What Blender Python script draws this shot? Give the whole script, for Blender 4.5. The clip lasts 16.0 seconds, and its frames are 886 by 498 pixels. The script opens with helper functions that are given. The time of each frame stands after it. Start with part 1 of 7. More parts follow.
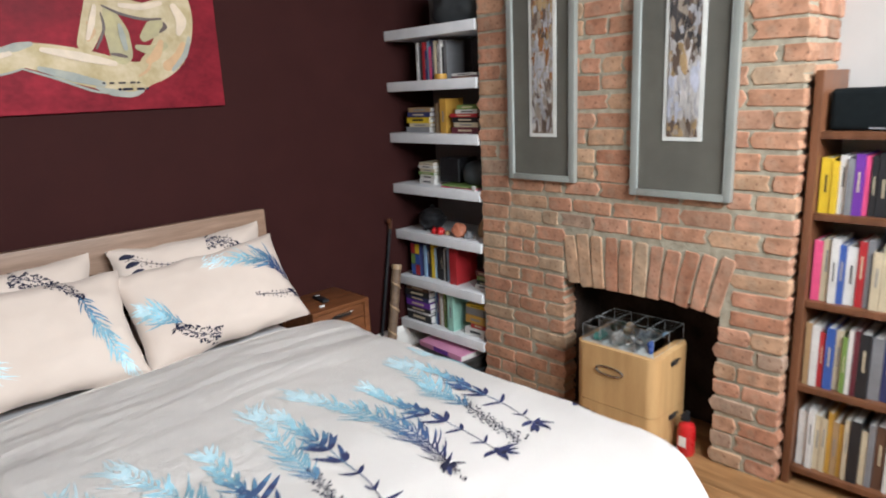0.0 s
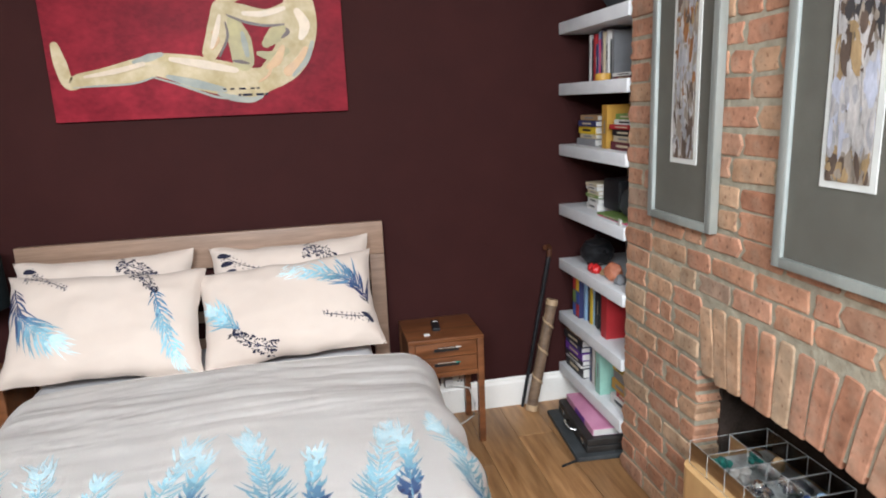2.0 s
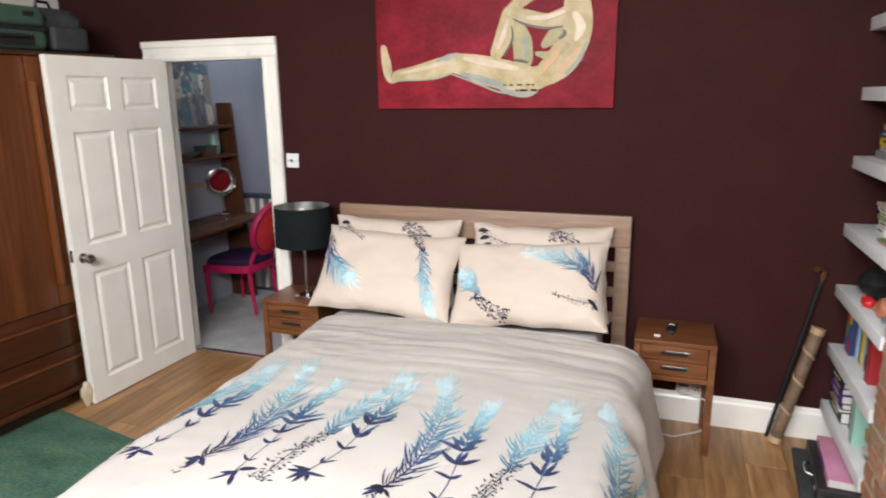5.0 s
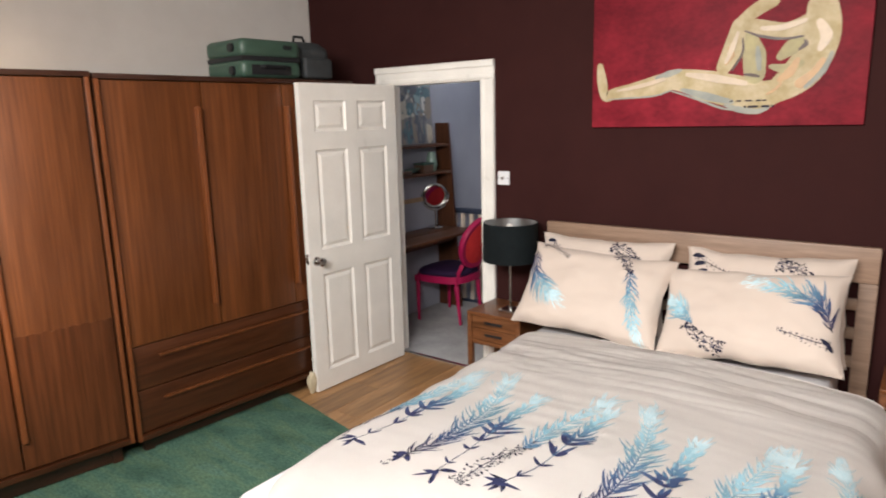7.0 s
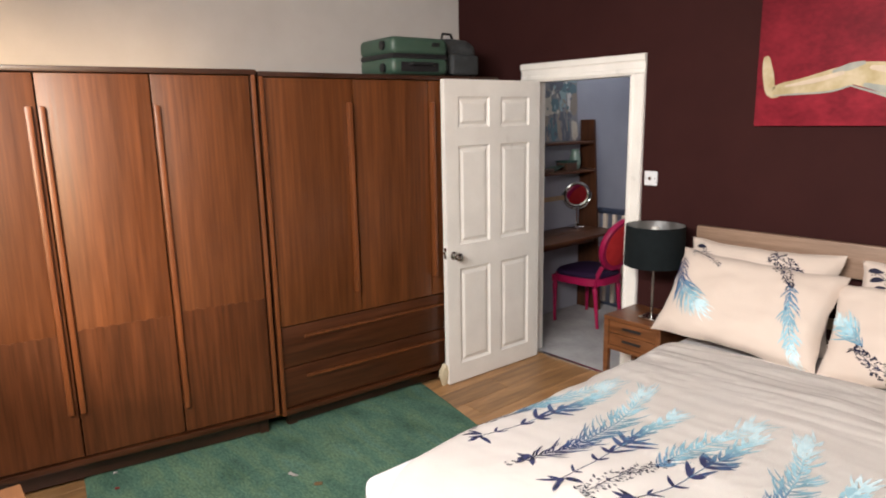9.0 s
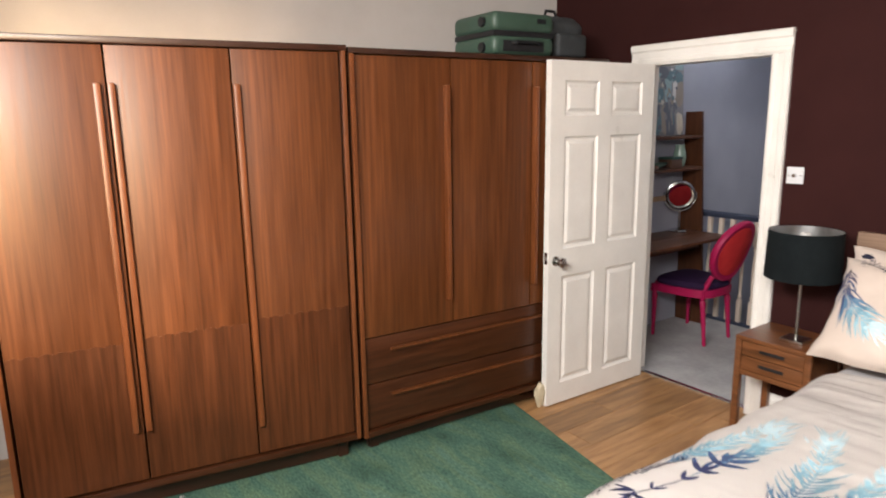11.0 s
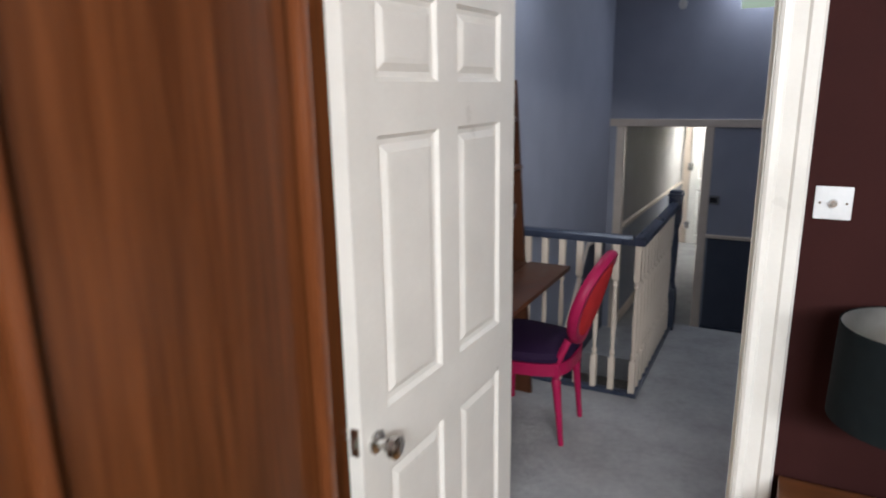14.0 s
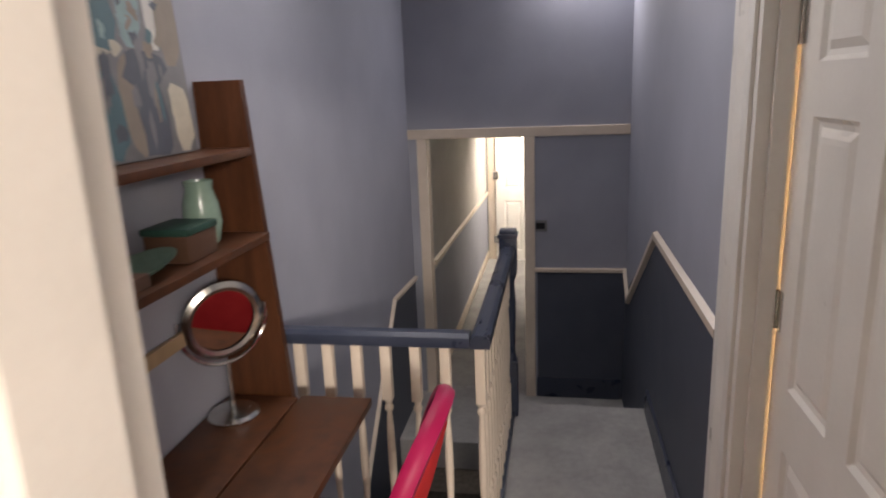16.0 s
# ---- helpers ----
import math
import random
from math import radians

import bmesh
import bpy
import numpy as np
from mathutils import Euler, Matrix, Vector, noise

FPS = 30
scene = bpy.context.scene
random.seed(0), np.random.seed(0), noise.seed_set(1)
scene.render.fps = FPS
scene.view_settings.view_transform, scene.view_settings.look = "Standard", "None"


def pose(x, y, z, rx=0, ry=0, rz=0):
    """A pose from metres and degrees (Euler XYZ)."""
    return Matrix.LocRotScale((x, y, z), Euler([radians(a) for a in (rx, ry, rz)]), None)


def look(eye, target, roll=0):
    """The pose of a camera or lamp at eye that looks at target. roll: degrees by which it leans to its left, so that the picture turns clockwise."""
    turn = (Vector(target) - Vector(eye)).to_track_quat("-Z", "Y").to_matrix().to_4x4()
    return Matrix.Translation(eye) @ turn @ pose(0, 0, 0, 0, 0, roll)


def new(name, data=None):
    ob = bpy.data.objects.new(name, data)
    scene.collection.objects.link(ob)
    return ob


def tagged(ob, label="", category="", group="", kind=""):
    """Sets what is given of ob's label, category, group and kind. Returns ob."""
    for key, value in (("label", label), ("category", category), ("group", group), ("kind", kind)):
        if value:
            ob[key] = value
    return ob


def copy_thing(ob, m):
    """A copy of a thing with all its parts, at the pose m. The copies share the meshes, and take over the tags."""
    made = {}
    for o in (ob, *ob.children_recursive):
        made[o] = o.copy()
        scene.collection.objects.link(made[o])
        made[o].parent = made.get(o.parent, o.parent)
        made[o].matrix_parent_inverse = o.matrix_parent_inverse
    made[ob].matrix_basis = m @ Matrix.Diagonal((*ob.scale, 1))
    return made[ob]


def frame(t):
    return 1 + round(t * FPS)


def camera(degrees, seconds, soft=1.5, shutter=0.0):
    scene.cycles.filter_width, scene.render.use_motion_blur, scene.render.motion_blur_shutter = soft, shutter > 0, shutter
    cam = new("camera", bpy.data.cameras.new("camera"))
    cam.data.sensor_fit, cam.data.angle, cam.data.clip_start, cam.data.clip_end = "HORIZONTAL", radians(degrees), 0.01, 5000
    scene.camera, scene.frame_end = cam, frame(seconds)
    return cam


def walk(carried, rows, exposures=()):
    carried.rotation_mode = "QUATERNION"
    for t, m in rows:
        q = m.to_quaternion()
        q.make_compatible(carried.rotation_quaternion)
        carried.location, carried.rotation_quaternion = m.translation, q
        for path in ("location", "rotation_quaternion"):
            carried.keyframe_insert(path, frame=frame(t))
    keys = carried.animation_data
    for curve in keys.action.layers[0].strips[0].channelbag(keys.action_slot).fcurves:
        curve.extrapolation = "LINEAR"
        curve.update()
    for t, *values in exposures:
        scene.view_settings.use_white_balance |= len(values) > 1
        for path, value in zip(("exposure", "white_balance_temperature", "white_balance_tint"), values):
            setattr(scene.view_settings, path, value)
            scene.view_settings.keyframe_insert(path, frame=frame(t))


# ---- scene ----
cam = camera(68.5, 16.0, soft=1.9, shutter=0.5)
PATH = [
    (0, (-0.241, 0.067, 1.699), (1.112, 1.463, 1.229), -2.6),
    (0.5, (0.161, 0.077, 1.693), (1.322, 1.64, 1.232), -2.5),
    (1, (0.486, 0.027, 1.705), (1.375, 1.763, 1.265), -2.6),
    (1.5, (0.814, -0.053, 1.688), (1.404, 1.808, 1.255), -2.5),
    (2, (1.143, -0.019, 1.704), (1.524, 1.895, 1.262), -2.4),
    (2.5, (1.407, -0.014, 1.693), (1.596, 1.926, 1.244), -2.5),
    (3, (1.601, -0.079, 1.707), (1.58, 1.866, 1.24), -2.4),
    (3.2, (1.639, -0.115, 1.703), (1.533, 1.826, 1.235), -1.9),
    (5.3, (1.642, -0.23, 1.76), (0.905, 1.575, 1.313), -1.2),
    (5.5, (1.658, -0.225, 1.734), (0.852, 1.553, 1.3), -1.6),
    (6, (1.635, -0.236, 1.752), (0.691, 1.476, 1.33), -1.6),
    (6.5, (1.623, -0.266, 1.754), (0.556, 1.377, 1.349), -1.5),
    (7, (1.636, -0.257, 1.76), (0.449, 1.302, 1.362), -1.4),
    (7.5, (1.634, -0.246, 1.76), (0.343, 1.231, 1.367), -1.3),
    (8, (1.629, -0.235, 1.755), (0.253, 1.162, 1.364), -1.2),
    (8.5, (1.628, -0.238, 1.759), (0.189, 1.093, 1.364), -1.2),
    (9, (1.629, -0.226, 1.761), (0.133, 1.039, 1.361), -1.1),
    (9.5, (1.605, -0.223, 1.751), (0.062, 0.986, 1.354), -1.1),
    (10, (1.534, -0.203, 1.751), (-0.051, 0.95, 1.351), -0.9),
    (10.2, (1.48, -0.201, 1.736), (-0.119, 0.933, 1.342), -0.9),
    (12.3, (0.289, 0.229, 1.667), (-1.241, 1.447, 1.248), -1.0),
    (12.5, (0.169, 0.328, 1.69), (-1.314, 1.594, 1.242), -0.7),
    (13, (-0.148, 0.64, 1.694), (-1.465, 2.073, 1.232), -0.7),
    (13.5, (-0.448, 0.982, 1.692), (-1.561, 2.576, 1.222), -0.7),
    (14, (-0.678, 1.344, 1.672), (-1.582, 3.062, 1.193), -0.9),
    (14.5, (-0.821, 1.776, 1.679), (-1.569, 3.565, 1.189), -1.7),
    (15, (-0.944, 2.134, 1.692), (-1.548, 3.974, 1.192), -1.8),
    (15.5, (-1.0, 2.474, 1.687), (-1.465, 4.354, 1.189), -2.3),
    (16, (-1.064, 2.809, 1.666), (-1.409, 4.719, 1.184), -2.3),
]
walk(cam, [(t, look(eye, target, roll)) for t, eye, target, roll in PATH],
     [(0, 0.82, 5800, 6), (1.5, 0.90, 5750, 6), (3.2, 1.12, 5850, 6), (6, 0.87, 6350, 9), (10.2, 0.96, 6600, 12), (12.5, 1.25, 6300, 10), (14, 0.93, 5950, 8), (15, 0.66, 7000, 12), (15.5, 0.70, 7200, 15), (16, 1.52, 7300, 15)])

# ---- world and lights ----
world = bpy.data.worlds.new("sky")
scene.world = world
world.use_nodes = True
_wn = world.node_tree.nodes
_sky = _wn.new("ShaderNodeTexSky")
_sky.sky_type, _sky.sun_disc = "NISHITA", False
_sky.sun_elevation, _sky.sun_rotation = radians(7), radians(120)
_wn["Background"].inputs["Strength"].default_value = 0.07
world.node_tree.links.new(_sky.outputs[0], _wn["Background"].inputs["Color"])


def lamp(name, kind, m, energy, color=(1, 1, 1), size=(1, 1), angle=0.5, spread=180):
    data = bpy.data.lights.new(name, kind)
    data.energy, data.color = energy, color
    if kind == "AREA":
        data.shape, data.size, data.size_y = "RECTANGLE", size[0], size[1]
        data.spread = radians(spread)
    if kind == "SUN":
        data.angle = radians(angle)
    ob = new(name, data)
    ob.matrix_world = m
    return ob


lamp("sun", "SUN", look((2.8, -1.6, 0.40), (0, 0, 0)), 2.4, (1.0, 0.70, 0.42), angle=9)
lamp("bedroom_window_light", "AREA", look((0.9, -1.10, 2.62), (0.70, 2.6, 0.40)), 97, (1.0, 0.97, 0.94), (2.4, 0.5), spread=150)
lamp("hall_window_light", "AREA", look((-0.95, 7.12, 2.42), (-1.15, 5.2, 0.4)), 3.3, (0.90, 0.92, 1.0), (0.5, 0.3))
lamp("landing_skylight_light", "AREA", look((-1.60, 4.7, 2.66), (-0.85, 4.3, 0.8)), 7.3, (0.92, 0.94, 1.0), (0.9, 0.9))
lamp("back_room_light", "AREA", look((-1.15, 10.3, 1.2), (-1.75, 10.9, 0.2)), 13, (1.0, 0.97, 0.90), (0.5, 0.8))
lamp("side_room_light", "AREA", look((0.6, 3.9, 1.5), (-0.6, 4.1, 1.0)), 40, (1.0, 0.66, 0.34), (0.8, 1.2))

# ---- materials ----


def mat(name, a, b, scale=8.0, rough=0.6, bump=0.1, metal=0.0, stretch=(1, 1, 1), fine=60.0, vary=0.0, spec=0.5, sheen=0.0, wear=0.25, dist=0.004):
    m = bpy.data.materials.new(name)
    m.use_nodes = True
    n, l = m.node_tree.nodes, m.node_tree.links
    bs = n["Principled BSDF"]
    bs.inputs["Roughness"].default_value, bs.inputs["Metallic"].default_value = rough, metal
    bs.inputs["Specular IOR Level"].default_value = spec
    bs.inputs["Sheen Weight"].default_value = sheen
    tc, mp = n.new("ShaderNodeTexCoord"), n.new("ShaderNodeMapping")
    mp.inputs["Scale"].default_value = stretch
    l.new(tc.outputs["Object"], mp.inputs["Vector"])
    src = mp.outputs["Vector"]
    if vary:
        oi = n.new("ShaderNodeObjectInfo")
        add = n.new("ShaderNodeVectorMath")
        add.operation = "MULTIPLY_ADD"
        add.inputs[1].default_value = (1, 1, 1)
        l.new(src, add.inputs[0])
        sc = n.new("ShaderNodeVectorMath")
        sc.operation = "SCALE"
        sc.inputs[0].default_value = (31, 17, 23)
        l.new(oi.outputs["Random"], sc.inputs["Scale"])
        l.new(sc.outputs[0], add.inputs[2])
        src = add.outputs[0]
    n1, n2, n3 = (n.new("ShaderNodeTexNoise") for _ in range(3))
    for q, s, d in ((n1, scale, 6), (n2, fine, 4), (n3, scale * 0.17, 3)):
        q.inputs["Scale"].default_value, q.inputs["Detail"].default_value = s, d
        l.new(src, q.inputs["Vector"])
    ramp = n.new("ShaderNodeValToRGB")
    ramp.color_ramp.elements[0].color, ramp.color_ramp.elements[1].color = (*a, 1), (*b, 1)
    ramp.color_ramp.elements[0].position, ramp.color_ramp.elements[1].position = 0.32, 0.68
    mixf = n.new("ShaderNodeMath")
    mixf.operation = "MULTIPLY_ADD"
    mixf.inputs[1].default_value = 0.75
    half = n.new("ShaderNodeMath")
    half.operation = "MULTIPLY"
    half.inputs[1].default_value = 0.25
    l.new(n2.outputs["Fac"], half.inputs[0])
    l.new(n1.outputs["Fac"], mixf.inputs[0])
    l.new(half.outputs[0], mixf.inputs[2])
    l.new(mixf.outputs[0], ramp.inputs["Fac"])
    hsv = n.new("ShaderNodeHueSaturation")
    l.new(ramp.outputs["Color"], hsv.inputs["Color"])
    val = n.new("ShaderNodeMapRange")
    val.inputs["From Min"].default_value, val.inputs["From Max"].default_value = 0.3, 0.7
    val.inputs["To Min"].default_value, val.inputs["To Max"].default_value = 1 - wear * 0.5, 1 + wear * 0.5
    l.new(n3.outputs["Fac"], val.inputs["Value"])
    out = val.outputs[0]
    if vary:
        r = n.new("ShaderNodeMapRange")
        r.inputs["To Min"].default_value, r.inputs["To Max"].default_value = 1 - vary, 1 + vary
        l.new(oi.outputs["Random"], r.inputs["Value"])
        mu = n.new("ShaderNodeMath")
        mu.operation = "MULTIPLY"
        l.new(out, mu.inputs[0])
        l.new(r.outputs[0], mu.inputs[1])
        out = mu.outputs[0]
    l.new(out, hsv.inputs["Value"])
    l.new(hsv.outputs["Color"], bs.inputs["Base Color"])
    rr = n.new("ShaderNodeMapRange")
    rr.inputs["To Min"].default_value, rr.inputs["To Max"].default_value = max(0.03, rough - 0.12), min(1, rough + 0.12)
    l.new(n1.outputs["Fac"], rr.inputs["Value"])
    l.new(rr.outputs[0], bs.inputs["Roughness"])
    if bump:
        bp = n.new("ShaderNodeBump")
        bp.inputs["Strength"].default_value, bp.inputs["Distance"].default_value = bump, dist
        l.new(mixf.outputs[0], bp.inputs["Height"])
        l.new(bp.outputs["Normal"], bs.inputs["Normal"])
    return m


def ramp_mat(name, stops, rough=0.85, scale=14, bump=0.6, dist=0.006):
    """A material whose colour is drawn from stops by each object's random number."""
    m = mat(name, (0.5, 0.5, 0.5), (0.5, 0.5, 0.5), scale, rough, bump, vary=0.01, dist=dist, spec=0.2)
    n, l = m.node_tree.nodes, m.node_tree.links
    ramp = next(q for q in n if q.type == "VALTORGB")
    oi = next(q for q in n if q.type == "OBJECT_INFO")
    pick = n.new("ShaderNodeValToRGB")
    pick.color_ramp.interpolation = "CONSTANT"
    els = pick.color_ramp.elements
    while len(els) < len(stops):
        els.new(0.5)
    for i, c in enumerate(stops):
        els[i].position, els[i].color = i / len(stops), (*c, 1)
    l.new(oi.outputs["Random"], pick.inputs["Fac"])
    ramp.color_ramp.elements[0].color, ramp.color_ramp.elements[1].color = (0.55, 0.52, 0.50, 1), (1.08, 1.06, 1.05, 1)
    mul = n.new("ShaderNodeMix")
    mul.data_type, mul.blend_type = "RGBA", "MULTIPLY"
    mul.inputs[0].default_value = 1.0
    l.new(pick.outputs["Color"], mul.inputs[6])
    l.new(ramp.outputs["Color"], mul.inputs[7])
    hsv = next(q for q in n if q.type == "HUE_SAT")
    # smears of lime mortar left on the faces
    sm, sr, lime = n.new("ShaderNodeTexNoise"), n.new("ShaderNodeMapRange"), n.new("ShaderNodeMix")
    sm.inputs["Scale"].default_value, sm.inputs["Detail"].default_value = 17, 5
    tc = next(q for q in n if q.type == "TEX_COORD")
    l.new(tc.outputs["Object"], sm.inputs["Vector"])
    sr.inputs["From Min"].default_value, sr.inputs["From Max"].default_value = 0.50, 0.70
    sr.inputs["To Max"].default_value = 0.32
    l.new(sm.outputs["Fac"], sr.inputs["Value"])
    lime.data_type = "RGBA"
    l.new(sr.outputs[0], lime.inputs[0])
    l.new(mul.outputs[2], lime.inputs[6])
    lime.inputs[7].default_value = (0.36, 0.30, 0.225, 1)
    # dark pits and fire marks
    pit, pr_, spot = n.new("ShaderNodeTexNoise"), n.new("ShaderNodeMapRange"), n.new("ShaderNodeMix")
    pit.inputs["Scale"].default_value, pit.inputs["Detail"].default_value = 55, 3
    l.new(tc.outputs["Object"], pit.inputs["Vector"])
    pr_.inputs["From Min"].default_value, pr_.inputs["From Max"].default_value = 0.60, 0.72
    pr_.inputs["To Max"].default_value = 0.75
    l.new(pit.outputs["Fac"], pr_.inputs["Value"])
    spot.data_type = "RGBA"
    l.new(pr_.outputs[0], spot.inputs[0])
    l.new(lime.outputs[2], spot.inputs[6])
    spot.inputs[7].default_value = (0.17, 0.085, 0.055, 1)
    l.new(spot.outputs[2], hsv.inputs["Color"])
    return m


def glass(name, tint=(0.96, 0.98, 0.98), rough=0.02):
    m = bpy.data.materials.new(name)
    m.use_nodes = True
    b = m.node_tree.nodes["Principled BSDF"]
    b.inputs["Base Color"].default_value = (*tint, 1)
    b.inputs["Roughness"].default_value, b.inputs["Transmission Weight"].default_value, b.inputs["IOR"].default_value = rough, 1.0, 1.3
    return m


def rug_wool(name):
    """Hand-knotted wool: bands of green that drift along the weft, worn pale in patches, with a fine ribbed pile."""
    m = bpy.data.materials.new(name)
    m.use_nodes = True
    n, l = m.node_tree.nodes, m.node_tree.links
    bs = n["Principled BSDF"]
    bs.inputs["Roughness"].default_value, bs.inputs["Specular IOR Level"].default_value = 0.95, 0.1
    tc = n.new("ShaderNodeTexCoord")

    def cloud(stretch, scale, detail):
        mp, t = n.new("ShaderNodeMapping"), n.new("ShaderNodeTexNoise")
        mp.inputs["Scale"].default_value, mp.inputs["Rotation"].default_value = stretch, (0, 0, radians(-7))
        t.inputs["Scale"].default_value, t.inputs["Detail"].default_value = scale, detail
        l.new(tc.outputs["Object"], mp.inputs["Vector"])
        l.new(mp.outputs["Vector"], t.inputs["Vector"])
        return t.outputs["Fac"]

    def ramp(src, stops):
        r = n.new("ShaderNodeValToRGB")
        els = r.color_ramp.elements
        while len(els) < len(stops):
            els.new(0.5)
        for e, (q, c) in zip(els, stops):
            e.position, e.color = q, (*c, 1)
        l.new(src, r.inputs["Fac"])
        return r.outputs["Color"]

    def blend(kind, fac, a, b):
        x = n.new("ShaderNodeMix")
        x.data_type, x.blend_type = "RGBA", kind
        x.inputs[0].default_value = fac
        l.new(a, x.inputs[6])
        l.new(b, x.inputs[7])
        return x.outputs[2]
    base = ramp(cloud((0.9, 3.2, 1), 2.6, 6), [(0.32, (0.070, 0.138, 0.104)), (0.46, (0.080, 0.162, 0.122)), (0.56, (0.104, 0.180, 0.118)), (0.68, (0.088, 0.176, 0.142))])
    worn = ramp(cloud((1, 1.4, 1), 3.0, 6), [(0.34, (0.72, 0.74, 0.70)), (0.50, (1.0, 1.0, 1.0)), (0.70, (1.30, 1.24, 1.15))])
    specks = ramp(cloud((14, 34, 1), 3.0, 4), [(0.32, (0.62, 0.66, 0.66)), (0.50, (1.0, 1.0, 1.0)), (0.68, (1.42, 1.36, 1.25))])
    knots = ramp(cloud((30, 110, 1), 4.0, 3), [(0.30, (0.66, 0.66, 0.66)), (0.70, (1.28, 1.28, 1.28))])
    l.new(blend("MULTIPLY", 0.9, blend("MULTIPLY", 0.9, blend("MULTIPLY", 0.85, base, worn), specks), knots), bs.inputs["Base Color"])
    bp = n.new("ShaderNodeBump")
    bp.inputs["Strength"].default_value, bp.inputs["Distance"].default_value = 0.7, 0.005
    l.new(cloud((30, 110, 1), 4.0, 3), bp.inputs["Height"])
    l.new(bp.outputs["Normal"], bs.inputs["Normal"])
    return m


def clear(name, gloss=0.12):
    """Thin clear sheet: mostly see-through with a weak mirror."""
    m = bpy.data.materials.new(name)
    m.use_nodes = True
    n, l = m.node_tree.nodes, m.node_tree.links
    t, g, mx, f = n.new("ShaderNodeBsdfTransparent"), n.new("ShaderNodeBsdfGlossy"), n.new("ShaderNodeMixShader"), n.new("ShaderNodeFresnel")
    g.inputs["Roughness"].default_value = 0.04
    t.inputs["Color"].default_value = (0.93, 0.95, 0.95, 1)
    f.inputs["IOR"].default_value = 1.0 + gloss * 4
    l.new(f.outputs[0], mx.inputs[0])
    l.new(t.outputs[0], mx.inputs[1])
    l.new(g.outputs[0], mx.inputs[2])
    l.new(mx.outputs[0], n["Material Output"].inputs["Surface"])
    return m


MAROON = mat("maroon_paint", (0.0315, 0.0105, 0.0098), (0.0380, 0.0131, 0.0121), 5, 0.70, 0.12, fine=180, wear=0.12, spec=0.05)
WHITE_WALL = mat("white_wall_paint", (0.47, 0.445, 0.42), (0.53, 0.505, 0.48), 4, 0.8, 0.08, fine=160, wear=0.08, spec=0.3)
WHITE_GLOSS = mat("white_gloss_paint", (0.76, 0.73, 0.68), (0.84, 0.81, 0.76), 6, 0.32, 0.06, fine=90, wear=0.08)
ALCOVE_GREY = mat("warm_grey_paint", (0.185, 0.175, 0.170), (0.235, 0.222, 0.215), 4, 0.8, 0.08, fine=160, wear=0.12, spec=0.2)
SHELF_PAINT = mat("white_shelf_paint", (0.62, 0.63, 0.64), (0.74, 0.74, 0.75), 9, 0.5, 0.12, fine=80, wear=0.12)
CEIL = mat("ceiling_paint", (0.76, 0.75, 0.73), (0.80, 0.79, 0.77), 4, 0.9, 0.05)
TEAK = mat("teak_veneer", (0.070, 0.0205, 0.0054), (0.142, 0.0448, 0.0125), 5.0, 0.38, 0.05, stretch=(8.5, 11, 0.40), fine=21, wear=0.42, spec=0.42)
# the same teak, darkened in colour for the shade low on the doors
TEAK_LOW_SHADED = mat("shaded_teak_lower_veneer", (0.049, 0.0138, 0.0040), (0.112, 0.0345, 0.0102), 5.0, 0.38, 0.05, stretch=(8.5, 12, 0.44), fine=21, wear=0.45, spec=0.36)
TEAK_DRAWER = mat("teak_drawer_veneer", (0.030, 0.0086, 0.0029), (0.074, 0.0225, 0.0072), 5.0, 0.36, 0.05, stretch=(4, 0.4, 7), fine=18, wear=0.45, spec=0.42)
TEAK_DARK = mat("dark_teak", (0.0225, 0.007125, 0.003), (0.048, 0.01575, 0.00675), 5.0, 0.38, 0.08, stretch=(4, 1.0, 3), fine=16, wear=0.3, spec=0.6)
TEAK_EDGE = mat("teak_lipping", (0.122, 0.036, 0.0105), (0.200, 0.061, 0.0180), 6, 0.38, 0.05, stretch=(6, 6, 0.5), wear=0.2)
ACACIA = mat("reddish_hardwood", (0.085, 0.030, 0.0105), (0.215, 0.080, 0.029), 4.5, 0.36, 0.08, stretch=(0.8, 7, 7), fine=16, wear=0.35)
OAK = mat("washed_oak", (0.1955, 0.1190, 0.0775), (0.306, 0.2010, 0.1390), 5, 0.5, 0.08, stretch=(0.6, 6, 8), fine=20, wear=0.25)
FLOOR_WOOD = mat("oak_laminate", (0.21, 0.100, 0.036), (0.43, 0.240, 0.103), 4.2, 0.36, 0.06, stretch=(7, 0.7, 1), fine=14, vary=0.16, wear=0.5)
CHEST_WOOD = mat("orange_pine", (0.20, 0.085, 0.036), (0.30, 0.135, 0.060), 4, 0.5, 0.05, stretch=(1, 6, 6), wear=0.25, spec=0.3)
PLY = mat("birch_ply", (0.46, 0.27, 0.11), (0.60, 0.38, 0.17), 4, 0.4, 0.05, stretch=(5, 5, 0.6), wear=0.2)
DESK_WOOD = mat("walnut_board", (0.048, 0.0175, 0.0078), (0.110, 0.040, 0.0175), 4, 0.42, 0.06, stretch=(6, 6, 0.6), wear=0.35, spec=0.3)
BOOKCASE_WOOD = mat("bookcase_wood", (0.10, 0.040, 0.018), (0.19, 0.078, 0.036), 4, 0.4, 0.06, stretch=(6, 6, 0.7), wear=0.3)
RUG_MAT = rug_wool("green_wool_rug")
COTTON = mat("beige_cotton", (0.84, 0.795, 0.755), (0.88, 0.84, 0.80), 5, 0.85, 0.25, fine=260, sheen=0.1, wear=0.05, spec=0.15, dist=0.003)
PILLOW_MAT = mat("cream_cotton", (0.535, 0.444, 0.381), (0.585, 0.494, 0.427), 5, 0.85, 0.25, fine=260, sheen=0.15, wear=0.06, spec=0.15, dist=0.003)
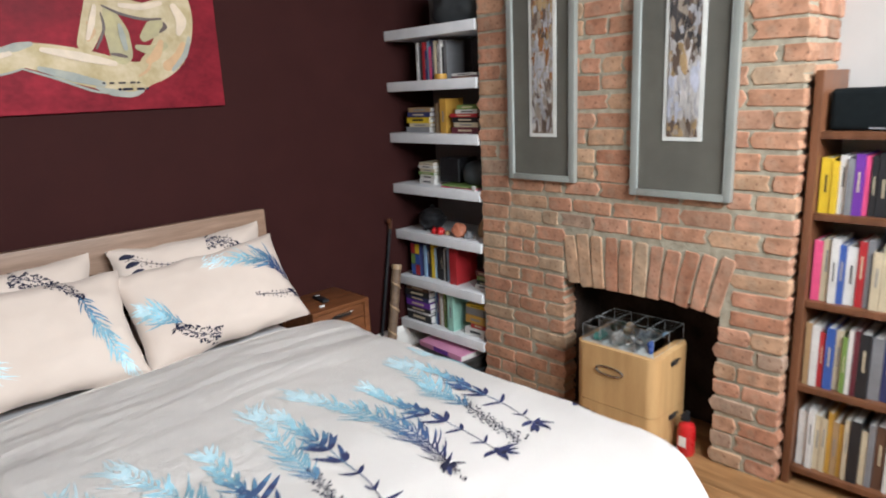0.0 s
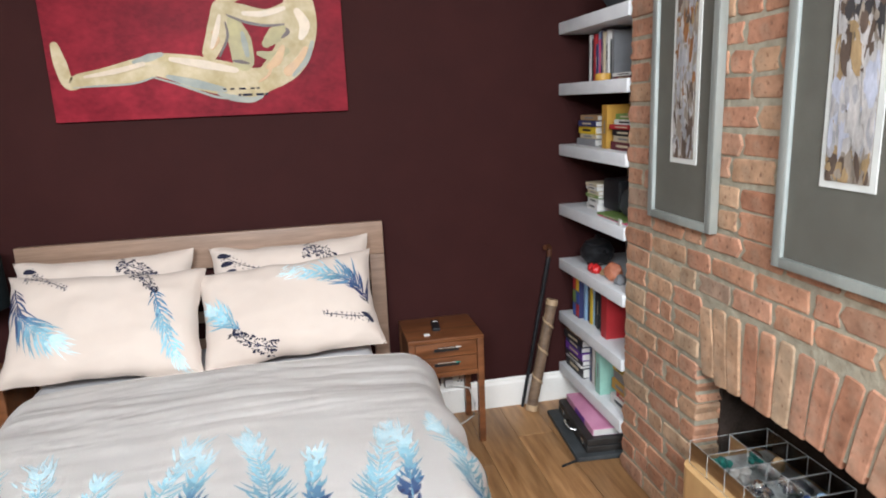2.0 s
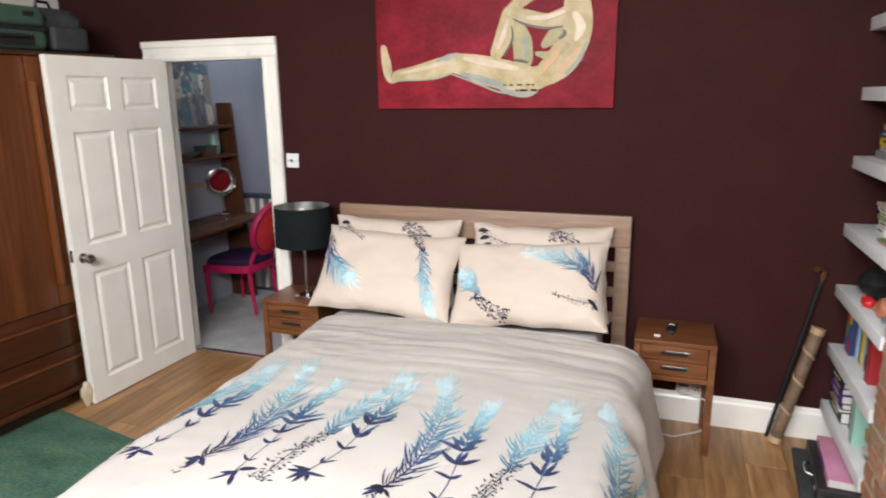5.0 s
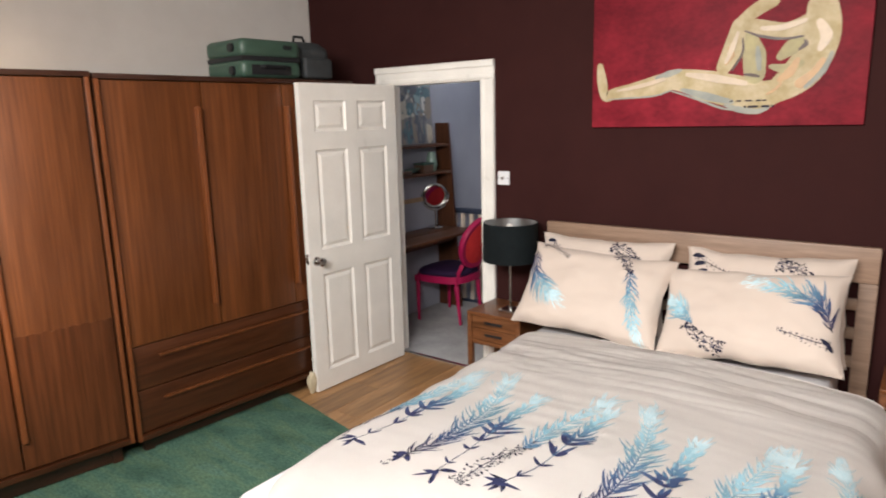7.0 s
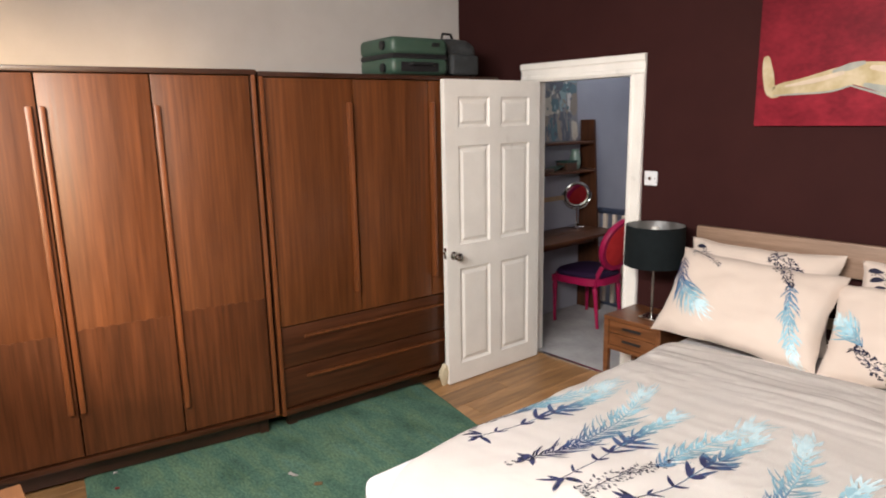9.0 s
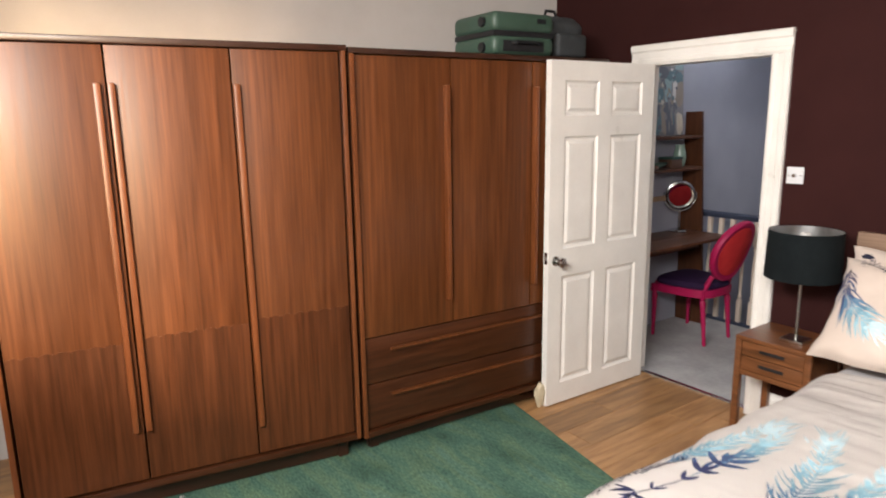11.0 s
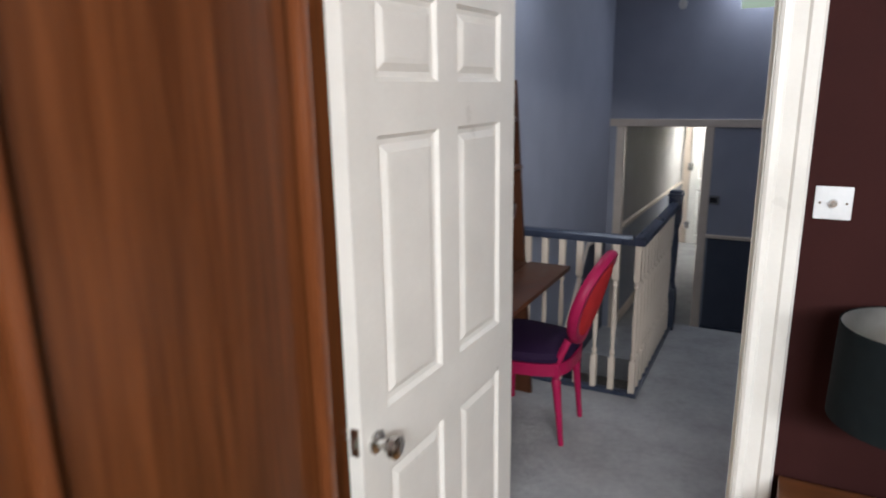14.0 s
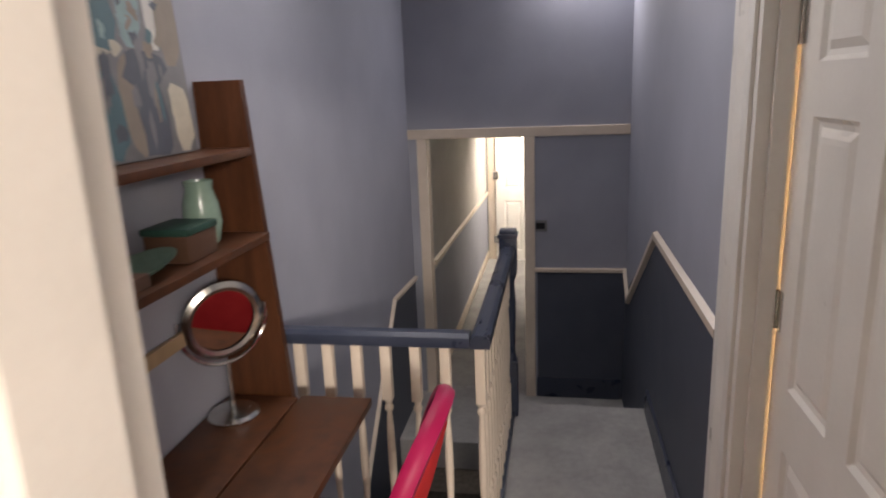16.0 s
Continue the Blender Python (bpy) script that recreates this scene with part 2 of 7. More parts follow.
SHEET = mat("white_sheet", (0.62, 0.60, 0.60), (0.70, 0.68, 0.68), 6, 0.85, 0.2, fine=200, spec=0.15)
INKS = [mat(n_ + "_print", tuple(0.8 * v for v in c_), tuple(1.15 * v for v in c_), 20, 0.88, 0.1, spec=0.1) for n_, c_ in (
    ("black", (0.022, 0.022, 0.040)), ("navy", (0.034, 0.038, 0.092)), ("deep_blue", (0.050, 0.080, 0.165)), ("mid_blue", (0.105, 0.195, 0.295)),
    ("teal_blue", (0.200, 0.350, 0.430)), ("dusty_teal", (0.300, 0.500, 0.580)), ("pale_blue", (0.480, 0.660, 0.715)), ("ice_blue", (0.580, 0.735, 0.780)))]
INK_BLACK = INKS[0]
BRICK = ramp_mat("old_brick", [(0.497, 0.266, 0.165), (0.533, 0.311, 0.196), (0.46, 0.227, 0.139), (0.524, 0.331, 0.205), (0.552, 0.306, 0.201), (0.432, 0.247, 0.162), (0.515, 0.282, 0.175), (0.51, 0.366, 0.242), (0.507, 0.271, 0.175), (0.428, 0.302, 0.218), (0.533, 0.351, 0.222), (0.478, 0.247, 0.157)])
CASE_BLACK = mat("worn_black_vinyl", (0.016, 0.014, 0.013), (0.038, 0.034, 0.031), 14, 0.42, 0.12, fine=120, wear=0.3, spec=0.4)
MORTAR = mat("grey_green_mortar", (0.27, 0.240, 0.178), (0.42, 0.380, 0.290), 26, 0.95, 1.0, fine=150, spec=0.1, dist=0.008)
SOOT = mat("sooty_brick", (0.020, 0.016, 0.013), (0.07, 0.05, 0.04), 9, 0.95, 0.8, fine=80, spec=0.1)
FRAME_GREY = mat("silver_green_wood", (0.27, 0.288, 0.261), (0.36, 0.378, 0.351), 8, 0.35, 0.1, stretch=(1, 1, 0.4), metal=0.25, wear=0.15)
# paler than the moulding: light on its inner faces put into the colour
LIT_INNER = mat("lit_inner_moulding", (0.36, 0.385, 0.365), (0.44, 0.465, 0.445), 10, 0.4, 0.05, metal=0.1)
MOUNT = mat("olive_grey_mount", (0.108, 0.098, 0.080), (0.132, 0.121, 0.099), 12, 0.9, 0.1, fine=200)
PAPER = mat("off_white_paper", (0.66, 0.64, 0.60), (0.74, 0.72, 0.68), 20, 0.8, 0.05)
BLACK = mat("black_plastic", (0.010, 0.010, 0.011), (0.02, 0.02, 0.022), 30, 0.4, 0.05, spec=0.3)
FABRIC_BLACK = mat("dark_shade_fabric", (0.004, 0.006, 0.007), (0.008, 0.011, 0.012), 40, 0.9, 0.2, fine=300, spec=0.15)
CHROME = mat("brushed_steel", (0.55, 0.54, 0.52), (0.66, 0.65, 0.63), 20, 0.22, 0.02, metal=1.0)
SILVER = mat("silver_foil", (0.60, 0.60, 0.60), (0.75, 0.75, 0.75), 8, 0.30, 0.15, metal=1.0)
LAVENDER = mat("lavender_grey_paint", (0.325, 0.338, 0.398), (0.37, 0.382, 0.445), 4, 0.7, 0.1, fine=160, wear=0.10, spec=0.3)
NAVY_PAINT = mat("slate_blue_paint", (0.060, 0.070, 0.098), (0.080, 0.092, 0.125), 5, 0.6, 0.1, fine=150, wear=0.15)
RAIL_PAINT = mat("navy_gloss_paint", (0.028, 0.036, 0.062), (0.045, 0.055, 0.085), 8, 0.3, 0.05, wear=0.2)
CREAM_TRIM = mat("cream_gloss_paint", (0.64, 0.54, 0.44), (0.72, 0.62, 0.52), 6, 0.4, 0.05, fine=80, wear=0.12)
CARPET = mat("grey_carpet", (0.335, 0.33, 0.325), (0.395, 0.385, 0.38), 30, 0.97, 0.8, fine=300, wear=0.25, spec=0.1, dist=0.005)
STAIR_CARPET = mat("brown_stair_carpet", (0.10, 0.085, 0.07), (0.17, 0.145, 0.12), 30, 0.97, 0.8, fine=260, spec=0.1)
MAGENTA = mat("magenta_lacquer", (0.30, 0.006, 0.055), (0.38, 0.012, 0.075), 9, 0.45, 0.05, wear=0.2, spec=0.25)
RED_FABRIC = mat("red_velvet", (0.42, 0.018, 0.022), (0.55, 0.035, 0.035), 12, 0.8, 0.2, fine=220, sheen=0.0, spec=0.15)
PURPLE = mat("purple_velvet", (0.016, 0.006, 0.026), (0.030, 0.012, 0.044), 9, 0.75, 0.2, fine=220, sheen=0.0, spec=0.15)
CASE_GREEN = mat("sage_green_shell", (0.034, 0.070, 0.049), (0.046, 0.086, 0.062), 10, 0.45, 0.05)
PACK_GREY = mat("dark_grey_nylon", (0.020, 0.024, 0.026), (0.05, 0.055, 0.058), 14, 0.75, 0.4, fine=160)
CANVAS_RED = mat("crimson_oil_paint", (0.112, 0.0064, 0.0128), (0.24, 0.016, 0.0272), 5, 0.6, 0.3, spec=0.15, stretch=(1, 1, 1.4), fine=40, wear=0.6)
FLESH = mat("cream_oil_paint", (0.357, 0.2805, 0.136), (0.561, 0.4675, 0.323), 9, 0.6, 0.3, spec=0.15, fine=50, wear=0.3)
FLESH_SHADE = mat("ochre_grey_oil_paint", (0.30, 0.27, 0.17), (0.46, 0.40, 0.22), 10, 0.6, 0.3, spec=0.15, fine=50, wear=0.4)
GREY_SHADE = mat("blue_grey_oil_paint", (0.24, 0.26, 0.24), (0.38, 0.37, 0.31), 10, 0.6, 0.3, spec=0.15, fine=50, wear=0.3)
RED_PAINT = mat("red_enamel", (0.40, 0.010, 0.012), (0.52, 0.02, 0.02), 12, 0.3, 0.03)
BAMBOO = mat("pale_bamboo", (0.34, 0.23, 0.13), (0.48, 0.34, 0.20), 12, 0.5, 0.2, stretch=(1, 1, 0.3), wear=0.4)
BARK = mat("brown_wrapped_tube", (0.070, 0.042, 0.026), (0.250, 0.165, 0.100), 9, 0.6, 0.3, stretch=(1, 1, 2.2), wear=0.6)
SAGE_CER = mat("sage_ceramic", (0.20, 0.30, 0.25), (0.30, 0.42, 0.35), 9, 0.25, 0.05, wear=0.3)
TERRA = mat("terracotta", (0.40, 0.13, 0.07), (0.52, 0.20, 0.11), 9, 0.5, 0.1)
PINK = mat("pink_card", (0.55, 0.22, 0.36), (0.65, 0.30, 0.45), 9, 0.5, 0.05)
ACRYLIC = clear("clear_acrylic", 0.14)
TRAY_BASE = mat("clouded_acrylic", (0.42, 0.44, 0.43), (0.60, 0.63, 0.63), 22, 0.3, 0.1, wear=0.5)
PANE = clear("picture_glass", 0.014)
MIRROR = mat("mirror_silvering", (0.9, 0.9, 0.9), (0.92, 0.92, 0.92), 5, 0.02, 0.0, metal=1.0, wear=0.0)
for _n in MIRROR.node_tree.nodes:
    if _n.type == "MAP_RANGE" and abs(_n.inputs["To Max"].default_value - 0.14) < 0.01:
        _n.inputs["To Min"].default_value = _n.inputs["To Max"].default_value = 0.01


def colour(name, c, rough=0.5):
    return mat(name, tuple(v * 0.88 for v in c), tuple(min(1, v * 1.1) for v in c), 18, rough, 0.05, wear=0.12)


PAL = {k: colour(k + "_card", c) for k, c in dict(
    black=(0.015, 0.015, 0.017), white=(0.62, 0.60, 0.57), cream=(0.52, 0.44, 0.30), yellow=(0.62, 0.42, 0.02), red=(0.36, 0.02, 0.025), maroon=(0.11, 0.02, 0.03),
    navy=(0.025, 0.03, 0.10), blue=(0.04, 0.09, 0.32), sky=(0.28, 0.42, 0.58), teal=(0.03, 0.24, 0.20), mint=(0.30, 0.52, 0.43), green=(0.16, 0.25, 0.06), lime=(0.50, 0.52, 0.05),
    purple=(0.13, 0.03, 0.28), pink=(0.66, 0.08, 0.20), grey=(0.20, 0.20, 0.21), tan=(0.34, 0.22, 0.11), ochre=(0.45, 0.25, 0.04), orange=(0.55, 0.18, 0.03), brown=(0.10, 0.05, 0.03)).items()}

# ---- mesh helpers ----


def B(bm, x0, x1, y0, y1, z0, z1, bev=0.0, mi=0, seg=2):
    r = bmesh.ops.create_cube(bm, size=1.0, matrix=Matrix.LocRotScale(((x0 + x1) / 2, (y0 + y1) / 2, (z0 + z1) / 2), None, (abs(x1 - x0), abs(y1 - y0), abs(z1 - z0))))
    vs = r["verts"]
    fs = {f for v in vs for f in v.link_faces}
    for f in fs:
        f.material_index = mi
    if bev:
        es = list({e for v in vs for e in v.link_edges})
        g = bmesh.ops.bevel(bm, geom=es, offset=min(bev, 0.45 * min(abs(x1 - x0), abs(y1 - y0), abs(z1 - z0))), segments=seg, affect="EDGES", profile=0.6)
        for f in g["faces"]:
            f.material_index = mi
    return bm


def C(bm, p, q, r, r2=None, n=16, mi=0):
    p, q = Vector(p), Vector(q)
    d = q - p
    m = Matrix.Translation((p + q) / 2) @ d.to_track_quat("Z", "Y").to_matrix().to_4x4()
    g = bmesh.ops.create_cone(bm, cap_ends=True, segments=n, radius1=r, radius2=r if r2 is None else r2, depth=d.length, matrix=m)
    for f in {f for v in g["verts"] for f in v.link_faces}:
        f.material_index = mi
    return bm


def lathe(bm, prof, n=24, at=(0, 0, 0), closed=True, mi=0):
    rings = []
    for r, z in prof:
        rings.append([bm.verts.new((at[0] + r * math.cos(2 * math.pi * i / n), at[1] + r * math.sin(2 * math.pi * i / n), at[2] + z)) for i in range(n)])
    for a, b in zip(rings, rings[1:]):
        for i in range(n):
            bm.faces.new((a[i], a[(i + 1) % n], b[(i + 1) % n], b[i])).material_index = mi
    if closed:
        bm.faces.new(rings[0][::-1]).material_index = mi
        bm.faces.new(rings[-1]).material_index = mi
    return bm


def sweep(bm, pts, r, n=8, mi=0, cap=True):
    """A round bar along pts; r is one radius or a list."""
    pts = [Vector(p) for p in pts]
    rings, up = [], Vector((0.13, 0.31, 0.94))
    for i, p in enumerate(pts):
        t = (pts[min(i + 1, len(pts) - 1)] - pts[max(i - 1, 0)]).normalized()
        u = t.cross(up).normalized()
        v = u.cross(t)
        rad = r[i] if isinstance(r, (list, tuple)) else r
        rings.append([bm.verts.new(p + rad * (math.cos(2 * math.pi * k / n) * u + math.sin(2 * math.pi * k / n) * v)) for k in range(n)])
    for a, b in zip(rings, rings[1:]):
        for i in range(n):
            bm.faces.new((a[i], a[(i + 1) % n], b[(i + 1) % n], b[i])).material_index = mi
    if cap:
        bm.faces.new(rings[0][::-1]).material_index = mi
        bm.faces.new(rings[-1]).material_index = mi
    return bm


def extrude(bm, poly, axis, a, b, mi=0):
    """A prism: poly in the two other axes, from a to b along axis (0, 1, 2)."""
    def at(p, w):
        c = list(p)
        c.insert(axis, w)
        return c
    lo, hi = [bm.verts.new(at(p, a)) for p in poly], [bm.verts.new(at(p, b)) for p in poly]
    bm.faces.new(lo).material_index = mi
    bm.faces.new(hi[::-1]).material_index = mi
    for i in range(len(poly)):
        j = (i + 1) % len(poly)
        bm.faces.new((lo[j], lo[i], hi[i], hi[j])).material_index = mi
    return bm


def mesh_of(name, bm, mats, smooth=True):
    bmesh.ops.recalc_face_normals(bm, faces=bm.faces)
    me = bpy.data.meshes.new(name)
    for m in mats if isinstance(mats, (list, tuple)) else [mats]:
        me.materials.append(m)
    bm.to_mesh(me)
    bm.free()
    if smooth:
        me.polygons.foreach_set("use_smooth", [True] * len(me.polygons))
        me.set_sharp_from_angle(angle=radians(35))
    return me


def part(name, bm, mats, parent=None, label="", smooth=True):
    ob = new(name, mesh_of(name, bm, mats, smooth))
    if parent is not None:
        ob.parent = parent
    if label:
        ob["label"] = label
    return ob


def thing(name, m, label, category, group="", kind=""):
    ob = new(name)
    ob.empty_display_size = 0.1
    ob.matrix_basis = m if isinstance(m, Matrix) else Matrix.Translation(m)
    return tagged(ob, label, category, group, kind)


def solid(name, bm, mats, label="", category="", group="", kind="", m=None, smooth=True):
    ob = part(name, bm, mats, smooth=smooth)
    if m is not None:
        ob.matrix_basis = m
    return tagged(ob, label, category, group, kind)


def structure(name, bm, mats, label, category):
    return solid(name, bm, mats, label, category, kind="structure", smooth=False)


bmn = bmesh.new

# ---- the bedroom's shell ----
YN, XE, YS, H = 3.28, 2.85, -1.30, 2.95
BX, BY0, BY1 = 2.458, 0.885, 2.53
DX0, DX1, DZ = -1.512, -0.728, 1.981
WEST = radians(7)
W_N = (-2.28, YN)


def west_x(y):
    return W_N[0] + (y - YN) * math.tan(WEST)


bm = bmn()
extrude(bm, [(west_x(YS) - 0.1, YS - 0.1), (XE + 0.1, YS - 0.1), (XE + 0.1, YN + 0.06), (W_N[0] - 0.05, YN + 0.06)], 2, -0.25, -0.012)
floor = structure("floor", bm, FLOOR_WOOD, "bedroom floor of warm oak laminate planks", "floor")
bm = bmn()
B(bm, W_N[0] - 0.3, DX0 - 0.03, YN, YN + 0.12, 0, H)
B(bm, DX1 + 0.03, XE + 0.1, YN, YN + 0.12, 0, H)
B(bm, DX0 - 0.03, DX1 + 0.03, YN, YN + 0.12, DZ + 0.03, H)
structure("wall_north", bm, MAROON, "matt dark maroon painted bedroom wall", "wall")
bm = bmn()
extrude(bm, [(W_N[0], YN), (W_N[0] - 0.12, YN), (west_x(YS) - 0.12, YS), (west_x(YS), YS)], 2, 0, H)
structure("wall_west", bm, WHITE_WALL, "plain off-white wall behind the wardrobes", "wall")
bm = bmn()
B(bm, XE, XE + 0.1, YS, YN, 0, H)
structure("wall_east", bm, WHITE_WALL, "plain off-white wall in the chimney alcoves", "wall")
WX0, WX1, WZ0, WZ1 = -0.4, 2.2, 0.95, 2.78
bm = bmn()
B(bm, west_x(YS) - 0.12, WX0, YS - 0.12, YS, 0, H)
B(bm, WX1, XE + 0.1, YS - 0.12, YS, 0, H)
B(bm, WX0, WX1, YS - 0.12, YS, 0, WZ0)
B(bm, WX0, WX1, YS - 0.12, YS, WZ1, H)
structure("wall_south", bm, WHITE_WALL, "plain off-white wall with the bedroom window", "wall")
win = thing("window_1", (0, 0, 0), "white painted bedroom window with clear panes", "window", kind="structure")
bm = bmn()
for x in (WX0, (WX0 + WX1) / 2 - 0.03, WX1 - 0.06):
    B(bm, x, x + 0.06, YS - 0.10, YS - 0.04, WZ0, WZ1)
B(bm, WX0 + 0.06, WX1 - 0.06, YS - 0.095, YS - 0.045, WZ0, WZ0 + 0.06)
B(bm, WX0 + 0.06, WX1 - 0.06, YS - 0.095, YS - 0.045, WZ1 - 0.06, WZ1)
part("window_frame", bm, WHITE_GLOSS, win)
bm = bmn()
B(bm, WX0 - 0.05, WX1 + 0.05, YS - 0.02, YS + 0.10, WZ0 - 0.04, WZ0 - 0.002, 0.008)
part("window_sill", bm, WHITE_GLOSS, win)
bm = bmn()
extrude(bm, [(west_x(YS) - 0.2, YS - 0.12), (XE + 0.1, YS - 0.12), (XE + 0.1, YN + 0.12), (W_N[0] - 0.3, YN + 0.12)], 2, H, H + 0.1)
structure("ceiling", bm, CEIL, "plain white bedroom ceiling", "ceiling")

bm = bmn()
B(bm, XE - 0.004, XE + 0.002, BY1, YN, 0, H)
structure("alcove_wall", bm, ALCOVE_GREY, "grey painted back wall of the shelved alcove", "wall")

# skirting boards
for nm, a in (("baseboard", (DX1 + 0.1100, BX + 0.39, YN - 0.018, YN)),):
    bm = bmn()
    extrude(bm, [(YN, 0), (YN - 0.018, 0), (YN - 0.018, 0.135), (YN - 0.011, 0.150), (YN - 0.011, 0.158), (YN - 0.004, 0.168), (YN, 0.168)], 0, a[0], a[1])
    structure(nm, bm, WHITE_GLOSS, "tall white painted skirting board", "skirting")

# the doorway's lining and architrave
lin = thing("door_frame", (0, 0, 0), "white painted moulded door frame", "door frame", kind="structure")
bm = bmn()
B(bm, DX0 - 0.03, DX0, YN - 0.002, YN + 0.13, 0, DZ + 0.03)
B(bm, DX1, DX1 + 0.03, YN - 0.002, YN + 0.13, 0, DZ + 0.03)
B(bm, DX0, DX1, YN - 0.002, YN + 0.13, DZ, DZ + 0.03)
B(bm, DX1 - 0.012, DX1, YN + 0.055, YN + 0.125, 0, DZ)
part("lining", bm, WHITE_GLOSS, lin, smooth=False)


def casing(bm, side, y0, sgn):
    """Moulded casing round the doorway: y0 is the wall's face, sgn the way it stands out."""
    prof = [(0.006, 0.0), (0.006, 0.012), (0.016, 0.018), (0.030, 0.016), (0.036, 0.010), (0.070, 0.014), (0.078, 0.024), (0.105, 0.026), (0.112, 0.018), (0.112, 0.0)]
    prof = [(w * {"top": 1.10, "right": 0.98, "left": 0.88}[side], d) for w, d in prof]
    if side == "top":
        extrude(bm, [(y0 + sgn * d, DZ + w) for w, d in prof], 0, DX0 - 0.0985, DX1 + 0.1097)
    else:
        x, s = (DX0, -1) if side == "left" else (DX1, 1)
        extrude(bm, [(x + s * w, y0 + sgn * d) for w, d in prof], 2, 0, DZ + 0.0050)


for side in ("left", "right", "top"):
    bm = bmn()
    casing(bm, side, YN, -1)
    part("architrave", bm, WHITE_GLOSS, lin, smooth=False)
    bm = bmn()
    casing(bm, side, YN + 0.12, 1)
    part("architrave", bm, WHITE_GLOSS, lin, smooth=False)

# ---- chimney breast ----
FY0, FY1, FZ, AZ = 1.165, 1.955, 0.70, 0.978
chim = thing("chimney_breast", (0, 0, 0), "exposed old red brick chimney breast with an empty fireplace", "chimney breast", kind="structure")
bm = bmn()
B(bm, BX + 0.005, XE + 0.02, BY0 + 0.012, FY0 - 0.012, 0, H)
B(bm, BX + 0.005, XE + 0.02, FY1 + 0.012, BY1 - 0.012, 0, H)
B(bm, BX + 0.005, XE + 0.02, FY0 - 0.012, FY1 + 0.012, FZ + 0.03, H)
part("mortar_core", bm, MORTAR, chim, smooth=False)
bm = bmn()
B(bm, XE - 0.06, XE + 0.02, FY0, FY1, 0, FZ + 0.05)
B(bm, BX + 0.10, XE - 0.06, FY0 - 0.011, FY0 + 0.004, 0, FZ + 0.03)
B(bm, BX + 0.10, XE - 0.06, FY1 - 0.004, FY1 + 0.011, 0, FZ + 0.03)
B(bm, BX + 0.02, XE - 0.06, FY0, FY1, FZ + 0.015, FZ + 0.05)
part("sooty_firebox", bm, SOOT, chim, "soot-blackened firebox", smooth=False)

# ---- hall, landing and stairs ----
HX0, HX1, HY0, HY1, HH = -2.07, -0.60, YN + 0.12, 7.20, 2.70
RX, RY, EY = -1.30, 4.73, 6.015
LZ = -0.54
bm = bmn()
B(bm, HX0 - 0.1, HX1 + 0.1, HY0 - 0.06, RY + 0.02, -0.25, 0.004)
B(bm, RX - 0.03, HX1 + 0.1, RY + 0.02, EY, -0.25, 0.004)
structure("hall_floor", bm, CARPET, "pale grey carpet on the landing", "floor")
bm = bmn()
B(bm, DX0, DX1, YN + 0.035, YN + 0.07, -0.01, 0.010, 0.004)
structure("threshold", bm, CHROME, "thin metal threshold strip in the doorway", "threshold")
bm = bmn()
B(bm, HX0 - 0.1, HX0, HY0, 7.3, -2.2, HH)
structure("hall_wall_west", bm, LAVENDER, "lavender grey wall beside the stairs", "wall")
SY0, SY1 = 3.69, 4.455
bm = bmn()
B(bm, HX1, HX1 + 0.1, HY0, SY0, 0.9, HH)
B(bm, HX1, HX1 + 0.1, SY1, HY1, 0.0, HH)
B(bm, HX1, HX1 + 0.1, SY0, SY1, 1.99, HH)
B(bm, HX1, HX1 + 0.1, HY0, SY0, 0.0, 0.9)
B(bm, HX1, HX1 + 0.1, EY, HY1, -0.9, 0.0)
structure("hall_wall_east", bm, LAVENDER, "lavender grey wall along the landing", "wall")
OX0, OX1, OZ = -1.965, -1.272, 1.333
bm = bmn()
B(bm, HX0 - 0.1, OX0, HY1, HY1 + 0.1, -0.9, OZ)
B(bm, OX1, HX1 + 0.1, HY1, HY1 + 0.1, -0.9, OZ)
B(bm, HX0 - 0.1, -1.10, HY1, HY1 + 0.1, OZ, HH)
B(bm, -1.10, HX1 + 0.1, HY1, HY1 + 0.1, OZ, 2.24)
B(bm, -1.10, HX1 + 0.1, HY1, HY1 + 0.1, 2.60, HH)
structure("hall_wall_end", bm, LAVENDER, "lavender grey end wall over the lower passage", "wall")
bm = bmn()
B(bm, HX0 - 0.1, -1.7, HY0, 7.3, HH, HH + 0.1)
B(bm, -0.8, HX1 + 0.1, HY0, 7.3, HH, HH + 0.1)
B(bm, -1.7, -0.8, HY0, 4.75, HH, HH + 0.1)
B(bm, -1.7, -0.8, 5.65, 7.3, HH, HH + 0.1)
structure("hall_ceiling", bm, CEIL, "plain white landing ceiling with a skylight", "ceiling")
# slate blue lower wall panels below the dado, 4 mm proud
bm = bmn()
extrude(bm, [(SY1 + 0.20, 0.0), (EY, 0.0), (EY, -0.9), (HY1, -0.9), (HY1, 0.26), (5.885, 0.938), (SY1 + 0.20, 0.938)], 0, HX1 - 0.004, HX1 + 0.004)
B(bm, OX1 + 0.075, HX1, HY1 - 0.004, HY1 + 0.004, -0.9, 0.398)
extrude(bm, [(7.19, -2.2), (7.19, 0.33), (6.55, 0.37), (5.0, -1.15), (5.0, -2.2)], 0, HX0 - 0.004, HX0 + 0.004)
structure("lower_wall_panel", bm, NAVY_PAINT, "slate blue painted wall below the dado rail", "wall")


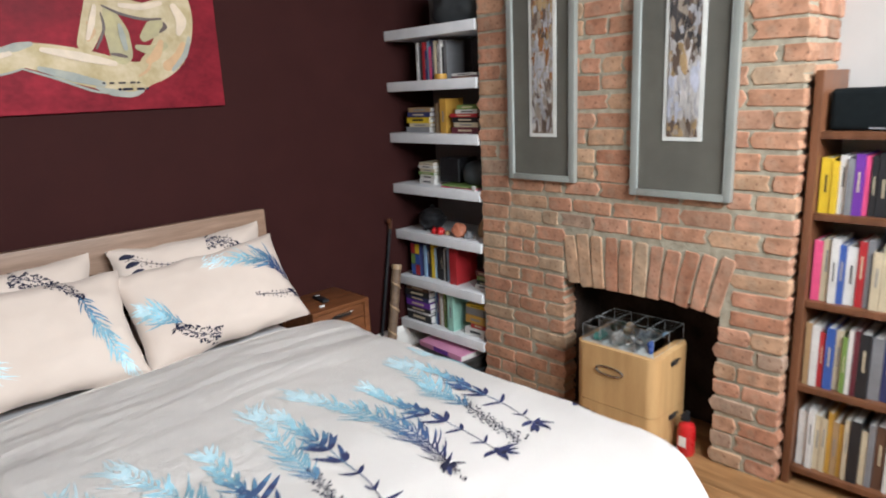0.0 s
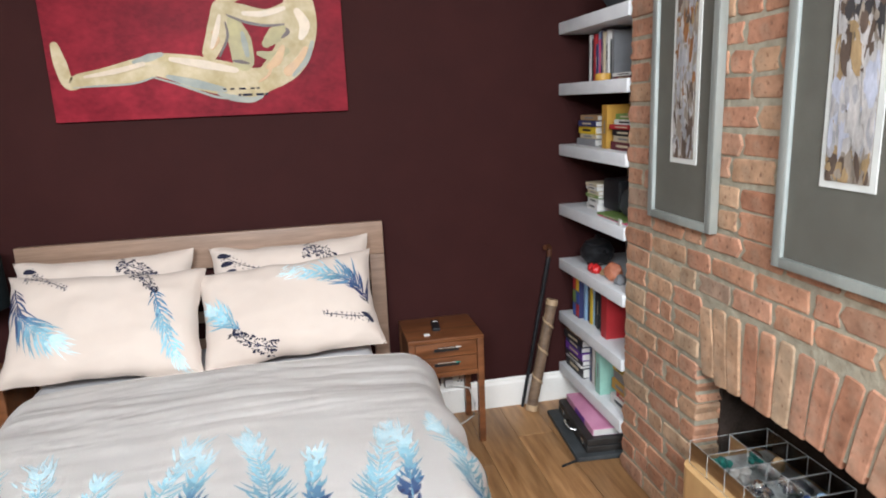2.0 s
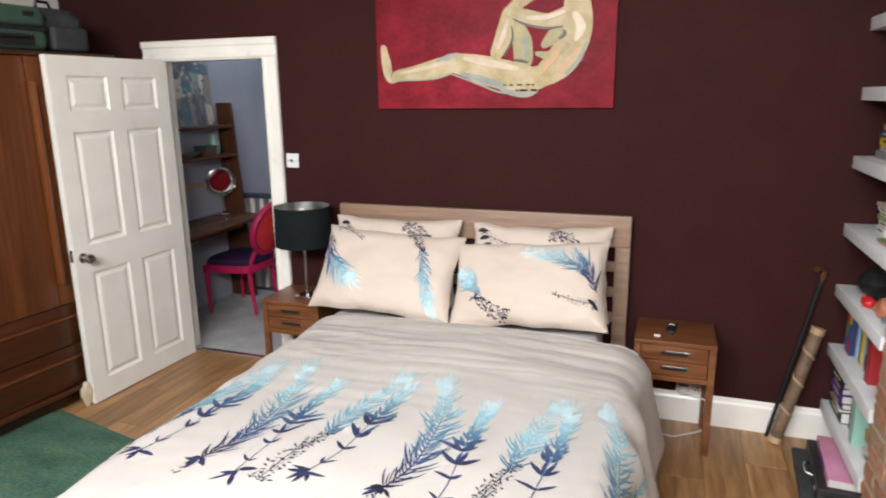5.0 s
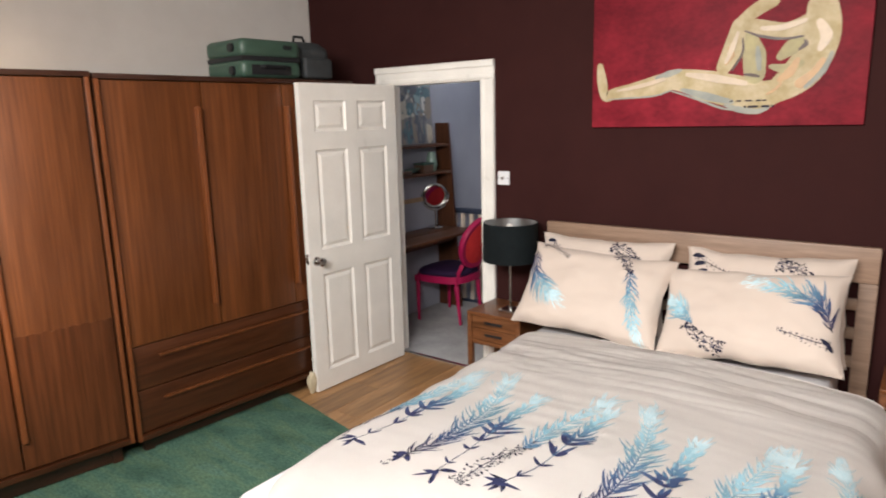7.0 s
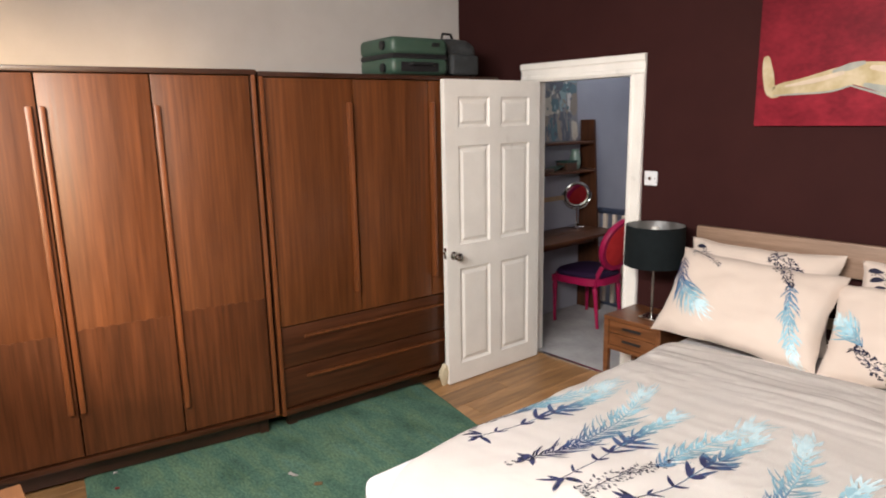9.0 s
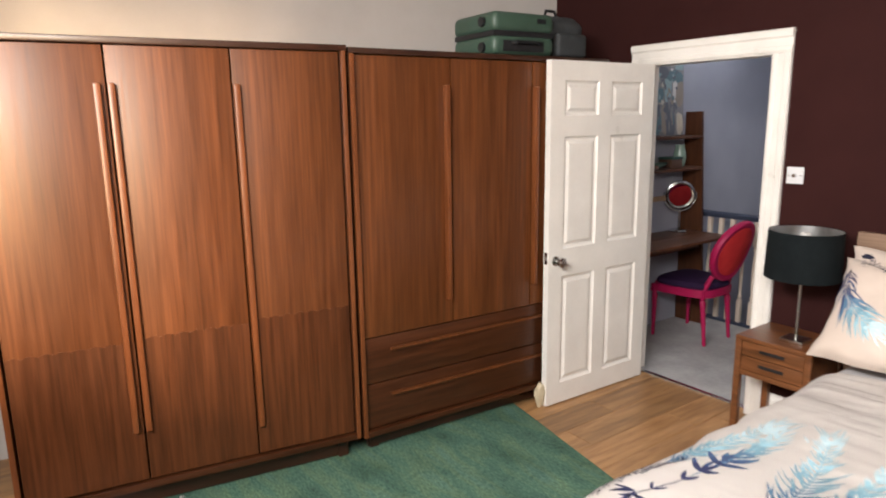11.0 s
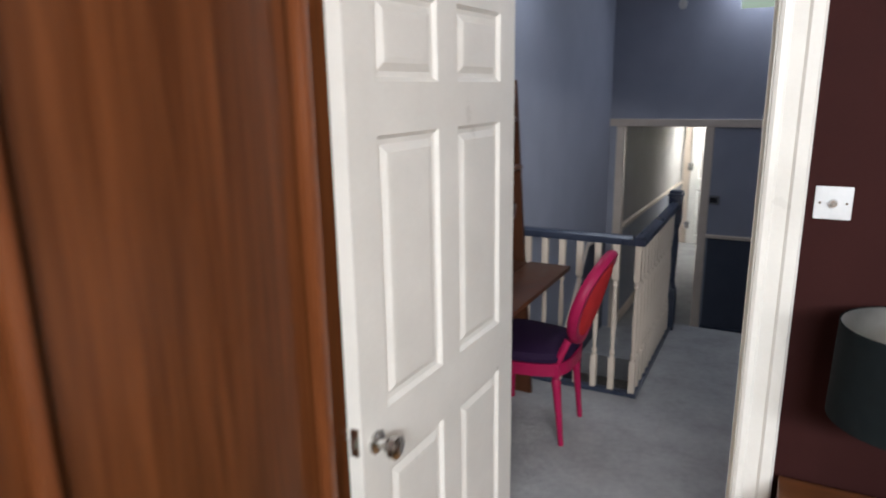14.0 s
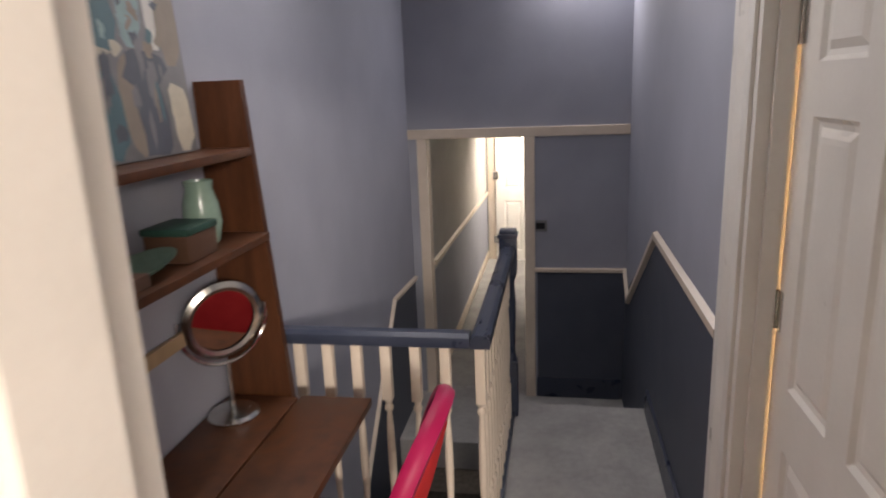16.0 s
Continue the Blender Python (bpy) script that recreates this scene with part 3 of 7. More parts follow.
def bar(bm, pts, w, d, ax):
    """A flat moulding along pts, standing d off the wall that is square to ax."""
    for p, q in zip(pts, pts[1:]):
        p, q = Vector(p), Vector(q)
        t = (q - p).normalized()
        n = Vector((1, 0, 0)) * ax[0] + Vector((0, 1, 0)) * ax[1]
        u = t.cross(n).normalized() * w / 2
        vs = []
        for c in (p - t * 0.01, q + t * 0.01):
            vs += [bm.verts.new(c + u), bm.verts.new(c + u * 0.6 + n * d), bm.verts.new(c - u * 0.6 + n * d), bm.verts.new(c - u)]
        for i in range(4):
            j = (i + 1) % 4
            bm.faces.new((vs[i], vs[j], vs[4 + j], vs[4 + i]))
        bm.faces.new(vs[:4])
        bm.faces.new(vs[4:])


bm = bmn()
bar(bm, [(HX1 - 0.004, SY1 + 0.20, 0.957), (HX1 - 0.004, 5.885, 0.957), (HX1 - 0.004, 6.95, 0.28)], 0.045, 0.022, (-1, 0))
bar(bm, [(HX1 - 0.004, 6.95, 0.28), (HX1 - 0.004, 7.17, 0.41)], 0.040, 0.022, (-1, 0))
bar(bm, [(OX1 + 0.06, HY1 - 0.004, 0.412), (HX1, HY1 - 0.004, 0.412)], 0.035, 0.022, (0, -1))
bar(bm, [(HX0 + 0.004, 7.17, 0.35), (HX0 + 0.004, 6.55, 0.39), (HX0 + 0.004, 5.0, -1.13)], 0.035, 0.02, (1, 0))
structure("dado_rail", bm, CREAM_TRIM, "cream painted dado rail following the stairs", "dado rail")
bm = bmn()
B(bm, HX0, HX1, HY1 - 0.022, HY1, OZ - 0.005, OZ + 0.06, 0.006)
B(bm, OX0 - 0.045, OX0 + 0.025, HY1 - 0.02, HY1 + 0.1, -0.9, OZ - 0.005, 0.006)
B(bm, OX1 - 0.01, OX1 + 0.06, HY1 - 0.02, HY1 + 0.1, -0.9, OZ - 0.005, 0.006)
structure("passage_trim", bm, CREAM_TRIM, "cream painted trim round the lower passage opening", "trim")
bm = bmn()
B(bm, HX1 - 0.02, HX1, SY1 + 0.2, EY - 0.03, 0, 0.13, 0.006)
B(bm, OX1 + 0.07, HX1 - 0.02, HY1 - 0.02, HY1 - 0.005, LZ, LZ + 0.15, 0.006)
structure("hall_baseboard", bm, RAIL_PAINT, "dark slate blue skirting board on the landing", "skirting")
# steps and stairs
bm = bmn()
B(bm, RX - 0.03, HX1, EY - 0.01, EY + 0.26, -0.9, -0.18, 0.012)
B(bm, RX - 0.03, HX1, EY + 0.25, EY + 0.50, -0.9, -0.36, 0.012)
B(bm, HX0, HX1, EY + 0.49, HY1 + 0.1, -0.9, LZ, 0.01)
structure("landing_steps", bm, CARPET, "grey carpeted steps down to the lower landing", "stairs")
stairs = thing("staircase", (0, 0, 0), "steep dark carpeted staircase going down", "staircase", kind="structure")
for i in range(7):
    bm = bmn()
    y = EY + 0.49 - 0.235 * i
    B(bm, HX0, RX - 0.035, y - 0.26, y, -2.2, LZ - 0.19 * (i + 1), 0.012)
    part("step", bm, STAIR_CARPET, stairs)
bm = bmn()
B(bm, RX - 0.035, RX - 0.03, RY, EY + 0.5, -2.2, -0.02)
B(bm, HX0, RX - 0.03, RY - 0.01, RY + 0.015, -2.2, -0.02)
structure("stairwell_wall", bm, NAVY_PAINT, "slate blue lining of the stairwell", "wall")
# lower passage
bm = bmn()
B(bm, OX0 - 0.1, -1.0, HY1 + 0.1, 11.1, LZ - 0.1, LZ)
structure("passage_floor", bm, CARPET, "grey carpet in the lower passage", "floor")
bm = bmn()
B(bm, OX0 - 0.1, OX0 + 0.015, HY1 + 0.1, 11.1, LZ, OZ + 0.25)
B(bm, -1.02, -0.95, HY1 + 0.1, 11.1, LZ, OZ + 0.25)
B(bm, OX0 - 0.1, -0.95, 11.05, 11.15, LZ, OZ + 0.25)
structure("passage_wall", bm, WHITE_WALL, "off-white wall of the lower passage", "wall")
bm = bmn()
B(bm, OX0 - 0.1, -0.95, HY1 + 0.1, 11.15, OZ + 0.16, OZ + 0.26)
structure("passage_ceiling", bm, CEIL, "plain white passage ceiling", "ceiling")
bm = bmn()
B(bm, OX0 + 0.012, OX0 + 0.019, HY1 + 0.1, 11.04, LZ, 0.36)
structure("passage_panel", bm, LAVENDER, "grey painted lower wall of the passage", "wall")
bm = bmn()
bar(bm, [(OX0 + 0.019, HY1 + 0.11, 0.43), (OX0 + 0.019, 11.03, 0.33)], 0.05, 0.02, (1, 0))
bar(bm, [(OX0 + 0.019, HY1 + 0.11, LZ + 0.06), (OX0 + 0.019, 11.03, LZ + 0.06)], 0.12, 0.015, (1, 0))
B(bm, -1.93, -1.84, 11.03, 11.05, LZ, OZ + 0.1)
structure("passage_dado", bm, CREAM_TRIM, "cream dado rail and door casing in the lower passage", "trim")

# room behind the side door, lit by its own window
bm = bmn()
B(bm, 1.0, 1.1, HY0, 5.0, 0, HH)
B(bm, HX1 + 0.1, 1.0, 4.6, 4.7, 0, HH)
B(bm, HX1 + 0.1, 1.0, HY0, 4.7, HH, HH + 0.1)
B(bm, HX1 + 0.1, 1.0, HY0, 4.7, -0.1, 0.0)
structure("side_room_wall", bm, CEIL, "plain white walls of the side room", "wall")


def panel_door(name, m, w, h, t, label, knob=True, panels=True):
    """A six-panel door: local x along its width, face to -y, hinge at x=0."""
    d = thing(name, m, label, "door", kind="structure")
    st, mid = 0.105, 0.10
    zs = [(0.125, 0.775), (0.935, 1.568), (1.68, h - 0.105)]
    xs = [(st, (w - mid) / 2), ((w + mid) / 2, w - st)]
    bm = bmn()
    B(bm, 0, st, 0, t, 0, h)
    B(bm, w - st, w, 0, t, 0, h)
    B(bm, (w - mid) / 2, (w + mid) / 2, 0, t, zs[0][0], zs[2][1])
    for a, b in ((0, zs[0][0]), (zs[0][1], zs[1][0]), (zs[1][1], zs[2][0]), (zs[2][1], h)):
        for u, v in (xs if 0 < a and b < h else [(st, w - st)]):
            B(bm, u, v, 0.0, t, a, b)
    part("stile_and_rail", bm, WHITE_GLOSS, d, smooth=False)
    for a, b in zs:
        for u, v in xs:
            bm = bmn()
            for s, y in ((1, 0.0), (-1, t)):
                rings = []
                for inset, dep in ((0.0, 0.0), (0.010, 0.010), (0.022, 0.012), (0.040, 0.003), (0.052, 0.002)):
                    yy = y + s * dep
                    rings.append([bm.verts.new(c) for c in ((u + inset, yy, a + inset), (v - inset, yy, a + inset), (v - inset, yy, b - inset), (u + inset, yy, b - inset))])
                for p, q in zip(rings, rings[1:]):
                    for i in range(4):
                        bm.faces.new((p[i], p[(i + 1) % 4], q[(i + 1) % 4], q[i]))
                bm.faces.new(rings[-1])
            part("panel", bm, WHITE_GLOSS, d, smooth=False)
    if knob:
        for s, y in ((-1, 0.0), (1, t)):
            k = bmn()
            lathe(k, [(0.028, 0.0), (0.028, 0.006), (0.012, 0.010), (0.011, 0.030), (0.022, 0.038), (0.029, 0.050), (0.027, 0.062), (0.014, 0.068)], 24)
            bmesh.ops.transform(k, matrix=Matrix.Translation((w - 0.052, y, 0.872)) @ pose(0, 0, 0, 90 if s < 0 else -90), verts=k.verts)
            part("knob", k, CHROME, d, "round brushed steel knob")
        bm = bmn()
        B(bm, w - 0.001, w + 0.002, t * 0.22, t * 0.78, 0.855, 0.925, 0.001)
        B(bm, w + 0.001, w + 0.010, t * 0.35, t * 0.65, 0.878, 0.902, 0.002)
        part("latch", bm, CHROME, d, "steel latch plate")
    for z in (0.22, 1.05, 1.72):
        bm = bmn()
        B(bm, -0.004, 0.030, -0.003, 0.0005, z, z + 0.10, 0.001)
        B(bm, -0.034, -0.004, -0.003, 0.0005, z, z + 0.10, 0.001)
        C(bm, (-0.002, -0.005, z), (-0.002, -0.005, z + 0.10), 0.006, n=10)
        for dx in (-0.024, 0.020):
            for dz in (0.02, 0.08):
                C(bm, (dx, -0.0045, z + dz), (dx, -0.002, z + dz), 0.004, n=8)
        part("hinge", bm, CHROME, d, "steel butt hinge")
    return d


panel_door("door_1", pose(-1.472, YN - 0.016, 0.008, 0, 0, -91.6) , 0.845, 1.975, 0.040, "open white six-panel bedroom door")
panel_door("door_2", pose(HX1 + 0.070, SY1 - 0.022, 0.008, 0, 0, -89.4), 0.745, 1.975, 0.040, "white panelled side door standing just ajar")
panel_door("door_3", pose(-1.83, 11.0, LZ, 0, 0, 0), 0.74, 1.86, 0.040, "white six-panel door at the end of the lower passage", knob=False)
bm = bmn()
extrude(bm, [(HX1 - 0.022, SY1 + 0.02), (HX1 - 0.022, SY1 + 0.07), (HX1 - 0.014, SY1 + 0.09), (HX1 - 0.026, SY1 + 0.13), (HX1 - 0.026, SY1 + 0.18), (HX1, SY1 + 0.20), (HX1, SY1 + 0.02)], 2, 0, 2.10)
B(bm, HX1 - 0.012, HX1 + 0.1, SY1 - 0.012, SY1 + 0.02, 0, 2.0)
B(bm, HX1 + 0.020, HX1 + 0.060, SY1 - 0.026, SY1 - 0.012, 0, 2.0)
structure("side_door_casing", bm, WHITE_GLOSS, "cream moulded casing of the side door", "door frame")


# ---- wardrobes ----
def wardrobe(name, m, length, doors, hgt, base, depth, label, drawers=None, handles=()):
    """Local y runs along the front, x out of it; handles are (door, side) pairs."""
    w = thing(name, m, label, "wardrobe", group="wardrobes")
    zb = base
    bm = bmn()
    B(bm, -depth, 0.0, 0, 0.022, zb, hgt, 0.003)
    B(bm, -depth, 0.0, length - 0.022, length, zb, hgt, 0.003)
    B(bm, -depth, -0.03, 0.022, length - 0.022, zb, zb + 0.03)
    B(bm, -depth, -depth + 0.012, 0.022, length - 0.022, zb, hgt)
    part("body", bm, TEAK_DARK, w)
    bm = bmn()
    B(bm, -depth - 0.005, 0.022, -0.006, length + 0.006, hgt, hgt + 0.026, 0.005)
    part("top", bm, TEAK_DARK, w)
    for a, b in ((0.0, 0.022), (length - 0.022, length)):
        bm = bmn()
        B(bm, 0.0005, 0.020, a, b, zb, hgt, 0.004)
        part("edge_strip", bm, TEAK_EDGE, w)
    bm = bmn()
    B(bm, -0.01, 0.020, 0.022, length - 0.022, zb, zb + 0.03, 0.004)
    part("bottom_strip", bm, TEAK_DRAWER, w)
    bm = bmn()
    for y in (0.06, length - 0.10):
        for x in (-depth + 0.04, -0.10):
            B(bm, x, x + 0.05, y, y + 0.05, 0, zb)
    B(bm, -0.075, -0.055, 0.05, length - 0.05, 0.02, zb)
    part("plinth", bm, TEAK_DARK, w)
    z0 = zb + 0.034
    if drawers:
        n, top = drawers
        dh = (top - z0) / n
        for i in range(n):
            bm = bmn()
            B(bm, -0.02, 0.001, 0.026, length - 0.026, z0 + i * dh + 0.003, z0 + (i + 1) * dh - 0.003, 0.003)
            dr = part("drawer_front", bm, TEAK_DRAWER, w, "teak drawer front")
            bm = bmn()
            zz = z0 + (i + 1) * dh - 0.082
            B(bm, 0.0, 0.018, 0.165, length - 0.165, zz, zz + 0.016, 0.005)
            part("handle", bm, TEAK, dr, "long wooden pull")
        z0 = top
    dw = (length - 0.052) / doors
    for i in range(doors):
        a = 0.026 + i * dw
        bm = bmn()
        B(bm, -0.02, 0.002, a + 0.0035, a + dw - 0.0035, z0 + 0.003, hgt - 0.004, 0.003)
        d = part("door", bm, TEAK, w)
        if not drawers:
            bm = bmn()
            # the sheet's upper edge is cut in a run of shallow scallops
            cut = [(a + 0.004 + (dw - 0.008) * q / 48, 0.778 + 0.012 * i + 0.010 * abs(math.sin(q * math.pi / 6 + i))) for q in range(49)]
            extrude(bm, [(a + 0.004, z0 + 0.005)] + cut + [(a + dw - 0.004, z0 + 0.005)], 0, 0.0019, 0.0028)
            # its darker tone is painted shade, only the seam is real
            part("veneer_sheet", bm, TEAK_LOW_SHADED, d, "lower sheet of veneer with shade put into its colour", smooth=False)
        for k, side in handles:
            if k == i:
                y = a + 0.004 if side == "l" else a + dw - 0.046
                hz0, hz1 = (z0 + 0.130, hgt - 0.133) if drawers else (0.30 if k == 2 else 0.39, hgt - 0.147)
                bm = bmn()
                B(bm, 0.0, 0.034, y, y + 0.026, hz0, hz1, 0.007)
                part("handle", bm, TEAK_EDGE, d, "full-length wooden pull")
    return w


A2, A1 = 3.6, 9.5
P2 = Vector((-1.605, 1.285, 0))
wardrobe("wardrobe", Matrix.Translation(P2) @ pose(0, 0, 0, 0, 0, -A2), 1.62, 3, 1.978, 0.105, 0.56,
         "tall three-door teak wardrobe with two long drawers", drawers=(2, 0.622), handles=((0, "r"), (2, "l")))
d1 = Vector((math.sin(radians(A1)), math.cos(radians(A1)), 0))
wardrobe("wardrobe", Matrix.Translation(Vector((-1.60, 1.265, 0)) - d1 * 1.46) @ pose(0, 0, 0, 0, 0, -A1), 1.46, 3, 1.985, 0.12, 0.50,
         "tall plain teak wardrobe with full-length doors", handles=((0, "r"), (1, "l"), (2, "l")))

# ---- rug ----
bm = bmn()
n = 40
RC = [Vector((-1.70, 2.326, 0)), Vector((-1.93, 0.32, 0)), Vector((-0.45, 0.10, 0)), Vector((-0.20, 2.023, 0))]
grid = [[None] * (n + 1) for _ in range(n + 1)]
for i in range(n + 1):
    for j in range(n + 1):
        u, v = i / n, j / n
        p = (RC[0] * (1 - u) + RC[1] * u) * (1 - v) + (RC[3] * (1 - u) + RC[2] * u) * v
        e = min(u, 1 - u, v, 1 - v) * 40
        grid[i][j] = bm.verts.new((p.x, p.y, 0.003 + 0.009 * min(1, e) + 0.0012 * noise.noise(p * 5)))
for i in range(n):
    for j in range(n):
        bm.faces.new((grid[i][j], grid[i + 1][j], grid[i + 1][j + 1], grid[i][j + 1]))
solid("rug", bm, RUG_MAT, "mottled green wool rug on the wooden floor", "rug")



def lint(x, y, w, d, m, turn, label):
    """A crumpled scrap lying on the rug."""
    bm = bmn()
    sheet_of(bm, w, d)
    solid("scrap", bm, m, label, "scrap", group="scraps on the rug", m=pose(x, y, 0.0125, 0, 0, turn))


def sheet_of(bm, w, d):
    vs = [[bm.verts.new((w * (i / 5 - 0.5), d * (j / 4 - 0.5), 0.004 + 0.006 * noise.noise(Vector((i * 1.3 + w * 90, j * 1.7, d * 70))))) for j in range(5)] for i in range(6)]
    for i in range(5):
        for j in range(4):
            bm.faces.new((vs[i][j], vs[i + 1][j], vs[i + 1][j + 1], vs[i][j + 1]))
    bmesh.ops.solidify(bm, geom=bm.faces[:], thickness=0.0015)
    return vs


lint(-1.142, 1.103, 0.055, 0.022, PAL["white"], 20, "small pale scrap of thread on the rug")
lint(-0.982, 1.155, 0.040, 0.028, PAL["tan"], 60, "little tan hair clip on the rug")
lint(-1.767, 0.435, 0.026, 0.020, PAL["white"], 0, "tiny white scrap on the rug")
lint(-1.606, 0.403, 0.020, 0.018, PAL["red"], 0, "tiny red scrap on the rug")

# ---- bed ----
bed = thing("bed", (0.64, 2.0, 0), "double bed with a washed oak slatted headboard", "bed")
BO = Vector((0.64, 2.0, 0))


def shifted(bm, o):
    bmesh.ops.translate(bm, vec=-Vector(o), verts=bm.verts)
    return bm


HB0, HB1, HBY = -0.205, 1.478, 3.20
hb = part("headboard", shifted(B(bmn(), HB0, HB1, HBY, HBY + 0.035, 0.965, 1.132, 0.006), BO), OAK, bed)
for x in (HB0, HB1 - 0.075):
    part("post", shifted(B(bmn(), x, x + 0.075, HBY + 0.001, HBY + 0.034, 0.0, 0.964, 0.005), BO), OAK, hb)
for z in (0.83, 0.69, 0.55):
    part("slat", shifted(B(bmn(), HB0 + 0.075, HB1 - 0.075, HBY + 0.008, HBY + 0.028, z, z + 0.055, 0.004), BO), OAK, hb)
bm = bmn()
B(bm, -0.12, -0.09, 0.80, HBY, 0.20, 0.34, 0.006)
B(bm, 1.37, 1.40, 0.80, HBY, 0.20, 0.34, 0.006)
B(bm, -0.09, 1.37, 0.80, 0.83, 0.20, 0.34, 0.006)
part("side_rail", shifted(bm, BO), OAK, bed)
for x in (-0.12, 1.33):
    part("leg", shifted(B(bmn(), x, x + 0.07, 0.80, 0.87, 0, 0.20, 0.006), BO), OAK, bed)
bm = bmn()
B(bm, -0.085, 1.365, 0.84, HBY - 0.01, 0.30, 0.575, 0.05, seg=4)
solid("mattress", bm, SHEET, "deep mattress under a pale fitted sheet", "mattress")

# the duvet: a sheet that lies flat on the bed and falls over its edges
CX0, CX1, CY0, CY1, RAD, TOP, CRN, CRN_E = 0.045, 1.455, 0.82, 2.74, 0.16, 0.625, 0.38, 0.24


def duvet_at(x, y, lift=0.0):
    """A point of the duvet, x and y taken along the cloth."""
    # the flat top is a rectangle with rounded corners at the foot
    crn = CRN if x < 0.75 else CRN_E
    cx, cy = min(max(x, CX0 + crn), CX1 - crn), max(y, CY0 + crn)
    ax, ay = x - cx, y - cy
    far = math.hypot(ax, ay)
    d = max(0.0, far - crn)
    if d < 1e-6:
        cx, cy = x, y
        h, g, ux, uy = 0.0, 0.0, 0.0, 0.0
    else:
        ux, uy = ax / far, ay / far
        cx, cy = cx + ux * crn, cy + uy * crn
        q = RAD * math.pi / 2
        if d < q:
            h, g = RAD * math.sin(d / RAD), RAD * (1 - math.cos(d / RAD))
        else:
            h, g = RAD + 0.24 * (d - q), RAD + 0.96 * (d - q)
    p = Vector((cx + ux * h, cy + uy * h, TOP - g))
    crown = 0.028 * math.sin(math.pi * min(1, max(0, (p.x - CX0) / (CX1 - CX0)))) * min(1, max(0, (y - 0.7) / 0.5))
    head = math.exp(-((y - 2.45) / 0.28) ** 2)
    w = 0.010 * noise.noise(Vector((x * 1.7, y * 1.9, 3.1))) + 0.006 * noise.noise(Vector((x * 4.5 + y * 2.2, y * 5.5, 1.7)))
    w += (0.25 + head) * 0.0095 * noise.noise(Vector((x * 1.6 + y * 0.7, y * 17 + 1.5 * noise.noise(Vector((x * 1.8, y * 1.5, 0.4))), 6.4)))
    w += 0.006 * max(0, noise.noise(Vector((x * 1.4 - y * 2.6, y * 0.8 + x * 4.4, 5.2)))) * 1.8
    # fine pulled creases, thickest below the pillows
    pull = noise.noise(Vector((x * 1.1 + 0.6 * y, y * 2.0, 8.8)))
    w += (0.10 + 0.9 * head) * 0.0042 * (1 - abs(noise.noise(Vector((x * 2.3 + 1.4 * pull, y * 30 + 3.0 * pull, 2.2))))) ** 3
    w += 0.0036 * max(0, pull + 0.25) * (1 - abs(noise.noise(Vector((x * 9 - y * 7, y * 5 + x * 4, 9.1))))) ** 4
    side = min(1, d / 0.2)
    if d > 0.02:
        s = x if abs(uy) > abs(ux) else y
        k = 0.016 * side * math.sin(s * 15 + 2.5 * noise.noise(Vector((s * 2, 1, 2))))
        p += Vector((ux, uy, 0)) * k
    edge = max(0.0, 1 - (CY1 - y) / 0.10)
    p.z += (w + crown) * (1 - 0.7 * side) - 0.030 * edge * edge + lift * (1 - side)
    p += Vector((ux, uy, 0)) * lift * side
    return p


def sheet(bm, f, us, vs, mi=0):
    g = [[bm.verts.new(f(u, v)) for v in vs] for u in us]
    for i in range(len(us) - 1):
        for j in range(len(vs) - 1):
            bm.faces.new((g[i][j], g[i + 1][j], g[i + 1][j + 1], g[i][j + 1])).material_index = mi
    return g


def steps(a, b, n):
    return [a + (b - a) * i / n for i in range(n + 1)]


bm = bmn()
sheet(bm, duvet_at, steps(CX0 - 0.56, CX1 + 0.56, 210), steps(CY0 - 0.56, CY1, 240))
bmesh.ops.solidify(bm, geom=bm.faces[:], thickness=0.02)
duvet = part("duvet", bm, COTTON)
tagged(duvet, "rumpled beige cotton duvet printed with blue fern sprigs", "duvet")
duvet_edge = part("fold", sweep(bmn(), [duvet_at(x, CY1 - 0.01) - Vector((0, 0, 0.012)) for x in steps(CX0 - 0.1, CX1 + 0.1, 60)], 0.017, 8), COTTON, duvet, "rolled top hem")


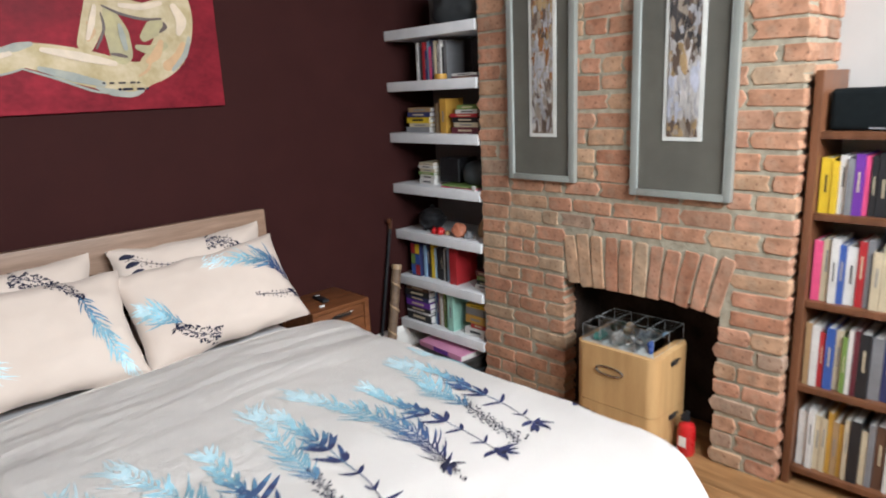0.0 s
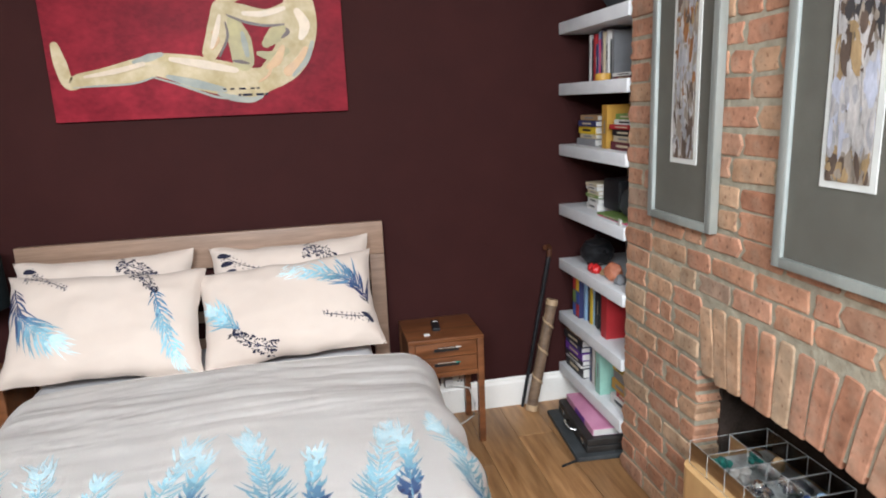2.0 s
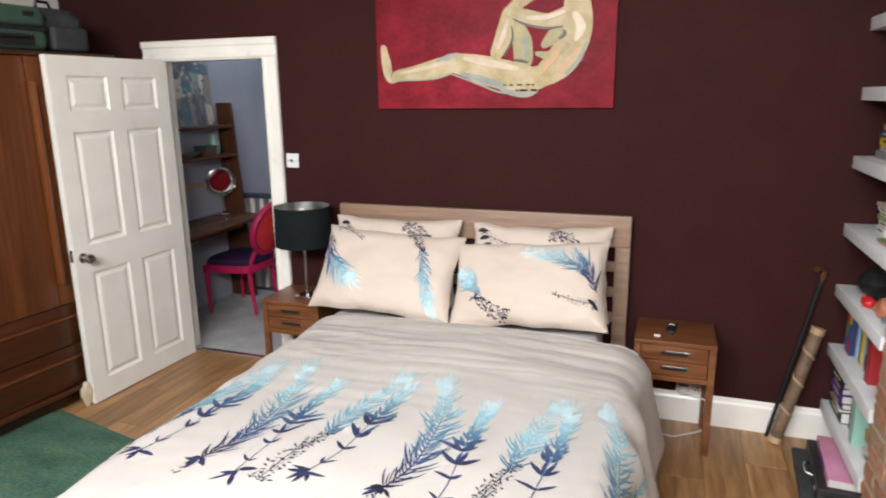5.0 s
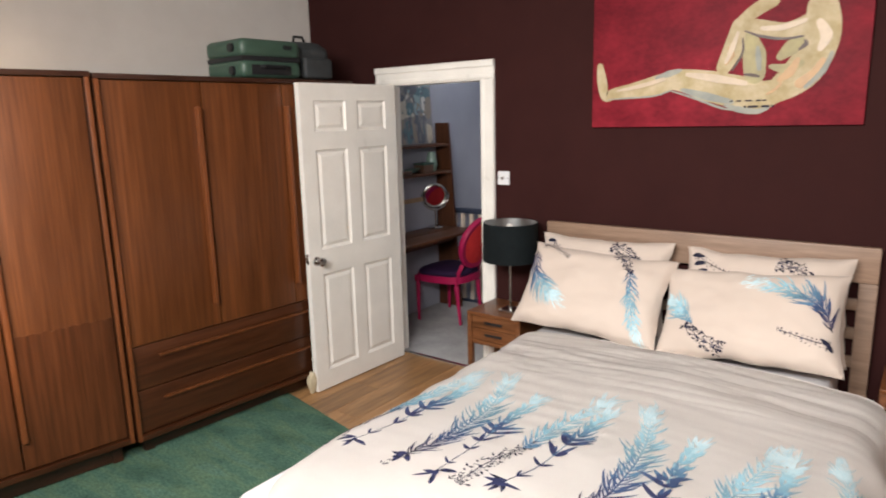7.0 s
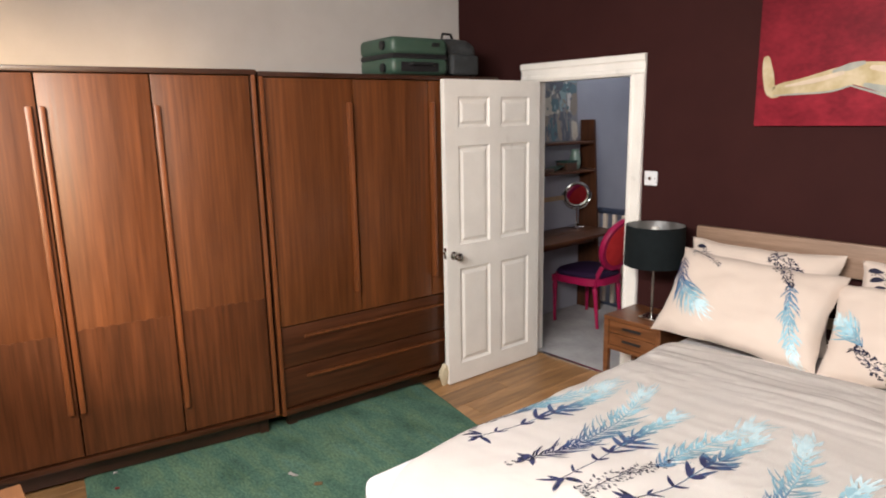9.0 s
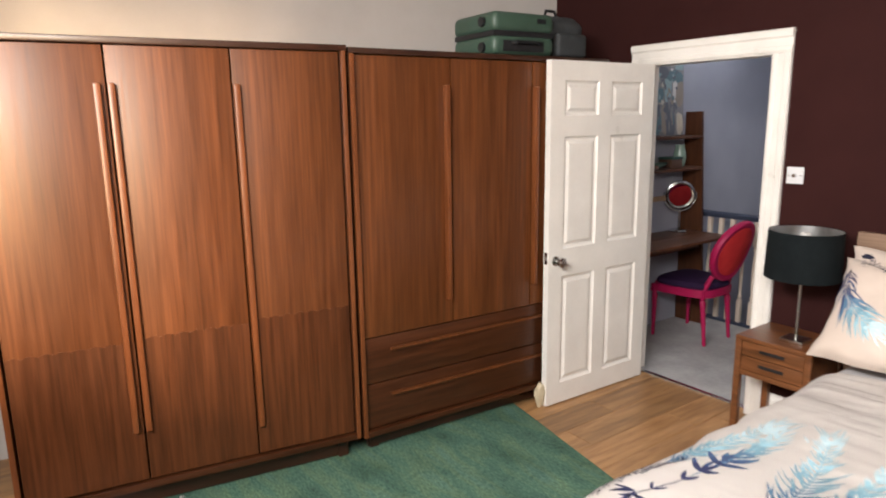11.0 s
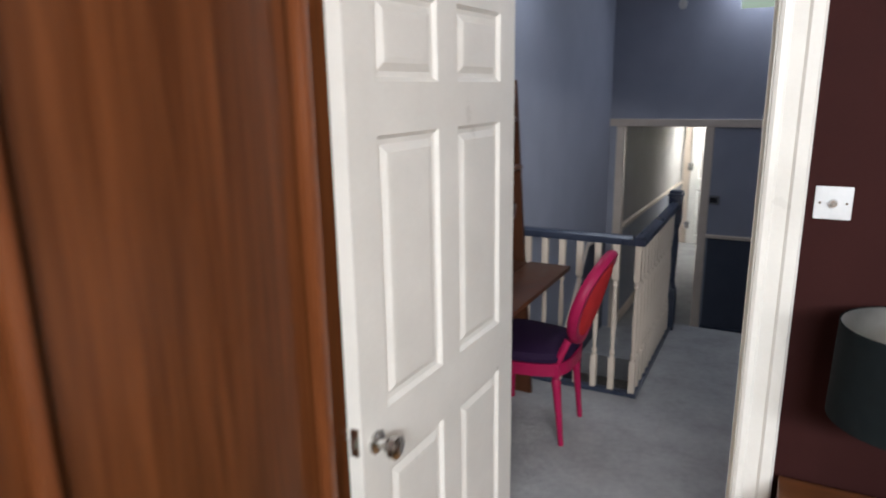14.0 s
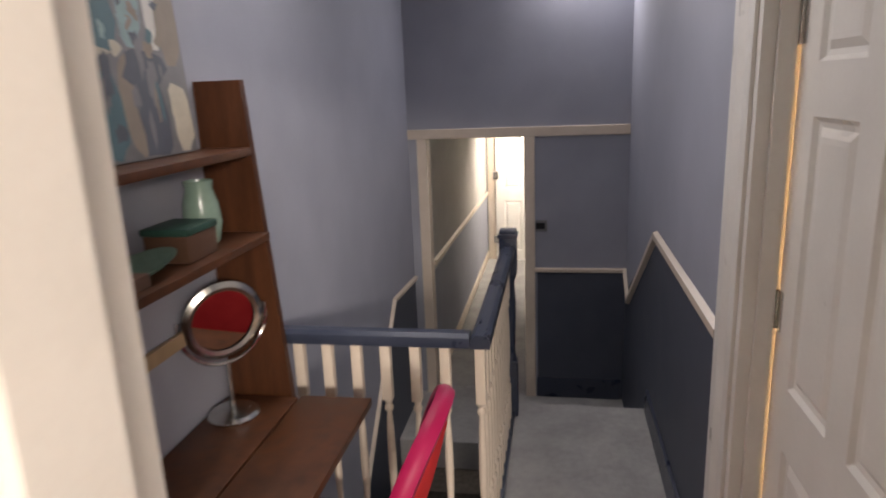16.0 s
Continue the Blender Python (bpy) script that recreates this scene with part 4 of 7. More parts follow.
# ---- printed sprigs: leaves cut from thin cloth-coloured strips, laid on the cloth ----
class Print:
    """Leaf shapes in ink on a cloth; colours run from dark at the foot (0) to ice blue at the tip (1)."""
    def __init__(self, f, rng):
        self.f, self.rng, self.bm, self.lift = f, rng, bmn(), 0.0018

    def ink(self, t, jitter=0.07):
        return max(0, min(7, int((t + self.rng.uniform(-jitter, jitter)) * 8)))

    def strip(self, pts, mi):
        self.lift += 0.0000006
        rows = [[self.bm.verts.new(self.f(q[0], q[1], self.lift)) for q in pr] for pr in pts]
        for i, (p, q) in enumerate(zip(rows, rows[1:])):
            self.bm.faces.new((p[0], p[1], q[1], q[0])).material_index = mi(i / (len(rows) - 1))

    def leaf(self, x, y, ang, length, width, t0, t1=None, bend=0.0, n=5, belly=0.42):
        pts, a, px, py = [], ang, x, y
        t1 = t0 if t1 is None else t1
        for i in range(n + 1):
            t = i / n
            w = width * 0.5 * (math.sin(math.pi * 0.5 * min(1, (t + 0.10) / belly)) if t < belly else math.cos(math.pi * 0.5 * (t - belly) / (1 - belly)) ** 0.8)
            nx, ny = -math.sin(a) * w, math.cos(a) * w
            pts.append(((px + nx, py + ny), (px - nx, py - ny)))
            px, py = px + math.cos(a) * length / n, py + math.sin(a) * length / n
            a += bend / n
        self.strip(pts, lambda t: self.ink(t0 + (t1 - t0) * t, 0.03))

    def path(self, knots, n):
        """Points with headings along a smooth line through three or more knots."""
        out, k = [], len(knots)
        for i in range(n + 1):
            t = i / n * (k - 1)
            a = min(int(t), k - 2)
            f = t - a
            p0, p1, p2, p3 = (knots[max(0, min(k - 1, q))] for q in (a - 1, a, a + 1, a + 2))
            out.append([0.5 * (2 * p1[d] + (p2[d] - p0[d]) * f + (2 * p0[d] - 5 * p1[d] + 4 * p2[d] - p3[d]) * f * f + (3 * p1[d] - p0[d] - 3 * p2[d] + p3[d]) * f ** 3) for d in (0, 1)])
        res = []
        for i, p in enumerate(out):
            u, v = out[max(0, i - 1)], out[min(n, i + 1)]
            res.append((p[0], p[1], math.atan2(v[1] - u[1], v[0] - u[0]), i / n))
        return res

    def stem(self, pts, width, t0, t1):
        self.strip([((x - math.sin(a) * width / 2, y + math.cos(a) * width / 2), (x + math.sin(a) * width / 2, y - math.cos(a) * width / 2)) for x, y, a, t in pts], lambda t: self.ink(t0 + (t1 - t0) * t))

    def smear(self, x, y, ang, size, t=0.90):
        r = self.rng
        for k in range(34):
            o, s = r.gauss(-0.15, 0.36) * size, r.gauss(0, 0.20) * size
            self.leaf(x + math.cos(ang) * o - math.sin(ang) * s, y + math.sin(ang) * o + math.cos(ang) * s, ang + r.uniform(-0.5, 0.5), size * r.uniform(0.4, 1.1), size * r.uniform(0.03, 0.08), t + r.uniform(-0.06, 0.1), n=3)

    def fern(self, knots, n=34, leaf=0.100, t0=0.04, t1=0.86, smear=0.10, side=None):
        """A dense feather whose leaves sweep towards its tip."""
        r, pts = self.rng, self.path(knots, n)
        self.stem(pts, 0.006, t0, t1)
        for x, y, a, t in pts[1:]:
            s = leaf * (0.50 + 0.62 * math.sin(math.pi * min(1, 0.10 + 0.92 * t)))
            for sd in (1, -1) if side is None else (side,):
                for k in range(2 - (t < 0.25)):
                    self.leaf(x, y, a + sd * r.uniform(0.45, 0.95), s * r.uniform(0.55, 1.4), r.uniform(0.004, 0.010), t0 + (t1 - t0) * t, t0 + (t1 - t0) * min(1, t + 0.12), sd * -0.45, 4)
        if smear:
            x, y, a, t = pts[-1]
            self.smear(x, y, a, smear)

    def bulb(self, x, y, ang, size):
        """The dark ragged knot at the foot of a fern."""
        r = self.rng
        for k in range(7):
            self.leaf(x + r.uniform(-0.012, 0.012), y + r.uniform(-0.012, 0.012), ang + math.pi + r.uniform(-1.3, 1.3), size * r.uniform(0.4, 1.0), size * r.uniform(0.2, 0.42), r.uniform(0.0, 0.16), n=4)
        for k in range(12):
            d = r.uniform(0.2, 1.6) * size
            o = r.uniform(-0.18, 0.18) * size
            self.leaf(x - math.cos(ang) * d - math.sin(ang) * o, y - math.sin(ang) * d + math.cos(ang) * o, ang + r.uniform(-1, 1), size * 0.25, size * 0.08, 0.02, n=2)

    def twig(self, knots, leaf=0.092, t1=0.84, n=16):
        """A stem with a starry tuft at the foot, whorls of broad leaves and a feathery tip."""
        r, pts = self.rng, self.path(knots, n)
        self.stem(pts, 0.004, 0.08, t1)
        x, y, a, t = pts[0]
        for k in (-1.5, -0.8, -0.25, 0.15, 0.8, 1.9):
            self.leaf(x + r.uniform(-0.010, 0.010), y + r.uniform(-0.012, 0.012), a + math.pi + k + r.uniform(-0.25, 0.25), leaf * r.uniform(0.5, 0.95), leaf * r.uniform(0.14, 0.25), 0.14, bend=r.uniform(-0.7, 0.7), belly=0.35)
        for i, s, c in ((2, 0.5, 0.14), (5, 0.72, 0.14), (7, 0.95, 0.16), (9, 1.1, 0.22), (10, 1.1, 0.30)):
            x, y, a, t = pts[i]
            for sd in (1, -1):
                self.leaf(x, y, a + sd * r.uniform(0.45, 1.2), leaf * s * r.uniform(0.6, 1.2), leaf * 0.22 * s, c, c + 0.12, sd * r.uniform(-0.9, 0.4), belly=0.35)
                if i > 6:
                    self.leaf(x, y, a + sd * r.uniform(0.1, 0.8), leaf * s * r.uniform(0.6, 1.2), leaf * 0.17, c + 0.03, c + 0.18, sd * -0.3)
        for x, y, a, t in pts[11:]:
            c = 0.34 + (t1 - 0.34) * (t - 0.66) / 0.34
            for sd in (1, -1):
                for k in range(4):
                    self.leaf(x, y, a + sd * r.uniform(0.15, 0.7), leaf * r.uniform(0.6, 1.25), leaf * r.uniform(0.06, 0.13), c, min(0.95, c + 0.18), sd * -0.4, 4)

    def frond(self, knots, n=22, size=0.030, t0=0.02, t1=0.10):
        """A lacy dark frond of specks along a curled rib."""
        r, pts = self.rng, self.path(knots, n)
        self.stem(pts, 0.0035, t0, t1)
        for x, y, a, t in pts:
            for sd in (1, -1):
                if r.random() < 0.45:
                    self.leaf(x, y, a + sd * r.uniform(0.4, 1.1), size * r.uniform(0.5, 1.1), 0.0028, t0 + (t1 - t0) * t + 0.15, bend=sd * -0.5, n=3)
                for k in range(2):
                    d = size * r.uniform(0.15, 1.2) * (1.05 - 0.6 * t)
                    self.leaf(x - sd * math.sin(a) * d, y + sd * math.cos(a) * d, a + r.uniform(-1.2, 1.2), size * r.uniform(0.25, 0.75), size * r.uniform(0.12, 0.36), t0 + (t1 - t0) * t, n=2)


rng = random.Random(4)
pr = Print(duvet_at, rng)
# the repeat across the bed: twig, fern, twig, curled frond with a pale fern
for o in (-0.62, 0.0, 0.62, 1.24):
    j = rng.uniform(-0.015, 0.015)
    pr.twig([(o + 0.055, 1.28 + j), (o + 0.09, 1.40), (o + 0.105, 1.56), (o + 0.12, 1.72), (o + 0.13, 1.90)])
    if o > -0.5:
        pr.fern([(o + 0.30, 1.27 + j), (o + 0.345, 1.45), (o + 0.33, 1.72), (o + 0.26, 1.99)])
        pr.bulb(o + 0.30, 1.27 + j, 1.3, 0.062)
    pr.twig([(o + 0.46, 1.23 + j), (o + 0.47, 1.36), (o + 0.465, 1.50), (o + 0.455, 1.66), (o + 0.465, 1.86)])
    pr.frond([(o + 0.555, 1.21 + j), (o + 0.575, 1.33), (o + 0.60, 1.44), (o + 0.635, 1.55)])
    pr.fern([(o + 0.615, 1.50), (o + 0.64, 1.68), (o + 0.70, 1.97)], 24, 0.080, 0.38, 0.88, 0.11)
tagged(part("printed_sprig", pr.bm, INKS, duvet, "navy to pale blue fern print"), kind="stuff")


# ---- pillows ----
def pillow(m, w, h, t, seed, label, prints):
    def at(u, v, lift=0.0):
        pu, pv = u * 2 / w, v * 2 / h
        pu, pv = max(-1, min(1, pu)), max(-1, min(1, pv))
        e = max(0, (1 - abs(pu) ** 3.2)) * max(0, (1 - abs(pv) ** 3.2))
        z = t * 0.5 * e ** 0.5
        x = pu * w / 2 * (1 - 0.075 * (1 - pv * pv) * abs(pu) ** 2)
        y = pv * h / 2 * (1 - 0.085 * (1 - pu * pu) * abs(pv) ** 2)
        k = noise.noise(Vector((pu * 2.1 + seed, pv * 1.9, seed * 0.7)))
        k2 = noise.noise(Vector((pu * 5 + seed, pv * 5, 4 + seed)))
        edge = max(abs(pu), abs(pv))
        z += (0.016 * k + 0.006 * k2) * (1 - edge ** 4)
        z += 0.010 * max(0, noise.noise(Vector((pu * 1.5 + pv * 4 + seed, pv * 1.2 - pu * 5, seed * 1.3)))) * edge ** 2 * (1 - edge ** 8) * 2
        z += 0.012 * math.sin(9 * pu + 5 * pv + seed) * max(0, abs(pu * pv)) * (1 - edge ** 6)
        y += 0.012 * noise.noise(Vector((pu * 3, seed, 2))) * abs(pv)
        x += 0.010 * noise.noise(Vector((pv * 3, seed, 5))) * abs(pu)
        return Vector((x, y, z + lift))
    bm = bmn()
    us, vs = steps(-w / 2, w / 2, 44), steps(-h / 2, h / 2, 32)
    g = sheet(bm, at, us, vs)
    sheet(bm, lambda u, v: Vector((1, 1, -0.85)) * at(u, v), us, vs)
    bmesh.ops.remove_doubles(bm, verts=bm.verts, dist=0.0008)
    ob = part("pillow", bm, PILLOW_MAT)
    ob.matrix_basis = m
    tagged(ob, label, "pillow", group="pillows on the bed")
    p = Print(at, random.Random(seed))
    prints(p)
    tagged(part("printed_sprig", p.bm, INKS, ob, "navy to pale blue sprig print"), kind="stuff")
    return ob


def lean(bx, by, bz, tx, ty, tz, h, roll=0.0, yaw=0.0):
    """A pillow's pose from the middle of its lower and upper edges."""
    b, t = Vector((bx, by, bz)), Vector((tx, ty, tz))
    up = (t - b).normalized()
    right = Vector((math.cos(radians(yaw)), math.sin(radians(yaw)), math.sin(radians(roll))))
    right = (right - up * right.dot(up)).normalized()
    n = right.cross(up)
    m = Matrix((right, up, n)).transposed().to_4x4()
    m.translation = b + up * h / 2
    return m


def prints_left(p):
    p.fern([(-0.36, 0.17), (-0.335, 0.06), (-0.265, -0.02), (-0.17, -0.08)], 22, 0.105, 0.10, 0.84, 0.08)
    p.frond([(-0.33, 0.215), (-0.24, 0.205), (-0.15, 0.155)], 10, 0.018)
    p.frond([(0.11, 0.225), (0.17, 0.17), (0.21, 0.12)], 12, 0.030)
    p.fern([(0.20, 0.13), (0.235, 0.02), (0.27, -0.10), (0.31, -0.20)], 20, 0.062, 0.35, 0.82, 0.06)


def prints_right(p):
    p.fern([(-0.22, -0.08), (-0.28, -0.03), (-0.36, 0.04)], 16, 0.080, 0.45, 0.86, 0.03)
    p.frond([(-0.07, -0.20), (-0.16, -0.16), (-0.25, -0.09)], 18, 0.034)
    p.fern([(0.37, -0.05), (0.33, 0.04), (0.24, 0.10), (0.10, 0.135)], 20, 0.100, 0.08, 0.76, 0.0)
    p.smear(0.02, 0.15, 0.3, 0.07)
    p.frond([(0.36, -0.115), (0.27, -0.105), (0.15, -0.075)], 12, 0.020)
    p.leaf(0.36, -0.12, 2.5, 0.05, 0.022, 0.04)
    p.leaf(0.37, -0.14, 2.2, 0.05, 0.020, 0.04)


def prints_back(p):
    p.frond([(0.06, 0.215), (0.14, 0.185), (0.23, 0.13)], 18, 0.034)
    p.frond([(-0.32, 0.20), (-0.22, 0.16), (-0.10, 0.12)], 12, 0.020)
    for k in range(4):
        p.leaf(-0.345 + 0.015 * k, 0.20 - 0.045 * k, 0.2 + 0.2 * k, 0.07, 0.024, 0.04, bend=-0.5)


pillow(lean(0.20, 3.00, 0.60, 0.195, 3.135, 1.06, 0.50, -1), 0.77, 0.50, 0.15, 3, "plump cream cotton pillow against the headboard", prints_back)
pillow(lean(1.03, 3.00, 0.60, 1.02, 3.135, 1.06, 0.50, 2.5), 0.75, 0.50, 0.15, 5, "cream cotton pillow with a creased corner against the headboard", prints_back)
pillow(lean(0.235, 2.715, 0.625, 0.245, 2.975, 0.99, 0.50, -4.5), 0.80, 0.49, 0.19, 7, "large cream cotton pillow printed with blue sprigs", prints_left)
pillow(lean(1.02, 2.745, 0.625, 0.995, 2.985, 0.97, 0.47, 3.5), 0.80, 0.47, 0.19, 9, "wide cream cotton pillow printed with blue sprigs", prints_right)

# ---- red canvas above the bed ----
art = thing("painting", (0.70, 3.262, 2.06), "large crimson oil painting with pale rounded shapes", "painting")
AW, AH, AT = 1.305, 0.76, 0.036
part("canvas", B(bmn(), -AW / 2, AW / 2, -0.012, 0.018, -AH / 2, AH / 2, 0.004), CANVAS_RED, art)


def blob(bm, pts, rs, y, mi, n=14):
    """A flat band of paint along pts in the canvas plane, rs wide on either side."""
    smooth = []
    k = len(pts)
    for i in range((k - 1) * 6 + 1):
        t = i / 6
        a = min(int(t), k - 2)
        f = t - a
        p0, p1, p2, p3 = (pts[max(0, min(k - 1, j))] for j in (a - 1, a, a + 1, a + 2))
        c = [0.5 * (2 * p1[d] + (p2[d] - p0[d]) * f + (2 * p0[d] - 5 * p1[d] + 4 * p2[d] - p3[d]) * f * f + (3 * p1[d] - p0[d] - 3 * p2[d] + p3[d]) * f ** 3) for d in (0, 1)]
        smooth.append((c[0], c[1], rs[a] * (1 - f) + rs[a + 1] * f))
    for end, inner in ((0, 1), (-1, -2)):
        x, z, r = smooth[end]
        t = Vector((x - smooth[inner][0], z - smooth[inner][1])).normalized()
        cap = [(x + t.x * r * math.sin(a), z + t.y * r * math.sin(a), r * math.cos(a)) for a in (0.5, 0.9, 1.25, 1.5)]
        smooth = cap[::-1] + smooth if end == 0 else smooth + cap
    prev = None
    for i, (x, z, r) in enumerate(smooth):
        q, o = smooth[min(i + 1, len(smooth) - 1)], smooth[max(i - 1, 0)]
        t = Vector((q[0] - o[0], q[1] - o[1])).normalized()
        row = [bm.verts.new((x - t.y * r * s, y, z + t.x * r * s)) for s in (1, 0, -1)]
        if prev:
            for j in (0, 1):
                bm.faces.new((prev[j], prev[j + 1], row[j + 1], row[j])).material_index = mi
        prev = row
    return bm


def L(px, pz):
    """From the canvas's lower left corner, in metres."""
    return (px - AW / 2, pz - AH / 2)


OILS = [FLESH, FLESH_SHADE, GREY_SHADE, colour("pale_orange_oil_paint", (0.47, 0.29, 0.14)), colour("dark_umber_oil_paint", (0.07, 0.04, 0.03)), colour("pale_rose_oil_paint", (0.56, 0.45, 0.33))]


def shape(pts, rs, y, mi):
    part("painted_shape", blob(bmn(), [L(*p) for p in pts], rs, y, 0), OILS[mi], art, smooth=False)


shape([(0.044, 0.331), (0.056, 0.257), (0.078, 0.17), (0.132, 0.182), (0.217, 0.193), (0.356, 0.215), (0.456, 0.242)], [0.0173, 0.0281, 0.0259, 0.0302, 0.0356, 0.0508, 0.0475], -0.0135, 0)
shape([(0.434, 0.243), (0.528, 0.227), (0.624, 0.201), (0.742, 0.171), (0.852, 0.144), (0.932, 0.158), (0.984, 0.158)], [0.0454, 0.0605, 0.0745, 0.0778, 0.0756, 0.0562, 0.0367], -0.0138, 0)
shape([(0.757, 0.478), (0.738, 0.386), (0.694, 0.286)], [0.0367, 0.0475, 0.0346], -0.0140, 0)
shape([(0.808, 0.423), (0.83, 0.34), (0.838, 0.251)], [0.0259, 0.0518, 0.0497], -0.0143, 1)
shape([(0.758, 0.492), (0.85, 0.458), (0.959, 0.435), (1.051, 0.452)], [0.0259, 0.0389, 0.0367, 0.0497], -0.0145, 0)
shape([(0.762, 0.494), (0.826, 0.542), (0.896, 0.579)], [0.0259, 0.0324, 0.0324], -0.0148, 0)
shape([(1.104, 0.523), (1.118, 0.423), (1.088, 0.329), (1.031, 0.234), (0.956, 0.174)], [0.0648, 0.0691, 0.0821, 0.0799, 0.0605], -0.0150, 0)
shape([(0.948, 0.321), (0.991, 0.359), (1.022, 0.381)], [0.0194, 0.0367, 0.0238], -0.0153, 1)
shape([(0.712, 0.103), (0.776, 0.081), (0.856, 0.069), (0.908, 0.084)], [0.0065, 0.0151, 0.013, 0.0065], -0.0155, 2)
shape([(0.362, 0.253), (0.428, 0.271), (0.483, 0.285)], [0.0086, 0.0173, 0.0086], -0.0158, 2)
shape([(1.124, 0.289), (1.094, 0.227), (1.039, 0.194)], [0.0151, 0.0302, 0.0238], -0.0160, 3)
shape([(1.158, 0.322), (1.126, 0.243), (1.062, 0.176)], [0.0086, 0.013, 0.0086], -0.0163, 2)
shape([(0.774, 0.418), (0.778, 0.352), (0.736, 0.27)], [0.0032, 0.0065, 0.0043], -0.0165, 4)
shape([(0.784, 0.45), (0.858, 0.419), (0.956, 0.4), (1.035, 0.405)], [0.0032, 0.0065, 0.0065, 0.0043], -0.0168, 4)
shape([(1.045, 0.386), (1.049, 0.369), (1.024, 0.347)], [0.0043, 0.0108, 0.0054], -0.0170, 4)
shape([(0.794, 0.247), (0.828, 0.242), (0.86, 0.234)], [0.0043, 0.0086, 0.0043], -0.0173, 4)
shape([(0.096, 0.151), (0.211, 0.155), (0.349, 0.161), (0.438, 0.185)], [0.0022, 0.0043, 0.0043, 0.0032], -0.0175, 2)
shape([(0.438, 0.185), (0.562, 0.142), (0.688, 0.092), (0.755, 0.078)], [0.0032, 0.0054, 0.0054, 0.0032], -0.0178, 2)
shape([(0.716, 0.376), (0.734, 0.342), (0.706, 0.304)], [0.0065, 0.0097, 0.0065], -0.0180, 3)
shape([(0.91, 0.277), (0.977, 0.264), (1.036, 0.285)], [0.0108, 0.0238, 0.0151], -0.0183, 1)
# half tones laid along the bands: warm light above, cool shade below
shape([(0.15, 0.196), (0.28, 0.216), (0.40, 0.245)], [0.006, 0.012, 0.010], -0.0186, 5)
shape([(0.52, 0.262), (0.66, 0.235), (0.80, 0.205)], [0.010, 0.020, 0.012], -0.0187, 5)
shape([(0.50, 0.185), (0.62, 0.150), (0.74, 0.118)], [0.010, 0.020, 0.012], -0.0187, 2)
shape([(0.86, 0.455), (0.95, 0.452), (1.04, 0.475)], [0.010, 0.014, 0.010], -0.0188, 5)
shape([(1.10, 0.46), (1.13, 0.40), (1.11, 0.345)], [0.016, 0.026, 0.014], -0.0188, 5)
shape([(1.02, 0.30), (0.99, 0.245), (0.95, 0.215)], [0.012, 0.022, 0.012], -0.0188, 3)
shape([(0.752, 0.445), (0.730, 0.375), (0.705, 0.310)], [0.008, 0.014, 0.008], -0.0188, 5)
shape([(0.845, 0.370), (0.852, 0.320), (0.858, 0.270)], [0.008, 0.014, 0.010], -0.0188, 2)
shape([(0.90, 0.150), (0.945, 0.180), (0.965, 0.225)], [0.004, 0.007, 0.004], -0.0189, 3)
bm = bmn()
for x, w in ((0.735, 0.012), (0.765, 0.020), (0.805, 0.030), (0.855, 0.022), (0.885, 0.014)):
    B(bm, x - AW / 2, x + w - AW / 2, -0.0200, -0.0192, 0.118 - AH / 2, 0.125 - AH / 2)
for x, w in ((0.800, 0.012), (0.818, 0.045), (0.880, 0.035), (0.922, 0.012)):
    B(bm, x - AW / 2, x + w - AW / 2, -0.0200, -0.0192, 0.088 - AH / 2, 0.098 - AH / 2)
tagged(part("signature", bm, INK_BLACK, art, "small dark signature marks"), kind="stuff")


# ---- framed pictures on the brick ----
PAINTS = [mat(n_ + "_gouache", tuple(0.72 * v for v in c_), tuple(1.2 * v for v in c_), 30, 0.8, 0.2, stretch=(1, 2.5, 0.8), fine=90, wear=0.5, spec=0.2) for n_, c_ in (
    ("taupe", (0.30, 0.25, 0.20)), ("chalk", (0.48, 0.45, 0.43)), ("pearl_grey", (0.36, 0.35, 0.36)), ("umber", (0.120, 0.085, 0.065)), ("rust", (0.26, 0.12, 0.05)),
    ("lilac_grey", (0.46, 0.47, 0.55)), ("soot", (0.055, 0.050, 0.050)), ("ochre", (0.36, 0.25, 0.13)))]


